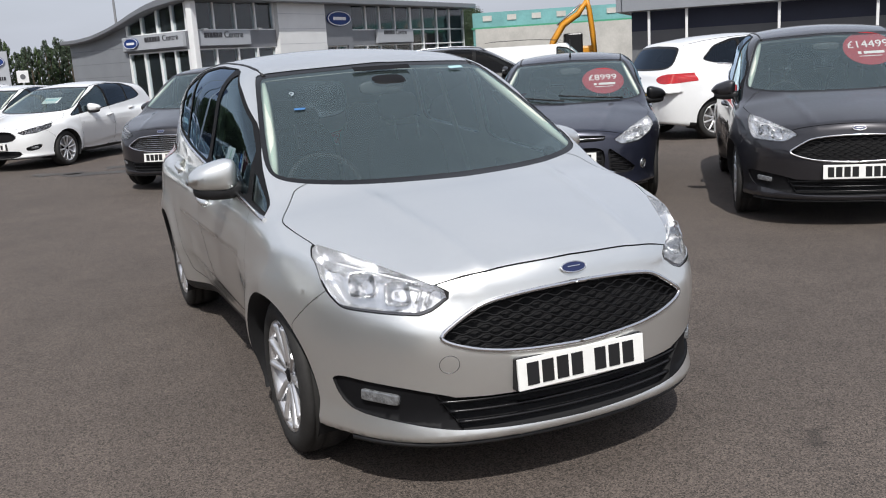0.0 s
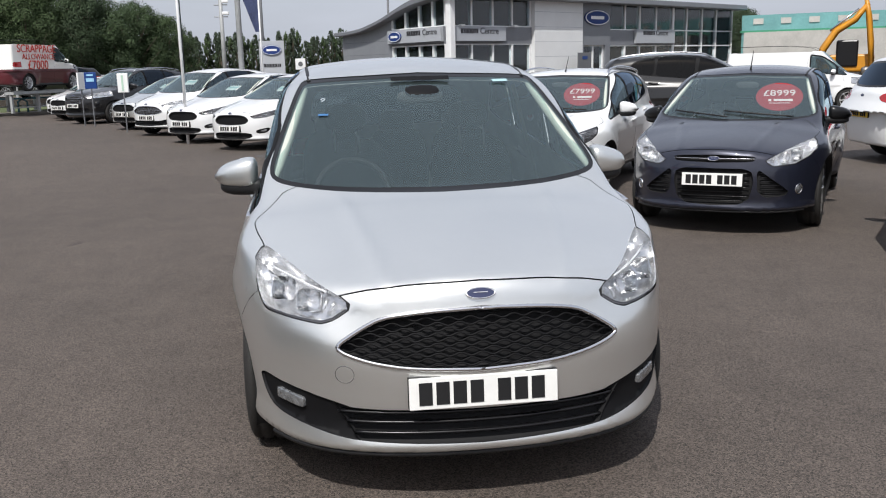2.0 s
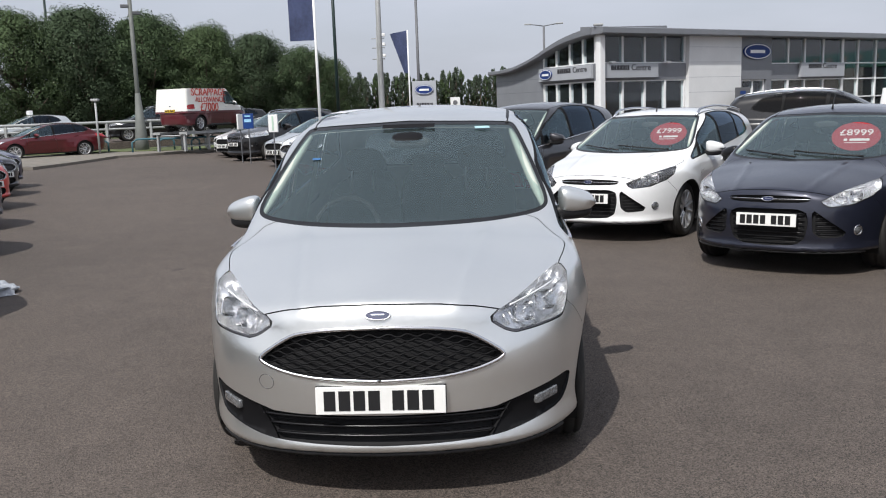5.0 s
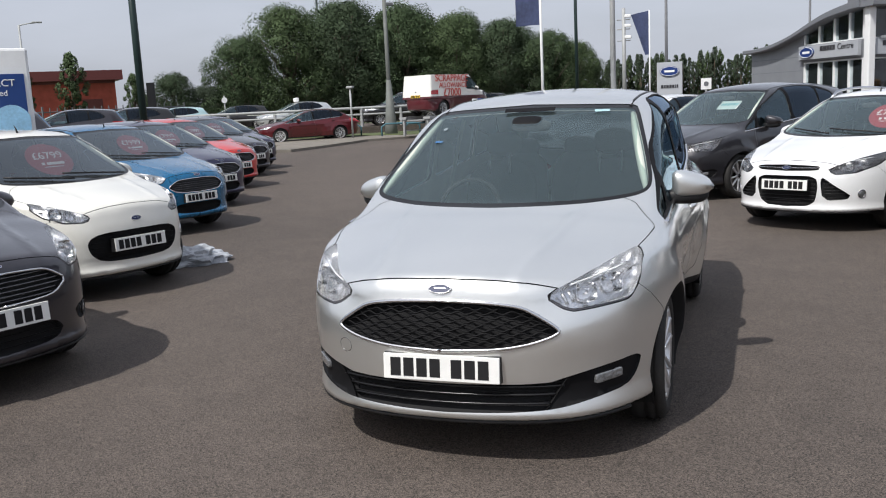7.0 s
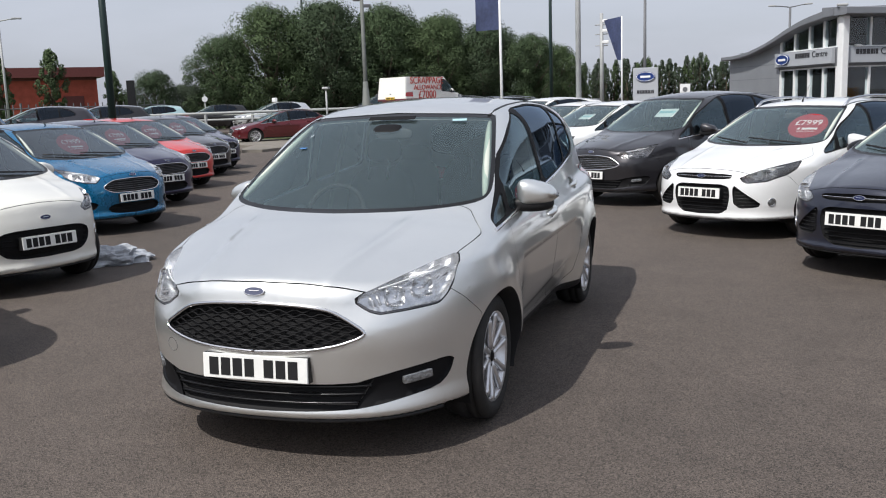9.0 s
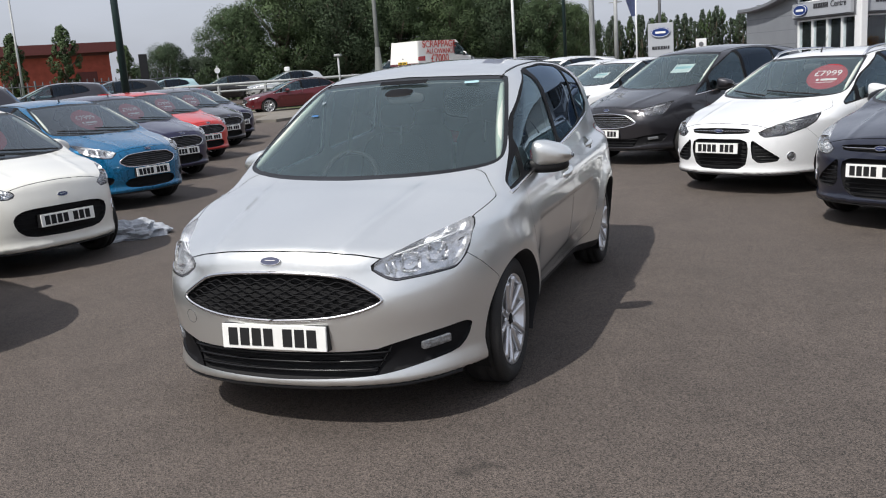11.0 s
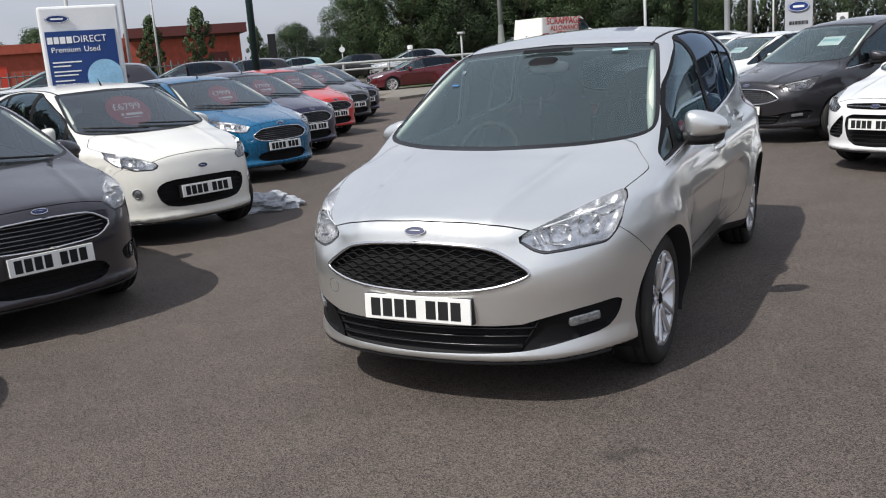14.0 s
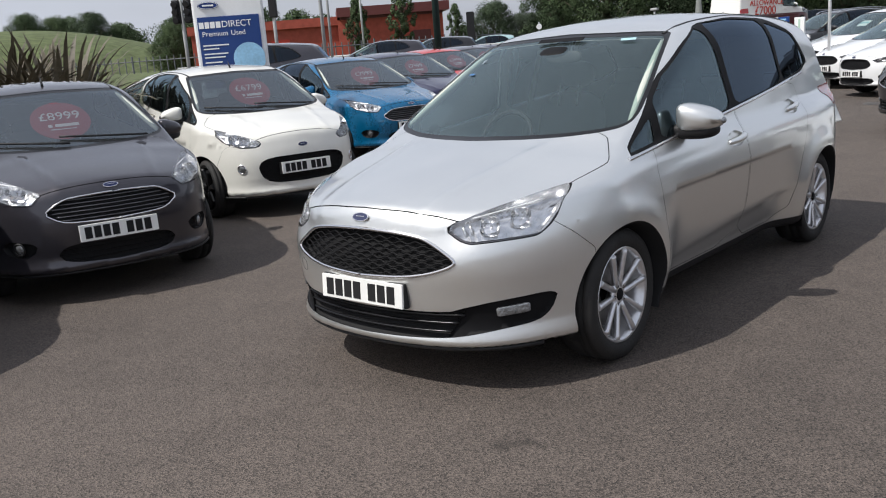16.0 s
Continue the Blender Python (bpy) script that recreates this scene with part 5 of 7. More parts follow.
solid("field", hillside([(-22, -30), (-33, 33.4), (-120, 260), (-420, -160)], 40), GRASS, pose(0, 0, 0), "rough grass field that rises beyond the road", "field", kind="structure")
solid("field", sheet([(-30, 58), (-4, 66), (30, 90), (60, 200), (-118, 258), (-42, 62)], 0.02), GRASS, pose(0, 0, 0), "grass under the trees", "field", kind="structure")
solid("road", sheet([(-33.5, 13.0), (-22.0, 20.6), (-19.2, 25.2), (-22.2, 30.0), (-24.6, 35.6), (-18.0, 38.8), (-11.5, 43.2), (-6.5, 48.0), (-9.0, 52.0), (-24, 46), (-44, 36)], -0.1, 0.45), ASPHALT, pose(0, 0, 0), "raised asphalt road beyond the yard", "road", kind="structure")
solid("road", sheet([(-26.5, 11.0), (-14.2, 5.0), (-12.6, 9.0), (-21.8, 20.2), (-33.0, 12.8)], -0.1, 0.40), ASPHALT, pose(0, 0, 0), "raised asphalt behind the row of cars", "road", kind="structure")
bm = bmesh.new()
bmesh.ops.create_grid(bm, x_segments=32, y_segments=24, size=1)
for v in bm.verts:
    r = min(1.0, v.co.length)
    v.co = (v.co.x * 30, v.co.y * 22, 5.4 * (1 - r**2.6) ** 1.3 * (1 + 0.06 * math.sin(5 * v.co.x)) - 0.1)
solid("bank", bm, GRASS, pose(-88, 32.0, 0.6, 0, 0, 62), "grass bank in the distance", "bank", kind="structure")


# ---- trees ----
def tree_meshes(seed, height, spread, low, clumps, per, size, slim=False):
    """A crown of small leaves in clumps, shaded as soft masses, and a trunk with limbs."""
    rng = np.random.default_rng(seed)
    wood, verts, normals = bmesh.new(), [], []
    add_tube(wood, [(0, 0, -0.2), (0.03, 0, height * 0.25), (-0.06, 0.05, height * 0.55), (0.02, 0, height * 0.85)], [height * 0.028, height * 0.022, height * 0.014, height * 0.004], 8)
    heart = np.array([0, 0, low + (height - low) * 0.45])
    for k in range(clumps):
        t = (k + 0.5) / clumps
        z = low + (height - low) * t
        shape = math.sin(math.pi * min(1, 0.18 + 0.80 * t)) ** 0.7 if not slim else (math.sin(math.pi * min(1, 0.12 + 0.86 * t)) ** 0.8)
        a, r = k * 2.4 + rng.uniform(-0.5, 0.5), spread * shape * rng.uniform(0.30, 1.02)
        c = np.array([r * math.cos(a), r * math.sin(a), z])
        rad = spread * (rng.uniform(0.13, 0.36) if not slim else rng.uniform(0.10, 0.24))
        c[2] = min(c[2], height - rad * rng.uniform(0.3, 0.9))
        d = rng.normal(size=(per, 3))
        d /= np.linalg.norm(d, axis=1)[:, None]
        p = c + d * rad * (rng.uniform(0.3, 1.08, (per, 1)) ** 0.45 + 0.10 * np.abs(rng.normal(size=(per, 1)))) * np.array([1, 1, slim or 0.85])
        u = np.cross(d, rng.normal(size=(per, 3))) + 0.4 * rng.normal(size=(per, 3))
        u /= np.linalg.norm(u, axis=1)[:, None]
        w = np.cross(d + 0.7 * rng.normal(size=(per, 3)), u)
        w /= np.linalg.norm(w, axis=1)[:, None]
        s = size * rng.uniform(0.55, 1.35, (per, 1))
        out = d * 0.9 + 0.5 * (p - heart) / np.linalg.norm(p - heart, axis=1)[:, None] + 0.18 * rng.normal(size=(per, 3))
        out /= np.linalg.norm(out, axis=1)[:, None]
        verts.append(np.stack([p - s * u, p - 0.5 * s * w, p + s * u, p + 0.5 * s * w], 1).reshape(-1, 3))
        normals.append(np.repeat(out, 4, 0))
        if k % 3 == 0:
            z0 = max(height * 0.12, z - spread * 0.7)
            add_tube(wood, [(0, 0, z0), tuple(c * np.array([0.5, 0.5, 0]) + np.array([0, 0, (z0 + c[2]) / 2])), tuple(c)], [height * 0.012, height * 0.008, height * 0.003], 5)
    verts = np.concatenate(verts)
    faces = np.arange(len(verts)).reshape(-1, 4)
    return mesh_of(verts, faces, True, np.concatenate(normals)), mesh_from(wood)


TREES = {}


def tree(kind, seed, at, leaf, label, group, **size):
    key = (kind, seed)
    if key not in TREES:
        TREES[key] = tree_meshes(seed, **size)
    ob = thing("tree", at, label, "tree", group)
    part("crown", TREES[key][0], leaf, ob)
    part("trunk", TREES[key][1], BARK, ob)


BROAD = dict(height=9.0, spread=3.9, low=0.9, clumps=130, per=520, size=0.072)
BUSHY = dict(height=9.0, spread=3.9, low=0.4, clumps=60, per=170, size=0.15)
belt = [(-32.6, 51.8, 0.72), (-30.0, 53.8, 0.94), (-26.2, 55.5, 0.96), (-22.6, 57.2, 0.92), (-18.8, 58.0, 0.83), (-15.6, 59.2, 0.77), (-12.6, 60.0, 0.66), (-11.0, 61.5, 0.58),
        (-28.5, 59.0, 0.99), (-24.0, 61.0, 0.93), (-20.0, 62.5, 0.85), (-16.5, 63.0, 0.77), (-35.6, 55.5, 0.5)]
for k, (x, y, s) in enumerate(belt):
    tree("broad", 3 + k % 3, pose(x, y, 0, 0, 0, 67 * k) @ Matrix.Scale(s, 4), LEAF[k % 3], "tall broad-leaved tree in full dark green leaf", "trees along the road", **BROAD)
SLIM = dict(height=5.0, spread=0.95, low=0.8, clumps=80, per=130, size=0.062, slim=1.3)
for k, (x, y, h) in enumerate(((-41.4, 40.6, 4.6), (-39.4, 42.8, 5.0), (-36.6, 45.1, 3.6))):
    tree("slim", 11 + k % 2, pose(x, y, 0.6, 0, 0, 50 * k) @ Matrix.Scale(h / 5.0, 4), LEAF[1], "slim young street tree in green leaf", "young street trees", **SLIM)
for k, (x, y, h) in enumerate(((-37.0, 49.9, 0.52), (-35.4, 51.3, 0.42), (-38.6, 48.6, 0.36))):
    tree("broad", 3 + k, pose(x, y, -0.4, 0, 0, 31 * k) @ Matrix.Scale(h, 4), LEAF_PALE if k == 1 else LEAF[2], "small rounded tree with pale green leaves", "small trees by the junction", **BROAD)
for k, (x, y, z, s) in enumerate(((-96.7, 44.1, 3.2, 0.66), (-97.1, 47.7, 3.0, 0.64), (-93.6, 50.1, 3.0, 0.66), (-94.0, 53.5, 2.6, 0.55), (-64.1, 41.0, 1.2, 0.52), (-66.5, 43.6, 1.2, 0.40))):
    tree("broad", 3 + k % 3, pose(x, y, z - 0.8, 0, 0, 47 * k) @ Matrix.Scale(s, 4), LEAF[k % 3], "rounded tree on the grass bank", "trees on the bank", **BROAD)
POPLAR = dict(height=7.4, spread=1.1, low=0.2, clumps=46, per=85, size=0.12, slim=2.3)
for k in range(64):
    x = -29 + 0.54 * k + random.uniform(-0.3, 0.3)
    tree("poplar", 21 + k % 3, pose(x, 126 + random.uniform(-3, 4), 0, 0, 0, 40 * k) @ Matrix.Scale(random.uniform(0.68, 0.92), 4), LEAF_PALE if k % 3 else LEAF[1], "distant poplar in a long row", "row of distant poplars", **POPLAR)
for k in range(44):
    tree("bushy", 3 + k % 3, pose(-82 - 2.1 * k + random.uniform(-4, 4), 86 - 2.3 * k + random.uniform(-5, 5), 0, 0, 0, 77 * k) @ Matrix.Scale(random.uniform(0.55, 0.95), 4), LEAF[k % 3], "distant broad-leaved tree beyond the field", "distant trees", **BUSHY)
for x, y, s in ((43.2, 87.1, 0.72), (42.2, 83.1, 0.62)):
    tree("broad", 4, pose(x, y, 0, 0, 0, x) @ Matrix.Scale(s, 4), LEAF[2], "dark tree between the buildings", "trees between the buildings", **BROAD)


# ---- the showroom ----
show = thing("showroom", pose(6.3, 45.0, 0), "grey and white glass-fronted corner showroom with a wave-shaped roof", "building", kind="structure")
WING_L, WING_R = pose(0, 0, 0, 0, 0, -62), pose(0, 0, 0, 0, 0, 36)  # the two fronts meet at the white corner column


def wall_part(wing, name, material, x0, x1, z0, z1, y0=0.0, y1=0.25, label="", bevel=0.0):
    ob = part(name, box(x0, x1, y0, y1, z0, z1, bevel), material, show, label)
    ob.matrix_basis = wing
    return ob


rise = curve(-11.4, 3.45, -10.4, 3.45, -8.7, 3.54, -7.04, 3.79, -5.48, 4.13, -4.0, 4.51, -2.63, 4.78, -1.3, 4.93, 0.0, 5.02, 0.75, 5.03)


def roof_slab(wing, xs, low, thick, y0, y1, label):
    verts, faces = [], []
    for x in xs:
        z, th = low(x), thick(x)
        verts += [(x, y0, z + 0.05), (x, y0, z + th - 0.04), (x, y0 + 0.08, z + th), (x, y1, z + th + 0.1), (x, y1, z), (x, y0 + 0.06, z)]
    n = len(xs)
    for k in range(n - 1):
        faces += [(6 * k + j, 6 * k + (j + 1) % 6, 6 * k + 6 + (j + 1) % 6, 6 * k + 6 + j) for j in range(6)]
    faces += [tuple(range(6)), tuple(6 * (n - 1) + j for j in range(5, -1, -1))]
    bm = bmesh.new()
    vs = [bm.verts.new(v) for v in verts]
    for fc in faces:
        bm.faces.new([vs[i] for i in fc])
    bmesh.ops.recalc_face_normals(bm, faces=bm.faces)
    part("roof", bm, MID_GREY, show, label).matrix_basis = wing


under = lambda x: float(rise(np.array([x]))[0])
roof_slab(WING_L, np.linspace(-11.4, 0.12, 40), under, lambda x: 0.25 + 0.17 * min(1, max(0, (x + 6) / 6)), -0.5, 4.5, "wave-shaped grey metal roof edge")
roof_slab(WING_R, [-0.45, 10, 20, 30.4], lambda x: 5.05, lambda x: 0.36, -0.9, 0.8, "straight grey metal roof edge")
wall_part(WING_R, "roof_deck", SLATE, 8.0, 30.0, 5.0, 5.1, 0.8, 7.0)
part("roof_lamp", box(-0.25, 0.25, -0.7, -0.4, 5.46, 5.58, 0.04), GALV, show, "small lamp on the roof corner")
# the ribbed wall under the low end of the roof
bm = bmesh.new()
line = [(-11.2, 0.0), (-5.55, 0.0)] + [(x, under(x) + 0.02) for x in np.linspace(-5.55, -11.2, 12)]
a = [bm.verts.new((x, 0.0, z)) for x, z in line]
b = [bm.verts.new((x, 0.3, z)) for x, z in line]
bm.faces.new(a), bm.faces.new(b[::-1])
for k in range(len(a)):
    bm.faces.new((a[k], b[k], b[(k + 1) % len(a)], a[(k + 1) % len(a)]))
bmesh.ops.recalc_face_normals(bm, faces=bm.faces)
part("wall", bm, GREY_CLAD, show, "grey metal clad wall").matrix_basis = WING_L
for z in (0.75, 1.5, 2.25, 3.0):
    wall_part(WING_L, "panel_joint", MID_GREY, -11.1, -5.6, z, z + 0.025, -0.006, 0.004)
wall_part(WING_R, "wall", WHITE_CLAD, 6.8, 11.3, 0, 5.05, -0.25, 0.3, "white panelled wall")
for z in (1.05, 1.9, 2.75, 3.6, 4.45):
    wall_part(WING_R, "panel_joint", PALE_GREY, 6.8, 11.3, z, z + 0.02, -0.254, -0.245)
for x0, x1, z0 in ((11.3, 14.3, 2.57), (11.3, 11.56, 0), (13.8, 14.3, 0)):
    wall_part(WING_R, "wall", MID_GREY, x0, x1, z0, 5.05 if z0 else 2.57, -0.12, 0.3)
wall_part(WING_R, "wall", SLATE, 3.0, 30.0, 0, 5.0, 6.8, 7.0)
wall_part(WING_R, "side_wall", GREY_CLAD, 29.8, 30.0, 0, 5.05, 3.0, 6.8)
wall_part(WING_L, "side_wall", GREY_CLAD, -11.2, -11.0, 0, 3.4, 0.3, 4.4)
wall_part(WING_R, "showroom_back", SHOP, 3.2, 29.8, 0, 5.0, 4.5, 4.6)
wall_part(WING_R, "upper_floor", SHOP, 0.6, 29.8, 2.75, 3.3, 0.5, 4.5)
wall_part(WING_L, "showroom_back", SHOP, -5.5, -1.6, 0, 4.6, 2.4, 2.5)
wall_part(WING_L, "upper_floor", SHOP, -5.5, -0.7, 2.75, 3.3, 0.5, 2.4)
for x in (2.6, 4.9, 16.0, 19.0, 24.5, 27.0):
    wall_part(WING_R, "ceiling_beam", PALE_GREY, x, x + 0.12, 4.55, 4.75, 0.4, 4.4)
for x in (1.1, 4.6, 15.4, 18.6, 22.6, 26.4, 28.9):
    wall_part(WING_R, "inner_post", PALE_GREY, x, x + 0.14, 0, 5.0, 2.2, 2.34)
wall_part(WING_R, "column", WHITE_METAL, -0.2, 0.2, 0, 5.05, -0.42, -0.05, "white corner column", bevel=0.05)


def glazing(wing, x0, x1, z0, z1, bars_x, bars_z, top_follows=False):
    top = lambda x: under(x) + 0.02 if top_follows else z1
    glass = bmesh.new()
    line = [(x0, z0), (x1, z0)] + [(x, top(x)) for x in np.linspace(x1, x0, 14)]
    rows = [[glass.verts.new((x, y, z)) for x, z in line] for y in (0.10, 0.13)]
    glass.faces.new(rows[0]), glass.faces.new(rows[1][::-1])
    for k in range(len(line)):
        glass.faces.new((rows[0][k], rows[1][k], rows[1][(k + 1) % len(line)], rows[0][(k + 1) % len(line)]))
    bmesh.ops.recalc_face_normals(glass, faces=glass.faces)
    win = part("window", glass, SHOP_GLASS, show)
    win.matrix_basis = wing
    win.visible_shadow = False
    for x in bars_x:
        part("mullion", box(x - 0.055, x + 0.055, 0.02, 0.16, z0, top(x)), WHITE_METAL, win)
    for z in bars_z:
        part("transom", box(x0, x1, 0.03, 0.15, z - 0.04, z + 0.04), WHITE_METAL, win)


LEFT_BARS, MID_BARS, END_BARS = (-5.45, -4.09, -2.72, -1.42, -0.27), (0.3, 1.88, 3.56, 5.16, 6.73), (14.4, 16.14, 17.81, 19.75, 21.8)
glazing(WING_L, -5.5, -0.2, 3.58, 5.0, LEFT_BARS, (3.6,), True)
glazing(WING_L, -5.5, -0.2, 0.0, 2.68, LEFT_BARS, (0.04, 2.65))
glazing(WING_R, 0.25, 6.8, 3.58, 5.05, MID_BARS, (3.6,))
glazing(WING_R, 0.25, 6.8, 0.0, 2.66, MID_BARS, (0.04, 2.64))
glazing(WING_R, 11.56, 13.8, 0.0, 2.57, (11.62, 12.7, 13.74), (2.52,))
glazing(WING_R, 14.3, 21.85, 3.5, 5.05, END_BARS, (3.52,))
glazing(WING_R, 14.3, 21.85, 0.0, 2.55, END_BARS, (2.52,))
glazing(WING_R, 21.85, 30.0, 0.0, 5.05, (21.9, 23.6, 25.66, 27.64, 29.95), (1.3, 2.5, 3.53))
wall_part(WING_L, "band", MID_GREY, -5.5, -0.2, 2.68, 3.58)
wall_part(WING_R, "band", MID_GREY, 0.25, 6.8, 2.66, 3.58)
wall_part(WING_R, "band", MID_GREY, 14.3, 21.85, 2.55, 3.5)
for x in (0.75, 5.0):
    wall_part(WING_R, "flood_light", WHITE_METAL, x, x + 0.3, 3.56, 3.68, -0.3, -0.1, "small white floodlight", 0.02)


def oval(w, h, depth=0.06, n=40):
    bm = bmesh.new()
    a = [bm.verts.new((w / 2 * math.cos(2 * math.pi * k / n), -depth, h / 2 * math.sin(2 * math.pi * k / n))) for k in range(n)]
    b = [bm.verts.new((v.co.x, 0, v.co.z)) for v in a]
    bm.faces.new(a)
    for k in range(n):
        bm.faces.new((a[k], b[k], b[(k + 1) % n], a[(k + 1) % n]))
    bmesh.ops.recalc_face_normals(bm, faces=bm.faces)
    return bm


def logo(parent, at, w, h):
    """A blue oval with a pale rim and plain bars."""
    o = part("logo", oval(w, h), LOGO_BLUE, parent, "blue oval logo with a white rim")
    o.matrix_basis = at
    rim = part("logo_rim", tube([(w * 0.46 * math.cos(t), -0.062, h * 0.44 * math.sin(t)) for t in np.linspace(0, 2 * math.pi, 40, False)], w * 0.013, 6, True), PALE_INK, o)
    part("logo_mark", bars([w * 0.52], h * 0.2, 0, 0.07), PALE_INK, o)
    return o


logo(show, WING_R @ pose(12.86, -0.14, 4.22), 2.6, 0.95)
for wing, x0, x1, z0, z1, oval_at in ((WING_L, -5.62, -0.32, 2.82, 3.54, -4.78), (WING_R, 0.3, 4.35, 2.80, 3.55, None), (WING_R, 17.1, 21.7, 2.66, 3.55, None)):
    board = wall_part(wing, "sign_board", PALE_GREY, x0, x1, z0, z1, -0.22, -0.02, "pale grey sign board", bevel=0.01)
    wall_part(wing, "sign_edge", SLATE, x0, x1, z0 - 0.06, z0 - 0.004, -0.18, -0.02, "dark lower edge of the sign")
    mid = (x0 + x1) / 2 + (0.85 if oval_at else -0.1)
    big = 0.46 if not oval_at else 0.42
    part("sign_word", writing("Centre", big, 0.01), INK, board).matrix_basis = pose(mid + 0.78, -0.23, z1 - 0.22) @ Matrix.Diagonal((1.12, 1, 1, 1))
    word_bars(board, (0.2, 0.14, 0.2, 0.2, 0.17, 0.07, 0.14), 0.25, 0.035, 0.012, INK, pose(mid - 0.78, -0.222, z1 - 0.22))
    if oval_at:
        logo(show, wing @ pose(oval_at, -0.23, 3.19), 1.35, 0.6)

# ---- the dark-banded unit, the glazed works and the digger ----
UNIT = pose(25.1, 33.5, 0, 0, 0, -43)
unit = thing("trade_unit", UNIT, "grey trade unit with a deep fascia over navy panels", "building", kind="structure")
part("fascia", box(-0.3, 30, -1.2, 0.1, 3.0, 4.9, 0.03), GREY_CLAD, unit, "deep grey metal fascia")
part("fascia_corner", box(-0.6, -0.3, -1.0, 8, 3.0, 4.9, 0.03), GREY_CLAD, unit)
part("wall", box(0, 30, 0.1, 0.4, 2.1, 3.0), NAVY_PANEL, unit, "navy blue panel band")
part("wall", box(0, 30, 0.1, 0.4, 0, 2.1), SLATE, unit)
part("side_wall", box(0, 0.3, 0.4, 9, 0, 3.0), SLATE, unit)
part("roof", box(0, 30, 0.1, 9, 4.4, 4.6), SLATE, unit)
for x in (0.9, 2.6, 6.6, 10.6, 14.6):
    part("post", box(x - 0.06, x + 0.06, -0.9, -0.78, 0, 3.0, 0.015), WHITE_METAL, unit, "slim white post")

works = thing("works", pose(30.0, 60.2, 0, 0, 0, -31), "pale works building with a teal glazed upper storey", "building", kind="structure")
part("wall", box(0.3, 12.6, -0.4, 8, 0, 3.34), CONCRETE, works)
part("upper_wall", box(0, 16, 1.2, 9, 0, 4.6), TEAL, works)
part("eave", box(-0.1, 16.1, 1.1, 1.2, 3.35, 3.5), mat("green trim", (0.05, 0.26, 0.15), 0.5, vary=0.1), works)
for k in range(8):
    part("roof_light", box(0.8 + 1.9 * k, 1.5 + 1.9 * k, 1.12, 1.2, 3.95, 4.35), CONCRETE, works)
part("vent", box(4.0, 4.5, -0.08, 0, 2.9, 3.15), WHITE_METAL, works)

dig = thing("digger", pose(25.2, 38.6, 0, 0, 0, -30), "yellow tracked digger with a raised arm", "digger")
part("boom", tube([(-1.3, 0, 1.2), (-1.15, 0, 1.9), (-0.6, 0, 2.75), (0.2, 0, 3.25), (0.75, 0, 4.0)], [0.16, 0.18, 0.18, 0.16, 0.11], 4), YELLOW, dig)
part("dipper", tube([(0.62, 0, 4.3), (0.8, 0, 3.4), (0.95, 0, 2.2), (1.05, 0, 1.0)], [0.09, 0.14, 0.15, 0.12], 4), YELLOW, dig)
part("ram", tube([(-0.9, 0, 2.75), (0.35, 0, 3.75)], 0.06, 6), MATS["chrome_soft"], dig)
part("cab", box(-0.55, 0.45, 0.4, 1.6, 1.0, 2.3, 0.08), MATS["gloss_black"], dig)
part("body", box(-1.4, 1.2, 0.5, 3.2, 0.75, 1.6, 0.1), YELLOW, dig)
for y in (0.3, 2.4):
    part("track", box(-1.6, 1.6, y, y + 0.55, 0, 0.75, 0.2), MATS["rubber"], dig)
part("bucket", box(0.6, 1.4, -0.5, 0.5, 0.02, 1.0, 0.15), MATS["steel"], dig)

# ---- the brick building, fence and road rail ----
hall = thing("brick_building", pose(-57, 38, 0.35, 0, 0, 47.5), "low red brick building with a dark red roof edge", "building", kind="structure")
part("wall", box(0, 11.4, 0, 8, 0, 3.4), BRICK, hall)
part("roof", box(-0.2, 11.2, -0.3, 8, 3.4, 4.05), BRICK, hall)
part("wall", box(11.2, 19.4, -0.4, 9, 0, 3.75), BRICK, hall)
part("roof", box(11.2, 19.9, -1.0, 9.4, 3.95, 4.65), BRICK_DARK, hall, "deep dark red roof edge")
part("soffit", box(11.4, 19.4, -0.5, 9, 3.75, 3.95), BRICK_DARK, hall)
for x in (1.5, 6.0, 12.0, 17.0):
    part("shutter", box(x, x + 1.4, -0.46, -0.4, 0.2, 2.6) if x > 9 else box(x, x + 1.4, -0.06, 0, 0.2, 2.6), RED_INK if x < 9 else BRICK_DARK, hall)


def palisade(a, b, height, step):
    bm = bmesh.new()
    a, b = Vector((*a, 0)), Vector((*b, 0))
    n = int((b - a).length / step)
    for k in range(n + 1):
        p = a.lerp(b, k / n)
        w = 0.05 if k % 12 else 0.09
        add_box(bm, p.x - w / 2, p.x + w / 2, p.y - w / 2, p.y + w / 2, 0, height * (1 if k % 12 else 1.05))
    for z in (0.3, height - 0.25):
        add_tube(bm, [a + Vector((0, 0, z)), b + Vector((0, 0, z))], 0.035, 4)
    return bm


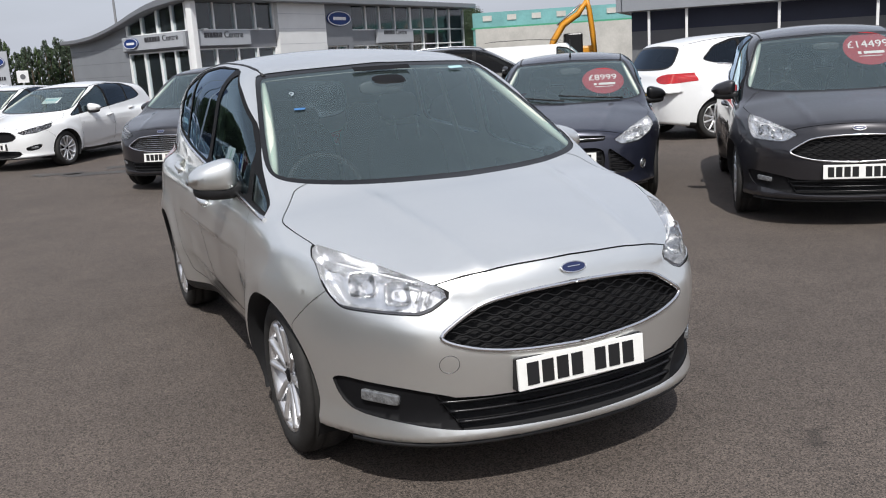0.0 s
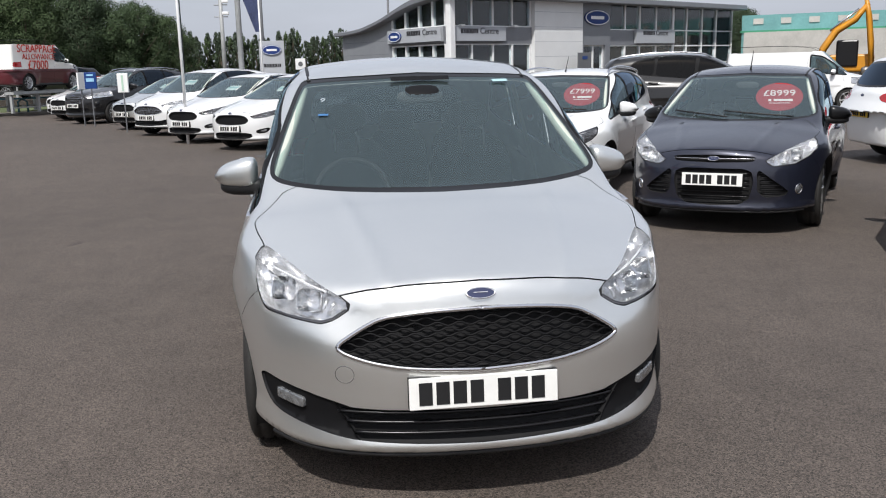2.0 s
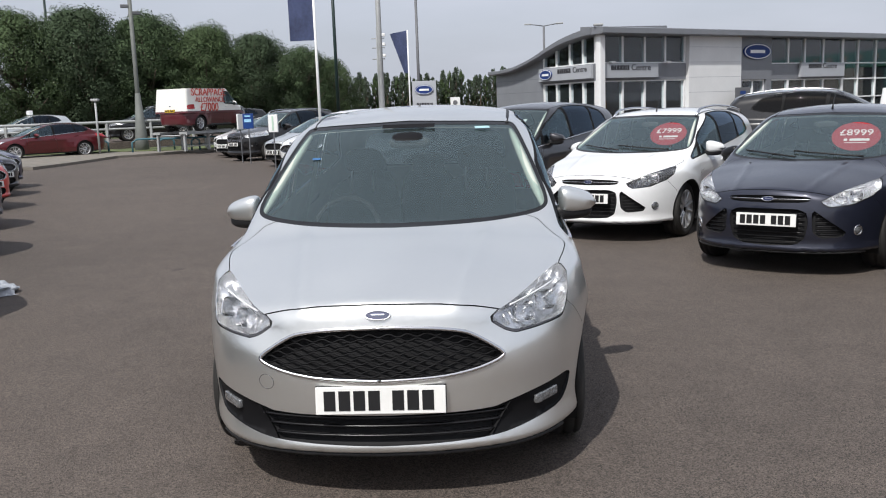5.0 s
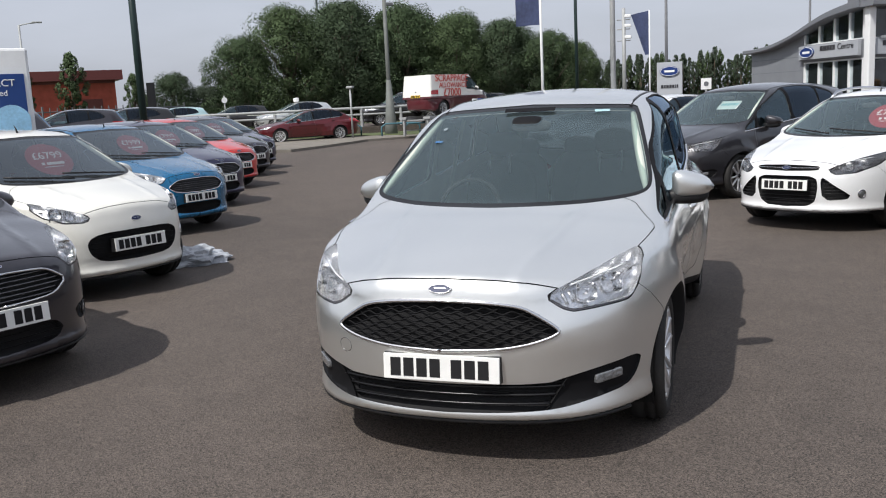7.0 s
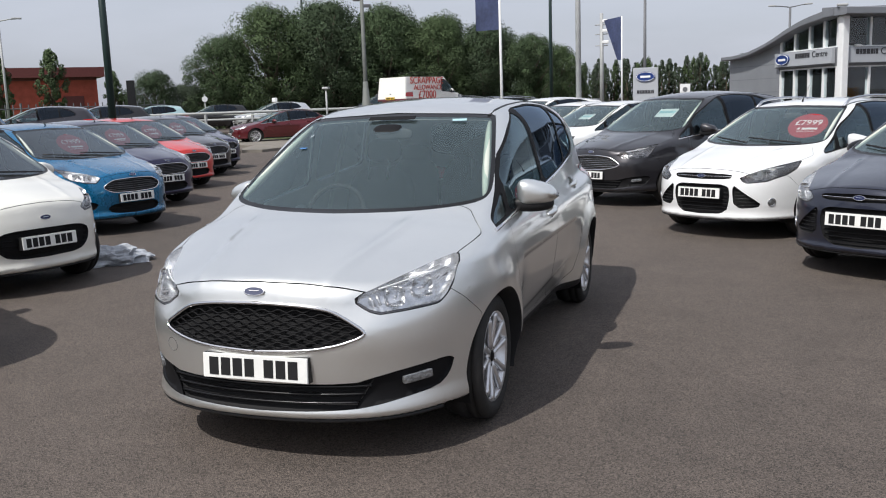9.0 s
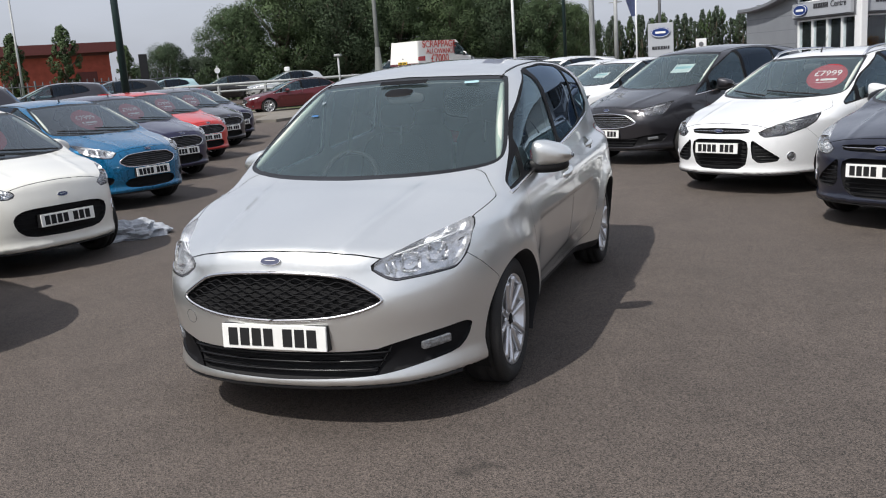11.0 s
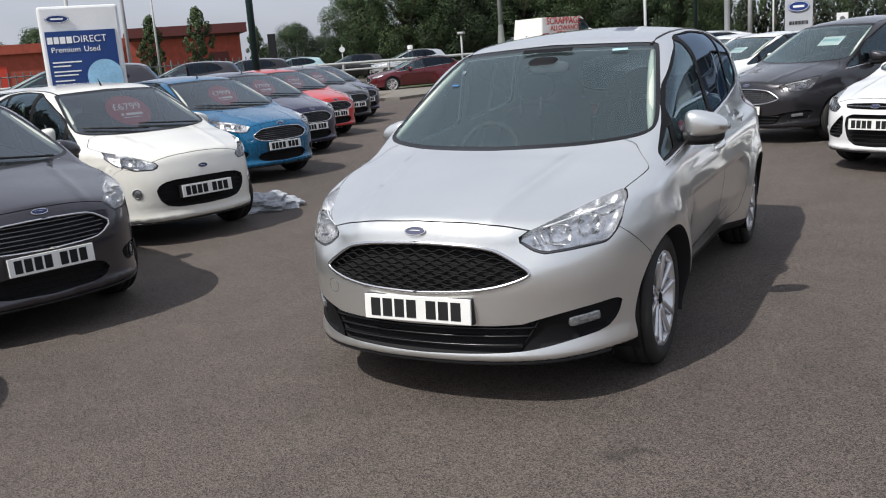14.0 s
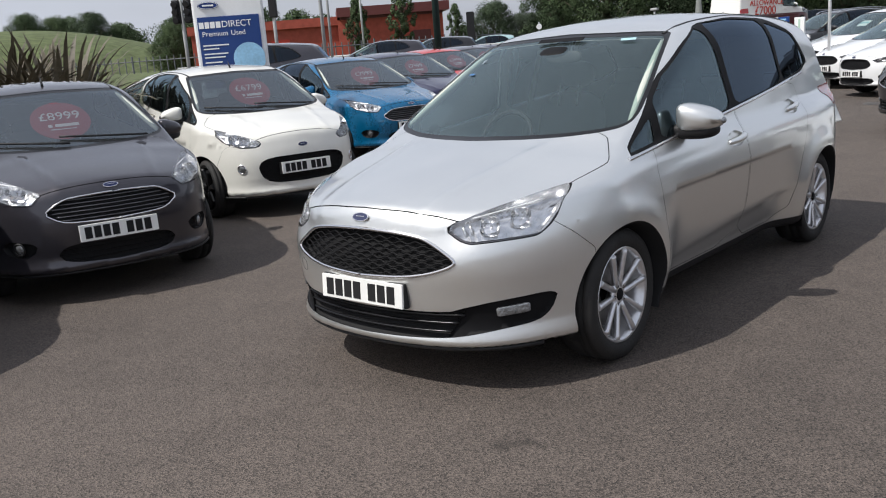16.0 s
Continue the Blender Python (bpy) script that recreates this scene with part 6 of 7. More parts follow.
solid("fence", palisade((-52, 24), (-33.5, 46), 1.5, 0.42), SLATE, pose(0, 0, 0.8), "grey steel palisade fence", "fence", kind="stuff")
rail = thing("guard_rail", pose(0, 0, 0), "galvanised steel guard rail along the road", "guard rail")
path = [(-44, 28, 0), (-30, 34.6, 0), (-20, 38.6, 0), (-12, 43.6, 0), (-6, 49, 0)]
part("beam", tube([(x, y, 1.42) for x, y, z in path], 0.08, 6), GALV, rail)
part("beam", tube([(x, y, 1.08) for x, y, z in path], 0.06, 6), GALV, rail)
for k in range(19):
    t = k / 18 * 4
    i = min(3, int(t))
    p = Vector(path[i]).lerp(Vector(path[i + 1]), t - i)
    part("post", box(p.x - 0.06, p.x + 0.06, p.y - 0.06, p.y + 0.06, 0, 1.45), GALV, rail)


def post(name, x, y, height, radius, material, label, category="lamp post", base=None, arms=(), facing=0.0):
    ob = thing(name, pose(x, y, 0, 0, 0, facing), label, category)
    part("column", tube([(0, 0, 0), (0, 0, height)], [radius, radius * 0.8], 10), material, ob)
    if base:
        part("base", tube([(0, 0, 0), (0, 0, base[1] * 0.2), (0, 0, base[1])], [base[0], base[0] * 0.85, radius * 1.1], 8), material, ob)
    for a in arms:
        part("arm", tube([(0, 0, height), (a * 0.6, 0, height + 0.12), (a, 0, height + 0.15)], 0.04, 6), material, ob)
        part("lantern", box(a - 0.28, a + 0.28, -0.1, 0.1, height + 0.12, height + 0.22, 0.03), GALV, ob)
    return ob


DULL_STEEL = mat("weathered steel", (0.15, 0.16, 0.15), 0.7, 0.2, vary=0.2, scale=3)
column = post("camera_post", -15.55, 37.2, 7.3, 0.11, DULL_STEEL, "weathered grey steel column with a flared base", "post", base=(0.36, 2.7))
for z, turn in ((6.2, 40), (6.5, 200), (7.1, 100)):
    part("camera_box", box(0.06, 0.42, -0.09, 0.09, z, z + 0.15, 0.03), SLATE if z < 7 else WHITE_METAL, column, "small security camera").matrix_basis = pose(0, 0, 0, 0, 0, turn)
post("lamp_post", -17.4, 20.85, 8.0, 0.13, GREEN_POST, "dark green lamp post")
post("lamp_post", -2.68, 23.3, 8.0, 0.085, GALV, "plain grey lamp post")
post("lamp_post", -35.6, 70.0, 12.4, 0.12, GREEN_POST, "slim dark green lamp post")
post("lamp_post", -6.1, 35.85, 9.0, 0.08, GREEN_POST, "slim dark green lamp post")
post("lamp_post", -3.7, 51.4, 8.0, 0.10, SLATE, "dark double-armed lamp post", arms=(-1.2, 1.2))
post("lamp_post", 4.87, 66.6, 7.4, 0.10, SLATE, "dark double-armed lamp post", arms=(-1.2, 1.2))
mast = post("camera_mast", -5.44, 46.1, 6.0, 0.12, GALV, "steel mast with security cameras", "mast")
for z in (5.5, 5.0, 4.4):
    part("camera_box", box(0.05, 0.4, -0.1, 0.1, z, z + 0.16, 0.03), WHITE_METAL, mast)
    part("bracket", tube([(-0.35, 0, z - 0.1), (0.35, 0, z - 0.1)], 0.03, 6), GALV, mast)


def flag(x, y, top, low, wide, taper, label):
    ob = thing("flag", pose(x, y, 0), label, "flag", "flags over the car rows")
    part("pole", tube([(0, 0, 0), (0, 0, top)], [0.035, 0.03], 8), WHITE_METAL, ob)
    bm, n, m = bmesh.new(), 8, 14
    grid = []
    for j in range(m + 1):
        v = j / m
        w = wide * (1 - taper * v)
        grid.append([bm.verts.new((-w * i / n, 0.07 * math.sin(2.5 * i / n * 3 + 2 * v) * i / n, top - (top - low) * v - 0.12 * (i / n) * (1 - v))) for i in range(n + 1)])
    for j in range(m):
        for i in range(n):
            bm.faces.new((grid[j][i], grid[j][i + 1], grid[j + 1][i + 1], grid[j + 1][i])).smooth = True
    part("cloth", bm, FLAG, ob, "navy cloth with a faded pale print")


flag(-3.44, 17.3, 5.2, 3.2, 0.62, 0.05, "navy banner flag on a white pole")
flag(-2.72, 33.4, 4.7, 3.0, 0.72, 0.75, "navy pennant flag on a white pole")

# ---- signs ----
sign = thing("sign", pose(-2.82, 43.4, 0), "grey and white sign with a blue oval logo", "sign")
part("board", box(-0.62, 0.62, -0.1, 0.1, 1.2, 2.95, 0.02), PALE_GREY, sign)
part("leg", box(-0.5, 0.5, -0.06, 0.06, 0, 1.2), PALE_GREY, sign)
logo(sign, pose(0, -0.1, 2.5), 0.95, 0.5)
word_bars(sign, (0.12, 0.08, 0.12, 0.11, 0.1, 0.05, 0.08), 0.16, 0.03, 0.02, INK, pose(0, -0.1, 1.75))
small = thing("sign", pose(-1.7, 56.5, 0), "small white sign on a post", "sign")
part("board", box(-0.32, 0.32, -0.05, 0.05, 1.5, 2.2, 0.01), WHITE_METAL, small)
part("leg", box(-0.06, 0.06, -0.04, 0.04, 0, 1.5), GALV, small)
part("sign_mark", oval(0.3, 0.3, 0.07), SLATE, small).matrix_basis = pose(0, 0, 1.85)

TOTEM = pose(-7.17, 4.76, 0, 0, 0, 52)
totem = thing("totem_sign", TOTEM, "white totem sign with a dark blue advertising panel", "sign")
part("body", box(-0.45, 0.47, -0.08, 0.10, 0, 2.42, 0.03), WHITE_METAL, totem)
part("panel", box(-0.40, 0.40, -0.092, -0.08, 1.2, 2.125), SIGN_BLUE, totem, "dark blue printed panel")
logo(totem, pose(-0.24, -0.04, 2.27), 0.27, 0.095)
part("sign_word", writing("DIRECT", 0.115, 0.002), PALE_INK, totem).matrix_basis = pose(0.10, -0.095, 2.02)
word_bars(totem, (0.06, 0.055, 0.06, 0.06), 0.08, 0.014, 0.004, PALE_INK, pose(-0.245, -0.093, 2.02))
part("sign_word", writing("Premium", 0.092, 0.002), PALE_INK, totem).matrix_basis = pose(-0.19, -0.095, 1.905)
part("sign_word", writing("Used", 0.092, 0.002), PALE_INK, totem).matrix_basis = pose(0.11, -0.095, 1.905)
for k, w in enumerate((0.33, 0.20, 0.31, 0.27, 0.22, 0.2, 0.3)):
    part("sign_line", bars([w], 0.016, 0, 0.004), PALE_INK, totem).matrix_basis = pose(-0.36 + w / 2, -0.093, 1.76 - 0.045 * k - 0.02 * (k // 2))
disc = bmesh.new()
ring = [(0.21 * math.cos(t), 0.21 * math.sin(t)) for t in np.linspace(0, 2 * math.pi, 40, False)]
disc.faces.new([disc.verts.new((min(x + 0.2, 0.40), -0.097, z)) for x, z in ring])
part("globe_print", disc, SIGN_PALE, totem, "pale blue globe print").matrix_basis = pose(0.02, 0, 1.56)

lights = thing("traffic_light", pose(-27.0, 17.35, 0, 0, 0, 40), "black traffic light heads on a grey pole", "traffic light")
part("pole", tube([(0, 0, 0), (0, 0, 4.6)], 0.07, 8), GALV, lights)
for x in (-0.32, 0.12):
    head = part("head", box(x, x + 0.3, -0.14, 0.14, 3.1, 3.98, 0.04), MATS["plastic"], lights)
    for k in range(3):
        part("hood", tube([(x + 0.15, -0.14, 3.26 + 0.28 * k), (x + 0.15, -0.36, 3.23 + 0.28 * k)], 0.11, 10), MATS["plastic"], head)
lights = thing("traffic_light", pose(-25.0, 20.1, 0, 0, 0, 40), "black traffic light head on a grey pole", "traffic light")
part("pole", tube([(0, 0, 0), (0, 0, 4.6)], 0.07, 8), GALV, lights)
part("head", box(-0.15, 0.15, -0.14, 0.14, 3.1, 3.98, 0.04), MATS["plastic"], lights)

# ---- flax, litter ----
def flax(x, y, height, seed):
    rng, bm = np.random.default_rng(seed), bmesh.new()
    for k in range(340):
        a, lean, L = rng.uniform(0, 2 * math.pi), rng.uniform(0.25, 0.95), height * rng.uniform(0.55, 1.0)
        w, pts = rng.uniform(0.028, 0.058), []
        for t in np.linspace(0, 1, 9):
            r = 0.12 + lean * L * (0.42 * t + 0.38 * t * t)
            z = L * (1.12 * t - (0.15 + 0.62 * lean) * t**2.3)
            pts.append((r * math.cos(a), r * math.sin(a), z, w * (1 - t) ** 0.5 + 0.003))
        left = [bm.verts.new((px - pw * math.sin(a), py + pw * math.cos(a), pz)) for px, py, pz, pw in pts]
        right = [bm.verts.new((px + pw * math.sin(a), py - pw * math.cos(a), pz)) for px, py, pz, pw in pts]
        for i in range(8):
            bm.faces.new((left[i], right[i], right[i + 1], left[i + 1]))
    return solid("flax_plant", bm, FLAX, pose(x, y, 0, 0, 0, 70 * seed), "spiky brown-green flax plant with strap leaves", "plant", "flax plants behind the row")


for k, (x, y, h) in enumerate(((-8.1, 2.75, 2.7), (-8.5, 2.15, 2.75), (-7.6, 2.45, 2.3), (-9.2, 2.7, 2.8), (-9.3, 1.7, 2.7), (-7.9, 1.9, 2.4))):
    flax(x, y, h, k + 1)
bm = bmesh.new()
bmesh.ops.create_icosphere(bm, subdivisions=4, radius=1)
for v in bm.verts:
    q = v.co.copy()
    n1 = noise.noise(q * 2.3) * 0.35 + abs(noise.noise(q * 5.1)) * 0.3 + noise.noise(q * 11) * 0.1
    v.co = Vector((q.x * 0.42, q.y * 0.26, max(0.0, q.z) * 0.17 + 0.004)) * (1 + n1)
    v.co.z = max(v.co.z, 0.004)
solid("plastic_sheet", bm, POLY_BAG, pose(-4.46, 4.42, 0, 0, 0, 30), "crumpled clear plastic sheet lying on the asphalt", "litter")
WET = asphalt("damp asphalt", (0.012, 0.011, 0.010), (0.11, 0.10, 0.092))
WET.node_tree.nodes["Principled BSDF"].inputs["Roughness"].default_value = 0.6
for k, (x, y, w, d) in enumerate(((-0.55, 13.0, 0.75, 0.28), (-1.35, 13.6, 0.4, 0.25), (-0.1, 13.7, 0.5, 0.22))):
    pts = []
    for t in np.linspace(0, 2 * math.pi, 40, False):
        r = 1 + 0.45 * noise.noise(Vector((math.cos(t) * 1.3 + 7 * k, math.sin(t) * 1.3, 0)))
        pts.append((w * r * math.cos(t), d * r * math.sin(t) + 0.1 * r * math.sin(3 * t)))
    solid("damp_patch", sheet(pts, 0.004), WET, pose(x, y, 0, 0, 0, -20), "damp dark patch on the asphalt", "stain", kind="structure")
# blue hoops and the ramp under the van
for k, (x, y) in enumerate(((-17.6, 36.0), (-14.4, 35.6), (-13.0, 34.9), (-11.9, 35.9))):
    p = [(-0.9, 0, 0), (-0.9, 0, 0.42), (-0.7, 0, 0.55), (0.7, 0, 0.55), (0.9, 0, 0.42), (0.9, 0, 0)]
    hoop = solid("hoop_barrier", tube(p, 0.04, 8), BLUE_RAIL, pose(x, y, 0.1, 0, 0, 25 + 5 * k), "low blue-green tubular hoop barrier", "barrier", "hoop barriers on the kerb")
ramp = thing("display_ramp", pose(-11.9, 35.4, 0.05, 0, 0, 159), "galvanised steel display ramp on legs", "ramp")
for x in (-0.7, 0.7):
    part("runway", box(x - 0.2, x + 0.2, -2.4, 2.4, 0.80, 0.90), GALV, ramp)
    for y in (-2.3, -0.8, 0.8, 2.3):
        part("leg", box(x - 0.05, x + 0.05, y - 0.05, y + 0.05, 0.1, 0.8), GALV, ramp)
    part("brace", tube([(x, -2.3, 0.3), (x, 2.3, 0.3)], 0.03, 6), GALV, ramp)
for y in (-2.3, 0, 2.3):
    part("cross_bar", tube([(-0.7, y, 0.75), (0.7, y, 0.75)], 0.035, 6), GALV, ramp)

# ---- the cars ----
HERO = place_car("car", CARRIER, pose(0, 0, 0), SILVER, "silver compact people carrier standing alone on the asphalt")
RIGHT, LEFT = "cars in the row before the showroom", "cars in the row along the road"
SLANT, LEAN = -34, 74


def on_screen(P, x, z, inside=0.03):
    """A pose flat on the inside of the windscreen, its face outwards."""
    (y0, z0), (y1, z1), bow = P["screen"]
    y = y0 + (z - z0) * (y1 - y0) / (z1 - z0) + bow * x * x + inside
    return pose(x, y, z, -math.degrees(math.atan2(y1 - y0, z1 - z0)), 0, math.degrees(math.atan(2 * bow * x)) * 0.8)


def price_disc(P, car, x, z, price):
    m = on_screen(P, x, z, 0.15)
    (y0, z0), (y1, z1), _ = P["screen"]
    turn = pose(0, 0, 0, -math.degrees(math.atan2(y1 - y0, z1 - z0)) + 15, 0, m.to_euler().z * 40)
    ob = solid("price_disc", oval(0.45, 0.43, 0.004), PRICE_RED, car.matrix_basis @ Matrix.Translation(m.translation) @ turn, "round red price card behind the windscreen", "price card", "red price cards")
    part("price", writing(price, 0.125, 0.001), PALE_INK, ob).matrix_basis = pose(0, -0.006, 0.05)
    part("maker_mark", bars([0.03, -0.01, 0.18], 0.032, 0.006, 0.001), PALE_INK, ob, "plain pale bar").matrix_basis = pose(0, -0.005, -0.055)
    part("small_print", bars([0.2], 0.008, 0, 0.001), PALE_INK, ob).matrix_basis = pose(0, -0.005, -0.10)


PALE_CARD = mat("pale price card", (0.50, 0.53, 0.52), 0.6, vary=0.06)


def price_card(P, car, x, z):
    ob = solid("price_card", box(-0.16, 0.16, -0.004, 0, -0.12, 0.12), PALE_CARD, car.matrix_basis @ on_screen(P, x, z), "white price card behind the windscreen", "price card", "white price cards")
    part("card_mark", bars([0.04, 0.035, 0.035, 0.02, 0.04, 0.035], 0.06, 0.012, 0.002), mat("teal print", (0.16, 0.34, 0.36), 0.5), ob, "plain teal bars").matrix_basis = pose(0, -0.005, 0.02)


def parked(P, x, y, turn, col, label, group, disc=None, card=None, swap=None, z=0.0):
    car = place_car("car", P, pose(x, y, z, 0, 0, turn), col, label, "car", group, swap)
    if disc:
        price_disc(P, car, *disc)
    if card:
        price_card(P, car, *card)
    return car


parked(HATCH, 2.90, 4.60, SLANT, NAVY, "blue-black hatchback with a red price disc in its windscreen", RIGHT, (0.36, 1.16, "£8999"), swap=dict(mirror_body=MATS["gloss_black"]))
parked(HATCH_ESTATE, 1.56, 6.80, -31, WHITE, "white estate car with roof rails and a red price disc", RIGHT, (0.36, 1.16, "£7999"), swap=dict(lamp_bowl=MATS["dark_bowl"]))
parked(CARRIER_PLAIN, 4.15, 2.40, -39, CHARCOAL, "dark grey people carrier with a red price disc", RIGHT, (0.36, 1.36, "£14499"))
parked(CARRIER_TALL, -0.13, 9.70, SLANT, CHARCOAL, "dark grey people carrier with bright grille bars", RIGHT, None, (0.25, 1.3), dict(lamp_bowl=MATS["dark_bowl"]))
parked(CARRIER_PLAIN, 11.7, 8.9, 83, WHITE, "white people carrier seen from behind", RIGHT)
parked(OFF_ROADER, 9.7, 15.1, 70, BLACK, "black estate car with bright roof rails", RIGHT, swap=dict(glass=MATS["deep_tint"], side_glass=MATS["deep_tint"], tint=MATS["deep_tint"]))
ROW = "cars in the far row"
for (x, y), P, col, lab, card in (((-2.3, 15.0), HATCH_NEW, WHITE, "white hatchback with a black grille", True), ((-3.55, 17.2), HATCH_NEW, WHITE, "white hatchback with a black grille", True),
                                  ((-4.8, 20.0), CARRIER_TALL, WHITE, "white people carrier with bright grille bars", True), ((-5.95, 22.8), HATCH_NEW, SILVER, "silver hatchback", True),
                                  ((-8.2, 26.6), OFF_ROADER, BLACK, "black off-road car with bright grille bars", False), ((-9.4, 29.2), HATCH_NEW, WHITE, "white hatchback", False), ((-10.0, 30.9), HATCH_NEW, WHITE, "white hatchback", False)):
    parked(P, x, y, -38, col, lab + " parked in the far row", ROW, None, (0.2, 1.16 if P is HATCH_NEW else 1.28) if card else None, dict(lamp_bowl=MATS["dark_bowl"]) if P is HATCH_NEW else None)
parked(SMALL_HATCH, -2.12, -1.92, LEAN, GREY, "dark grey small hatchback at the near end of the row", LEFT)
parked(SMALL_HATCH, -2.71, 0.34, LEAN, GREY, "dark grey small hatchback with a red price disc", LEFT, (0.0, 1.17, "£8999"), swap=dict(glass=MATS["dim_glass"]))
parked(CITY_CAR, -3.88, 3.03, LEAN, CREAM, "white three-door city car with black wheels and a red price disc", LEFT, (0.02, 1.2, "£6799"), swap=dict(glass=MATS["dim_glass"], tint=MATS["side_glass"], alloy=MATS["gloss_black"]))
for (x, y), col, lab in (((-5.67, 6.6), BLUE, "bright blue small hatchback"), ((-7.05, 9.3), PLUM, "deep indigo small hatchback"), ((-8.57, 12.3), RED, "red small hatchback"),
                         ((-9.95, 15.2), GREY, "dark grey small hatchback"), ((-11.0, 17.35), PLUM, "dark blue small hatchback")):
    parked(SMALL_HATCH, x, y, LEAN, col, lab + " with a red price disc", LEFT, (0.05, 1.17, "£7999"), swap=dict(glass=MATS["dim_glass"]))
FAR = "cars parked beyond the yard"
parked(SALOON, -20.3, 32.4, -45, RUBY, "dark red saloon parked side-on by the kerb", FAR, z=0.02)
parked(HATCH_NEW, -24.0, 21.4, -52, GREY, "grey hatchback on the raised road", FAR, z=0.45)
parked(HATCH_NEW, -24.6, 25.4, -52, BLACK, "black hatchback on the raised road", FAR, z=0.45)
parked(SMALL_HATCH, -29.7, 36.0, -52, AQUA, "pale aqua small hatchback on the raised road", FAR, z=0.45)
taxi = parked(HATCH_NEW, -24.4, 39.4, -50, SILVER, "silver taxi on the road", FAR, z=0.45)
solid("taxi_sign", box(-0.3, 0.3, -0.1, 0.1, 0, 0.22, 0.04), WHITE_METAL, taxi.matrix_basis @ pose(0, 2.3, 1.465), "white taxi sign on a car roof", "taxi sign")
parked(HATCH_NEW, -29.4, 41.2, -60, BLACK, "black car on the road", FAR, z=0.45)
parked(OFF_ROADER, -18.6, 40.6, -60, BLACK, "black off-road car on the road", FAR, z=0.45)
parked(HATCH_NEW, -15.2, 42.6, -60, BLACK, "dark car on the road", FAR, z=0.45)
parked(HATCH_NEW, -15.0, 8.0, -44, GREY, "dark grey hatchback behind the sign", FAR, z=0.40)
parked(SMALL_HATCH, -11.6, 4.2, -50, WHITE, "white small hatchback behind the flax", FAR, z=0.0)

# ---- vans ----
TWO_TONE = paint("white and maroon van paint", (0.78, 0.77, 0.72), 0.0, 0.4, 0.04)
tn, tl = TWO_TONE.node_tree.nodes, TWO_TONE.node_tree.links
t_at, t_sep, t_cut, t_mix = tn.new("ShaderNodeTexCoord"), tn.new("ShaderNodeSeparateXYZ"), tn.new("ShaderNodeMath"), tn.new("ShaderNodeMix")
t_cut.operation, t_cut.inputs[1].default_value, t_mix.data_type = "GREATER_THAN", 0.84, "RGBA"
t_mix.inputs["A"].default_value, t_mix.inputs["B"].default_value = (0.09, 0.010, 0.016, 1), (0.78, 0.77, 0.72, 1)
tl.new(t_at.outputs["Object"], t_sep.inputs[0]), tl.new(t_sep.outputs[2], t_cut.inputs[0]), tl.new(t_cut.outputs[0], t_mix.inputs["Factor"])
tl.new(t_mix.outputs["Result"], tn["Principled BSDF"].inputs["Base Color"])
van = place_car("van", VAN, pose(-11.12, 37.55, 0.95, 0, 0, 159), TWO_TONE, "white and maroon van with red lettering on a display ramp", "van", swap=dict(tint=TWO_TONE))
for text, size, y, z in (("SCRAPPAGE", 0.42, 3.25, 1.60), ("ALLOWANCE", 0.31, 3.2, 1.30), ("£7000", 0.48, 3.3, 0.98)):
    ob = part("lettering", writing(text, size, 0.006), RED_INK, van, "red painted lettering")
    ob.matrix_basis = pose(-0.905 + 0.06 * (z - 1), y - 0.25, z, 0, 0, -90)
place_car("van", VAN, pose(16.4, 22.85, -0.08, 0, 0, 66), WHITE, "plain white panel van", "van")

# ---- marks on the windscreen of the silver car ----
def screen_mark(name, data, material, x, z, label):
    ob = part(name, data, material, HERO, label)
    ob.matrix_basis = on_screen(CARRIER, x, z, -0.004)


FAINT = mat("faint pale ink", (0.30, 0.36, 0.40), 0.6)
screen_mark("chalk_mark", writing("9", 0.055, 0.0005), FAINT, -0.50, 1.40, "white number marked on the glass")
screen_mark("blue_mark", bars([0.05], 0.016, 0, 0.001), mat("faded blue ink", (0.05, 0.16, 0.36), 0.5), -0.50, 1.335, "blue mark on the glass")
screen_mark("sensor_band", bars([0.30], 0.04, 0, 0.002), MATS["grille_black"], 0.0, 1.495, "black printed band at the top of the windscreen")
screen_mark("sensor_cover", blob(-0.09, 0.09, 0.0, 0.03, -0.05, 0.05, 3, 8, 14), MATS["grille_black"], 0.0, 1.445, "black sensor cover behind the glass")
screen_mark("sticker", bars([0.085], 0.024, 0, 0.001), mat("pale teal sticker", (0.36, 0.55, 0.58), 0.5), 0.42, 1.475, "small pale sticker")

# ---- small things ----
def board_sign(name, at, w, z0, z1, material, label, lines=(), ink=None, legs=0.5):
    ob = thing(name, at, label, "sign")
    part("board", box(-w / 2, w / 2, -0.03, 0.03, z0, z1, 0.01), material, ob)
    for x in (-w * 0.4, w * 0.4) if w > 0.5 else (0,):
        part("leg", box(x - 0.014, x + 0.014, -0.014, 0.014, 0, z0), SLATE, ob)
    for k, (width, height, z) in enumerate(lines):
        part("sign_line", bars([width], height, 0, 0.01), ink or PALE_INK, ob).matrix_basis = pose(0, -0.032, z)


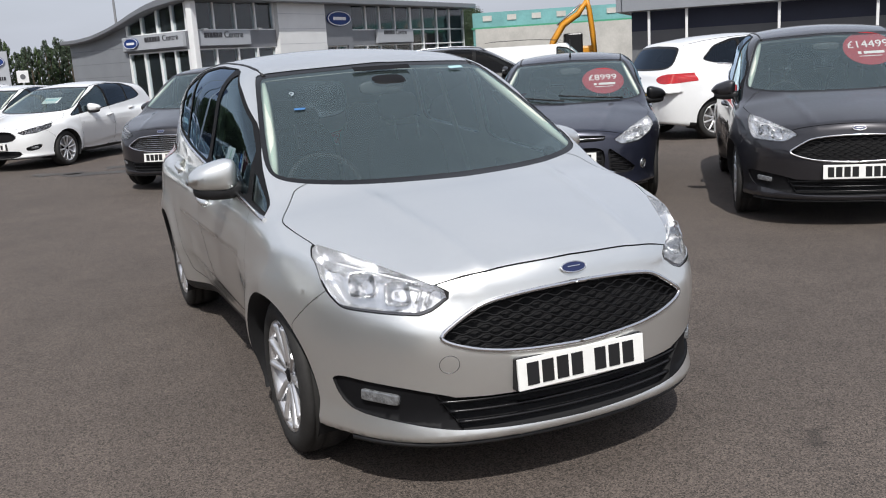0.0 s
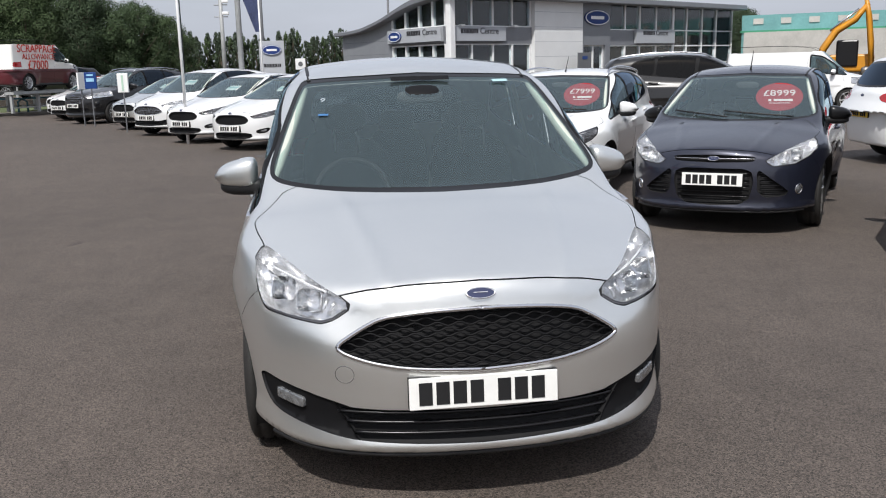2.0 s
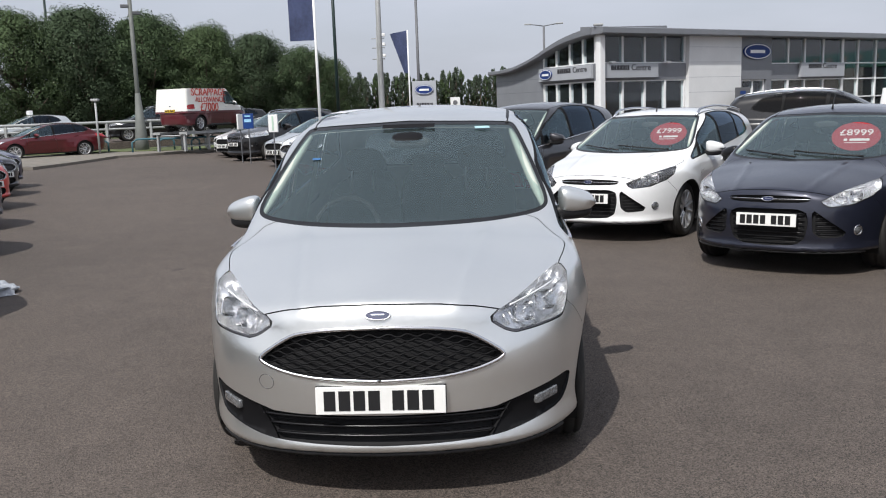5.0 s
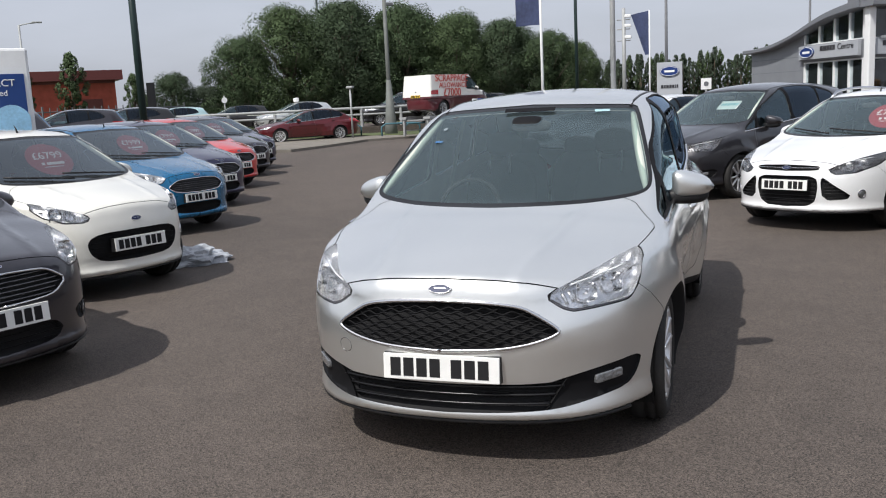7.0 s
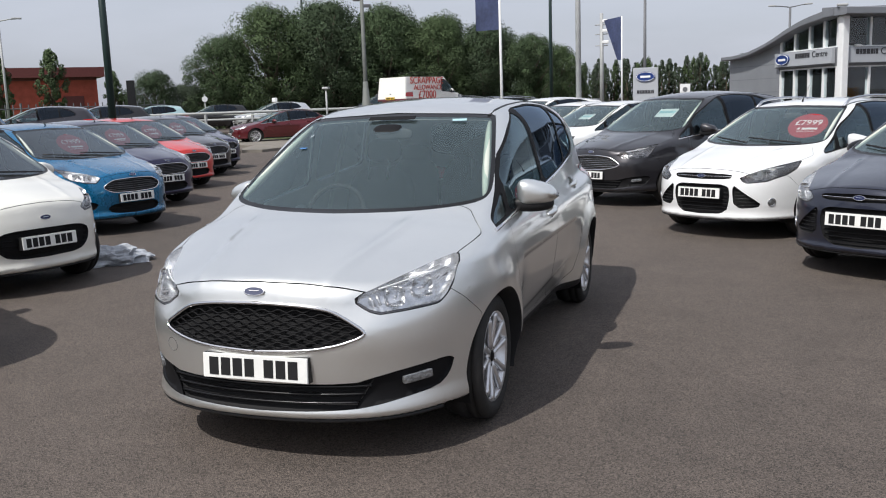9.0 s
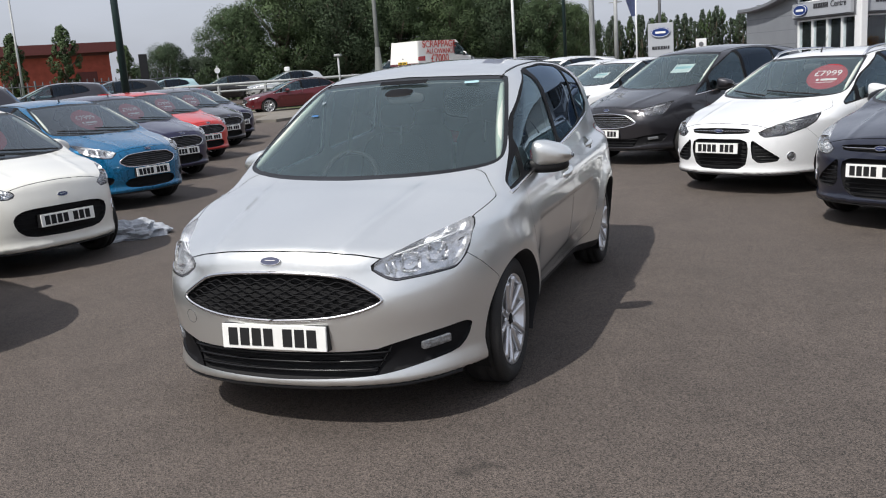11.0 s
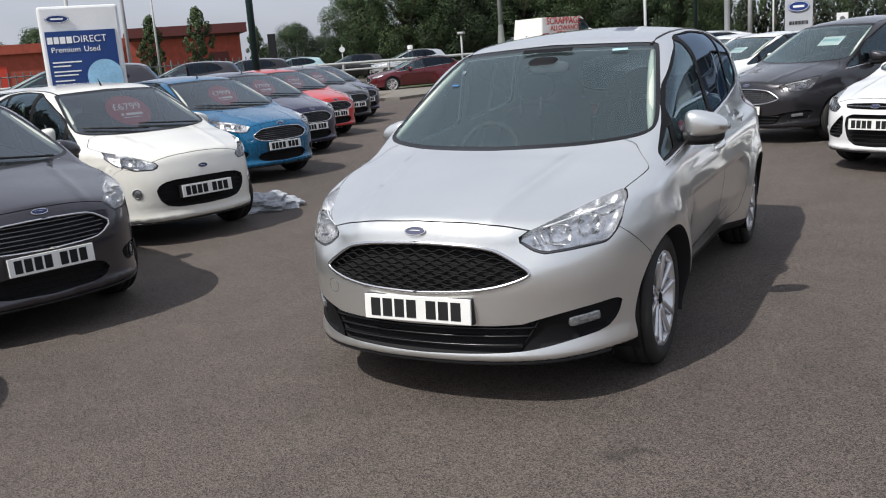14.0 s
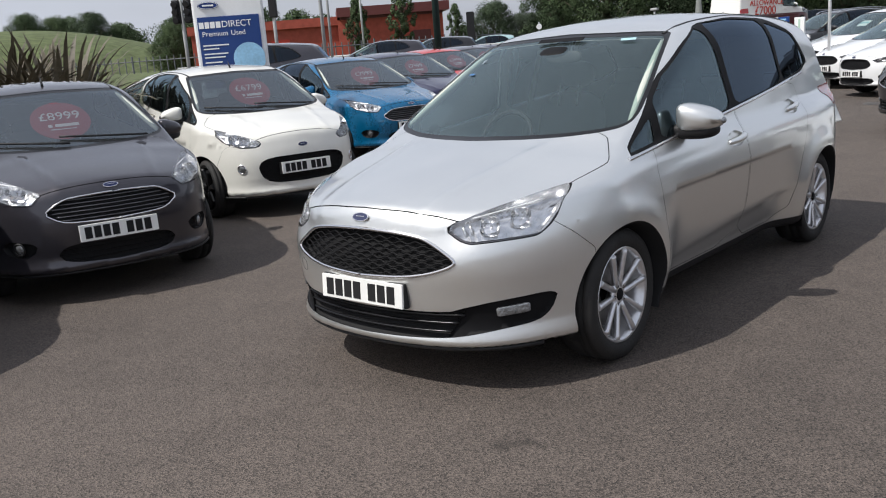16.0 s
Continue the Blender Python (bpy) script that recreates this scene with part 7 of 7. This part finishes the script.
PALE_GREEN = mat("pale green board", (0.45, 0.62, 0.50), 0.5, vary=0.15, scale=4)
board_sign("sale_board", pose(-7.24, 25.1, 0, 0, 0, -12), 0.36, 1.12, 1.6, SIGN_BLUE, "small blue sale board with a pale print", ((0.24, 0.10, 1.38), (0.2, 0.05, 1.52)), SIGN_PALE)
board_sign("sale_board", pose(-5.67, 21.95, 0, 0, 0, -12), 0.29, 1.05, 1.55, CARD, "small white sale board on a stand", ((0.05, 0.4, 1.3),), PALE_GREEN)
board_sign("sale_board", pose(-7.7, 25.8, 0, 0, 0, 60), 0.26, 1.1, 1.6, CARD, "small white sale board on a stand")
board_sign("door_totem", pose(15.4, 50.4, 0, 0, 0, 36), 1.3, 0.05, 2.1, SLATE, "slim grey and blue totem by the showroom door", ((0.5, 0.2, 1.8),), SIGN_BLUE)
post("lamp_post", -22.5, 20.3, 7.5, 0.07, GALV, "slim grey lamp post by the road")
post("lamp_post", -30.4, 27.9, 8.0, 0.07, GALV, "slim grey lamp post by the road")
post("lamp_post", -40.0, 39.6, 7.2, 0.08, GALV, "grey street lamp with one arm", arms=(1.0,), facing=40)
board_sign("road_sign", pose(-34.6, 44.2, 0, 0, 0, 40), 0.5, 1.3, 3.6, MATS["plastic"], "dark road sign board seen from its back")
path_light = thing("path_light", pose(-16.35, 34.45, 0.1), "slim pale lamp post with a small flat head", "lamp post")
part("column", tube([(0, 0, 0), (0, 0, 2.25)], 0.045, 10), GALV, path_light)
part("lantern", box(-0.16, 0.16, -0.11, 0.11, 2.25, 2.36, 0.03), GALV, path_light)
round_sign = thing("road_sign", pose(-31.0, 46.8, 0, 0, 0, 35), "round road sign on a grey post", "sign")
part("post", tube([(0, 0, 0), (0, 0, 2.6)], 0.04, 8), GALV, round_sign)
part("face", oval(0.36, 0.36, 0.03), WHITE_METAL, round_sign).matrix_basis = pose(0, -0.05, 2.3)
# the towing-eye cover in the bumper of the silver car
field, cover = car_field(CARRIER), []
for a in np.linspace(0, 2 * math.pi, 28, False):
    x, z, ys = -0.474 + 0.032 * math.cos(a), 0.518 + 0.032 * math.sin(a), np.linspace(-0.05, 0.3, 1400)
    cover.append((x, float(ys[np.argmax(field(x + 0 * ys, ys, z + 0 * ys) < 0)]), z))
part("tow_cover_joint", tube(cover, 0.0013, 5, True), MATS["smoke"], HERO, "fine round joint of a cover")
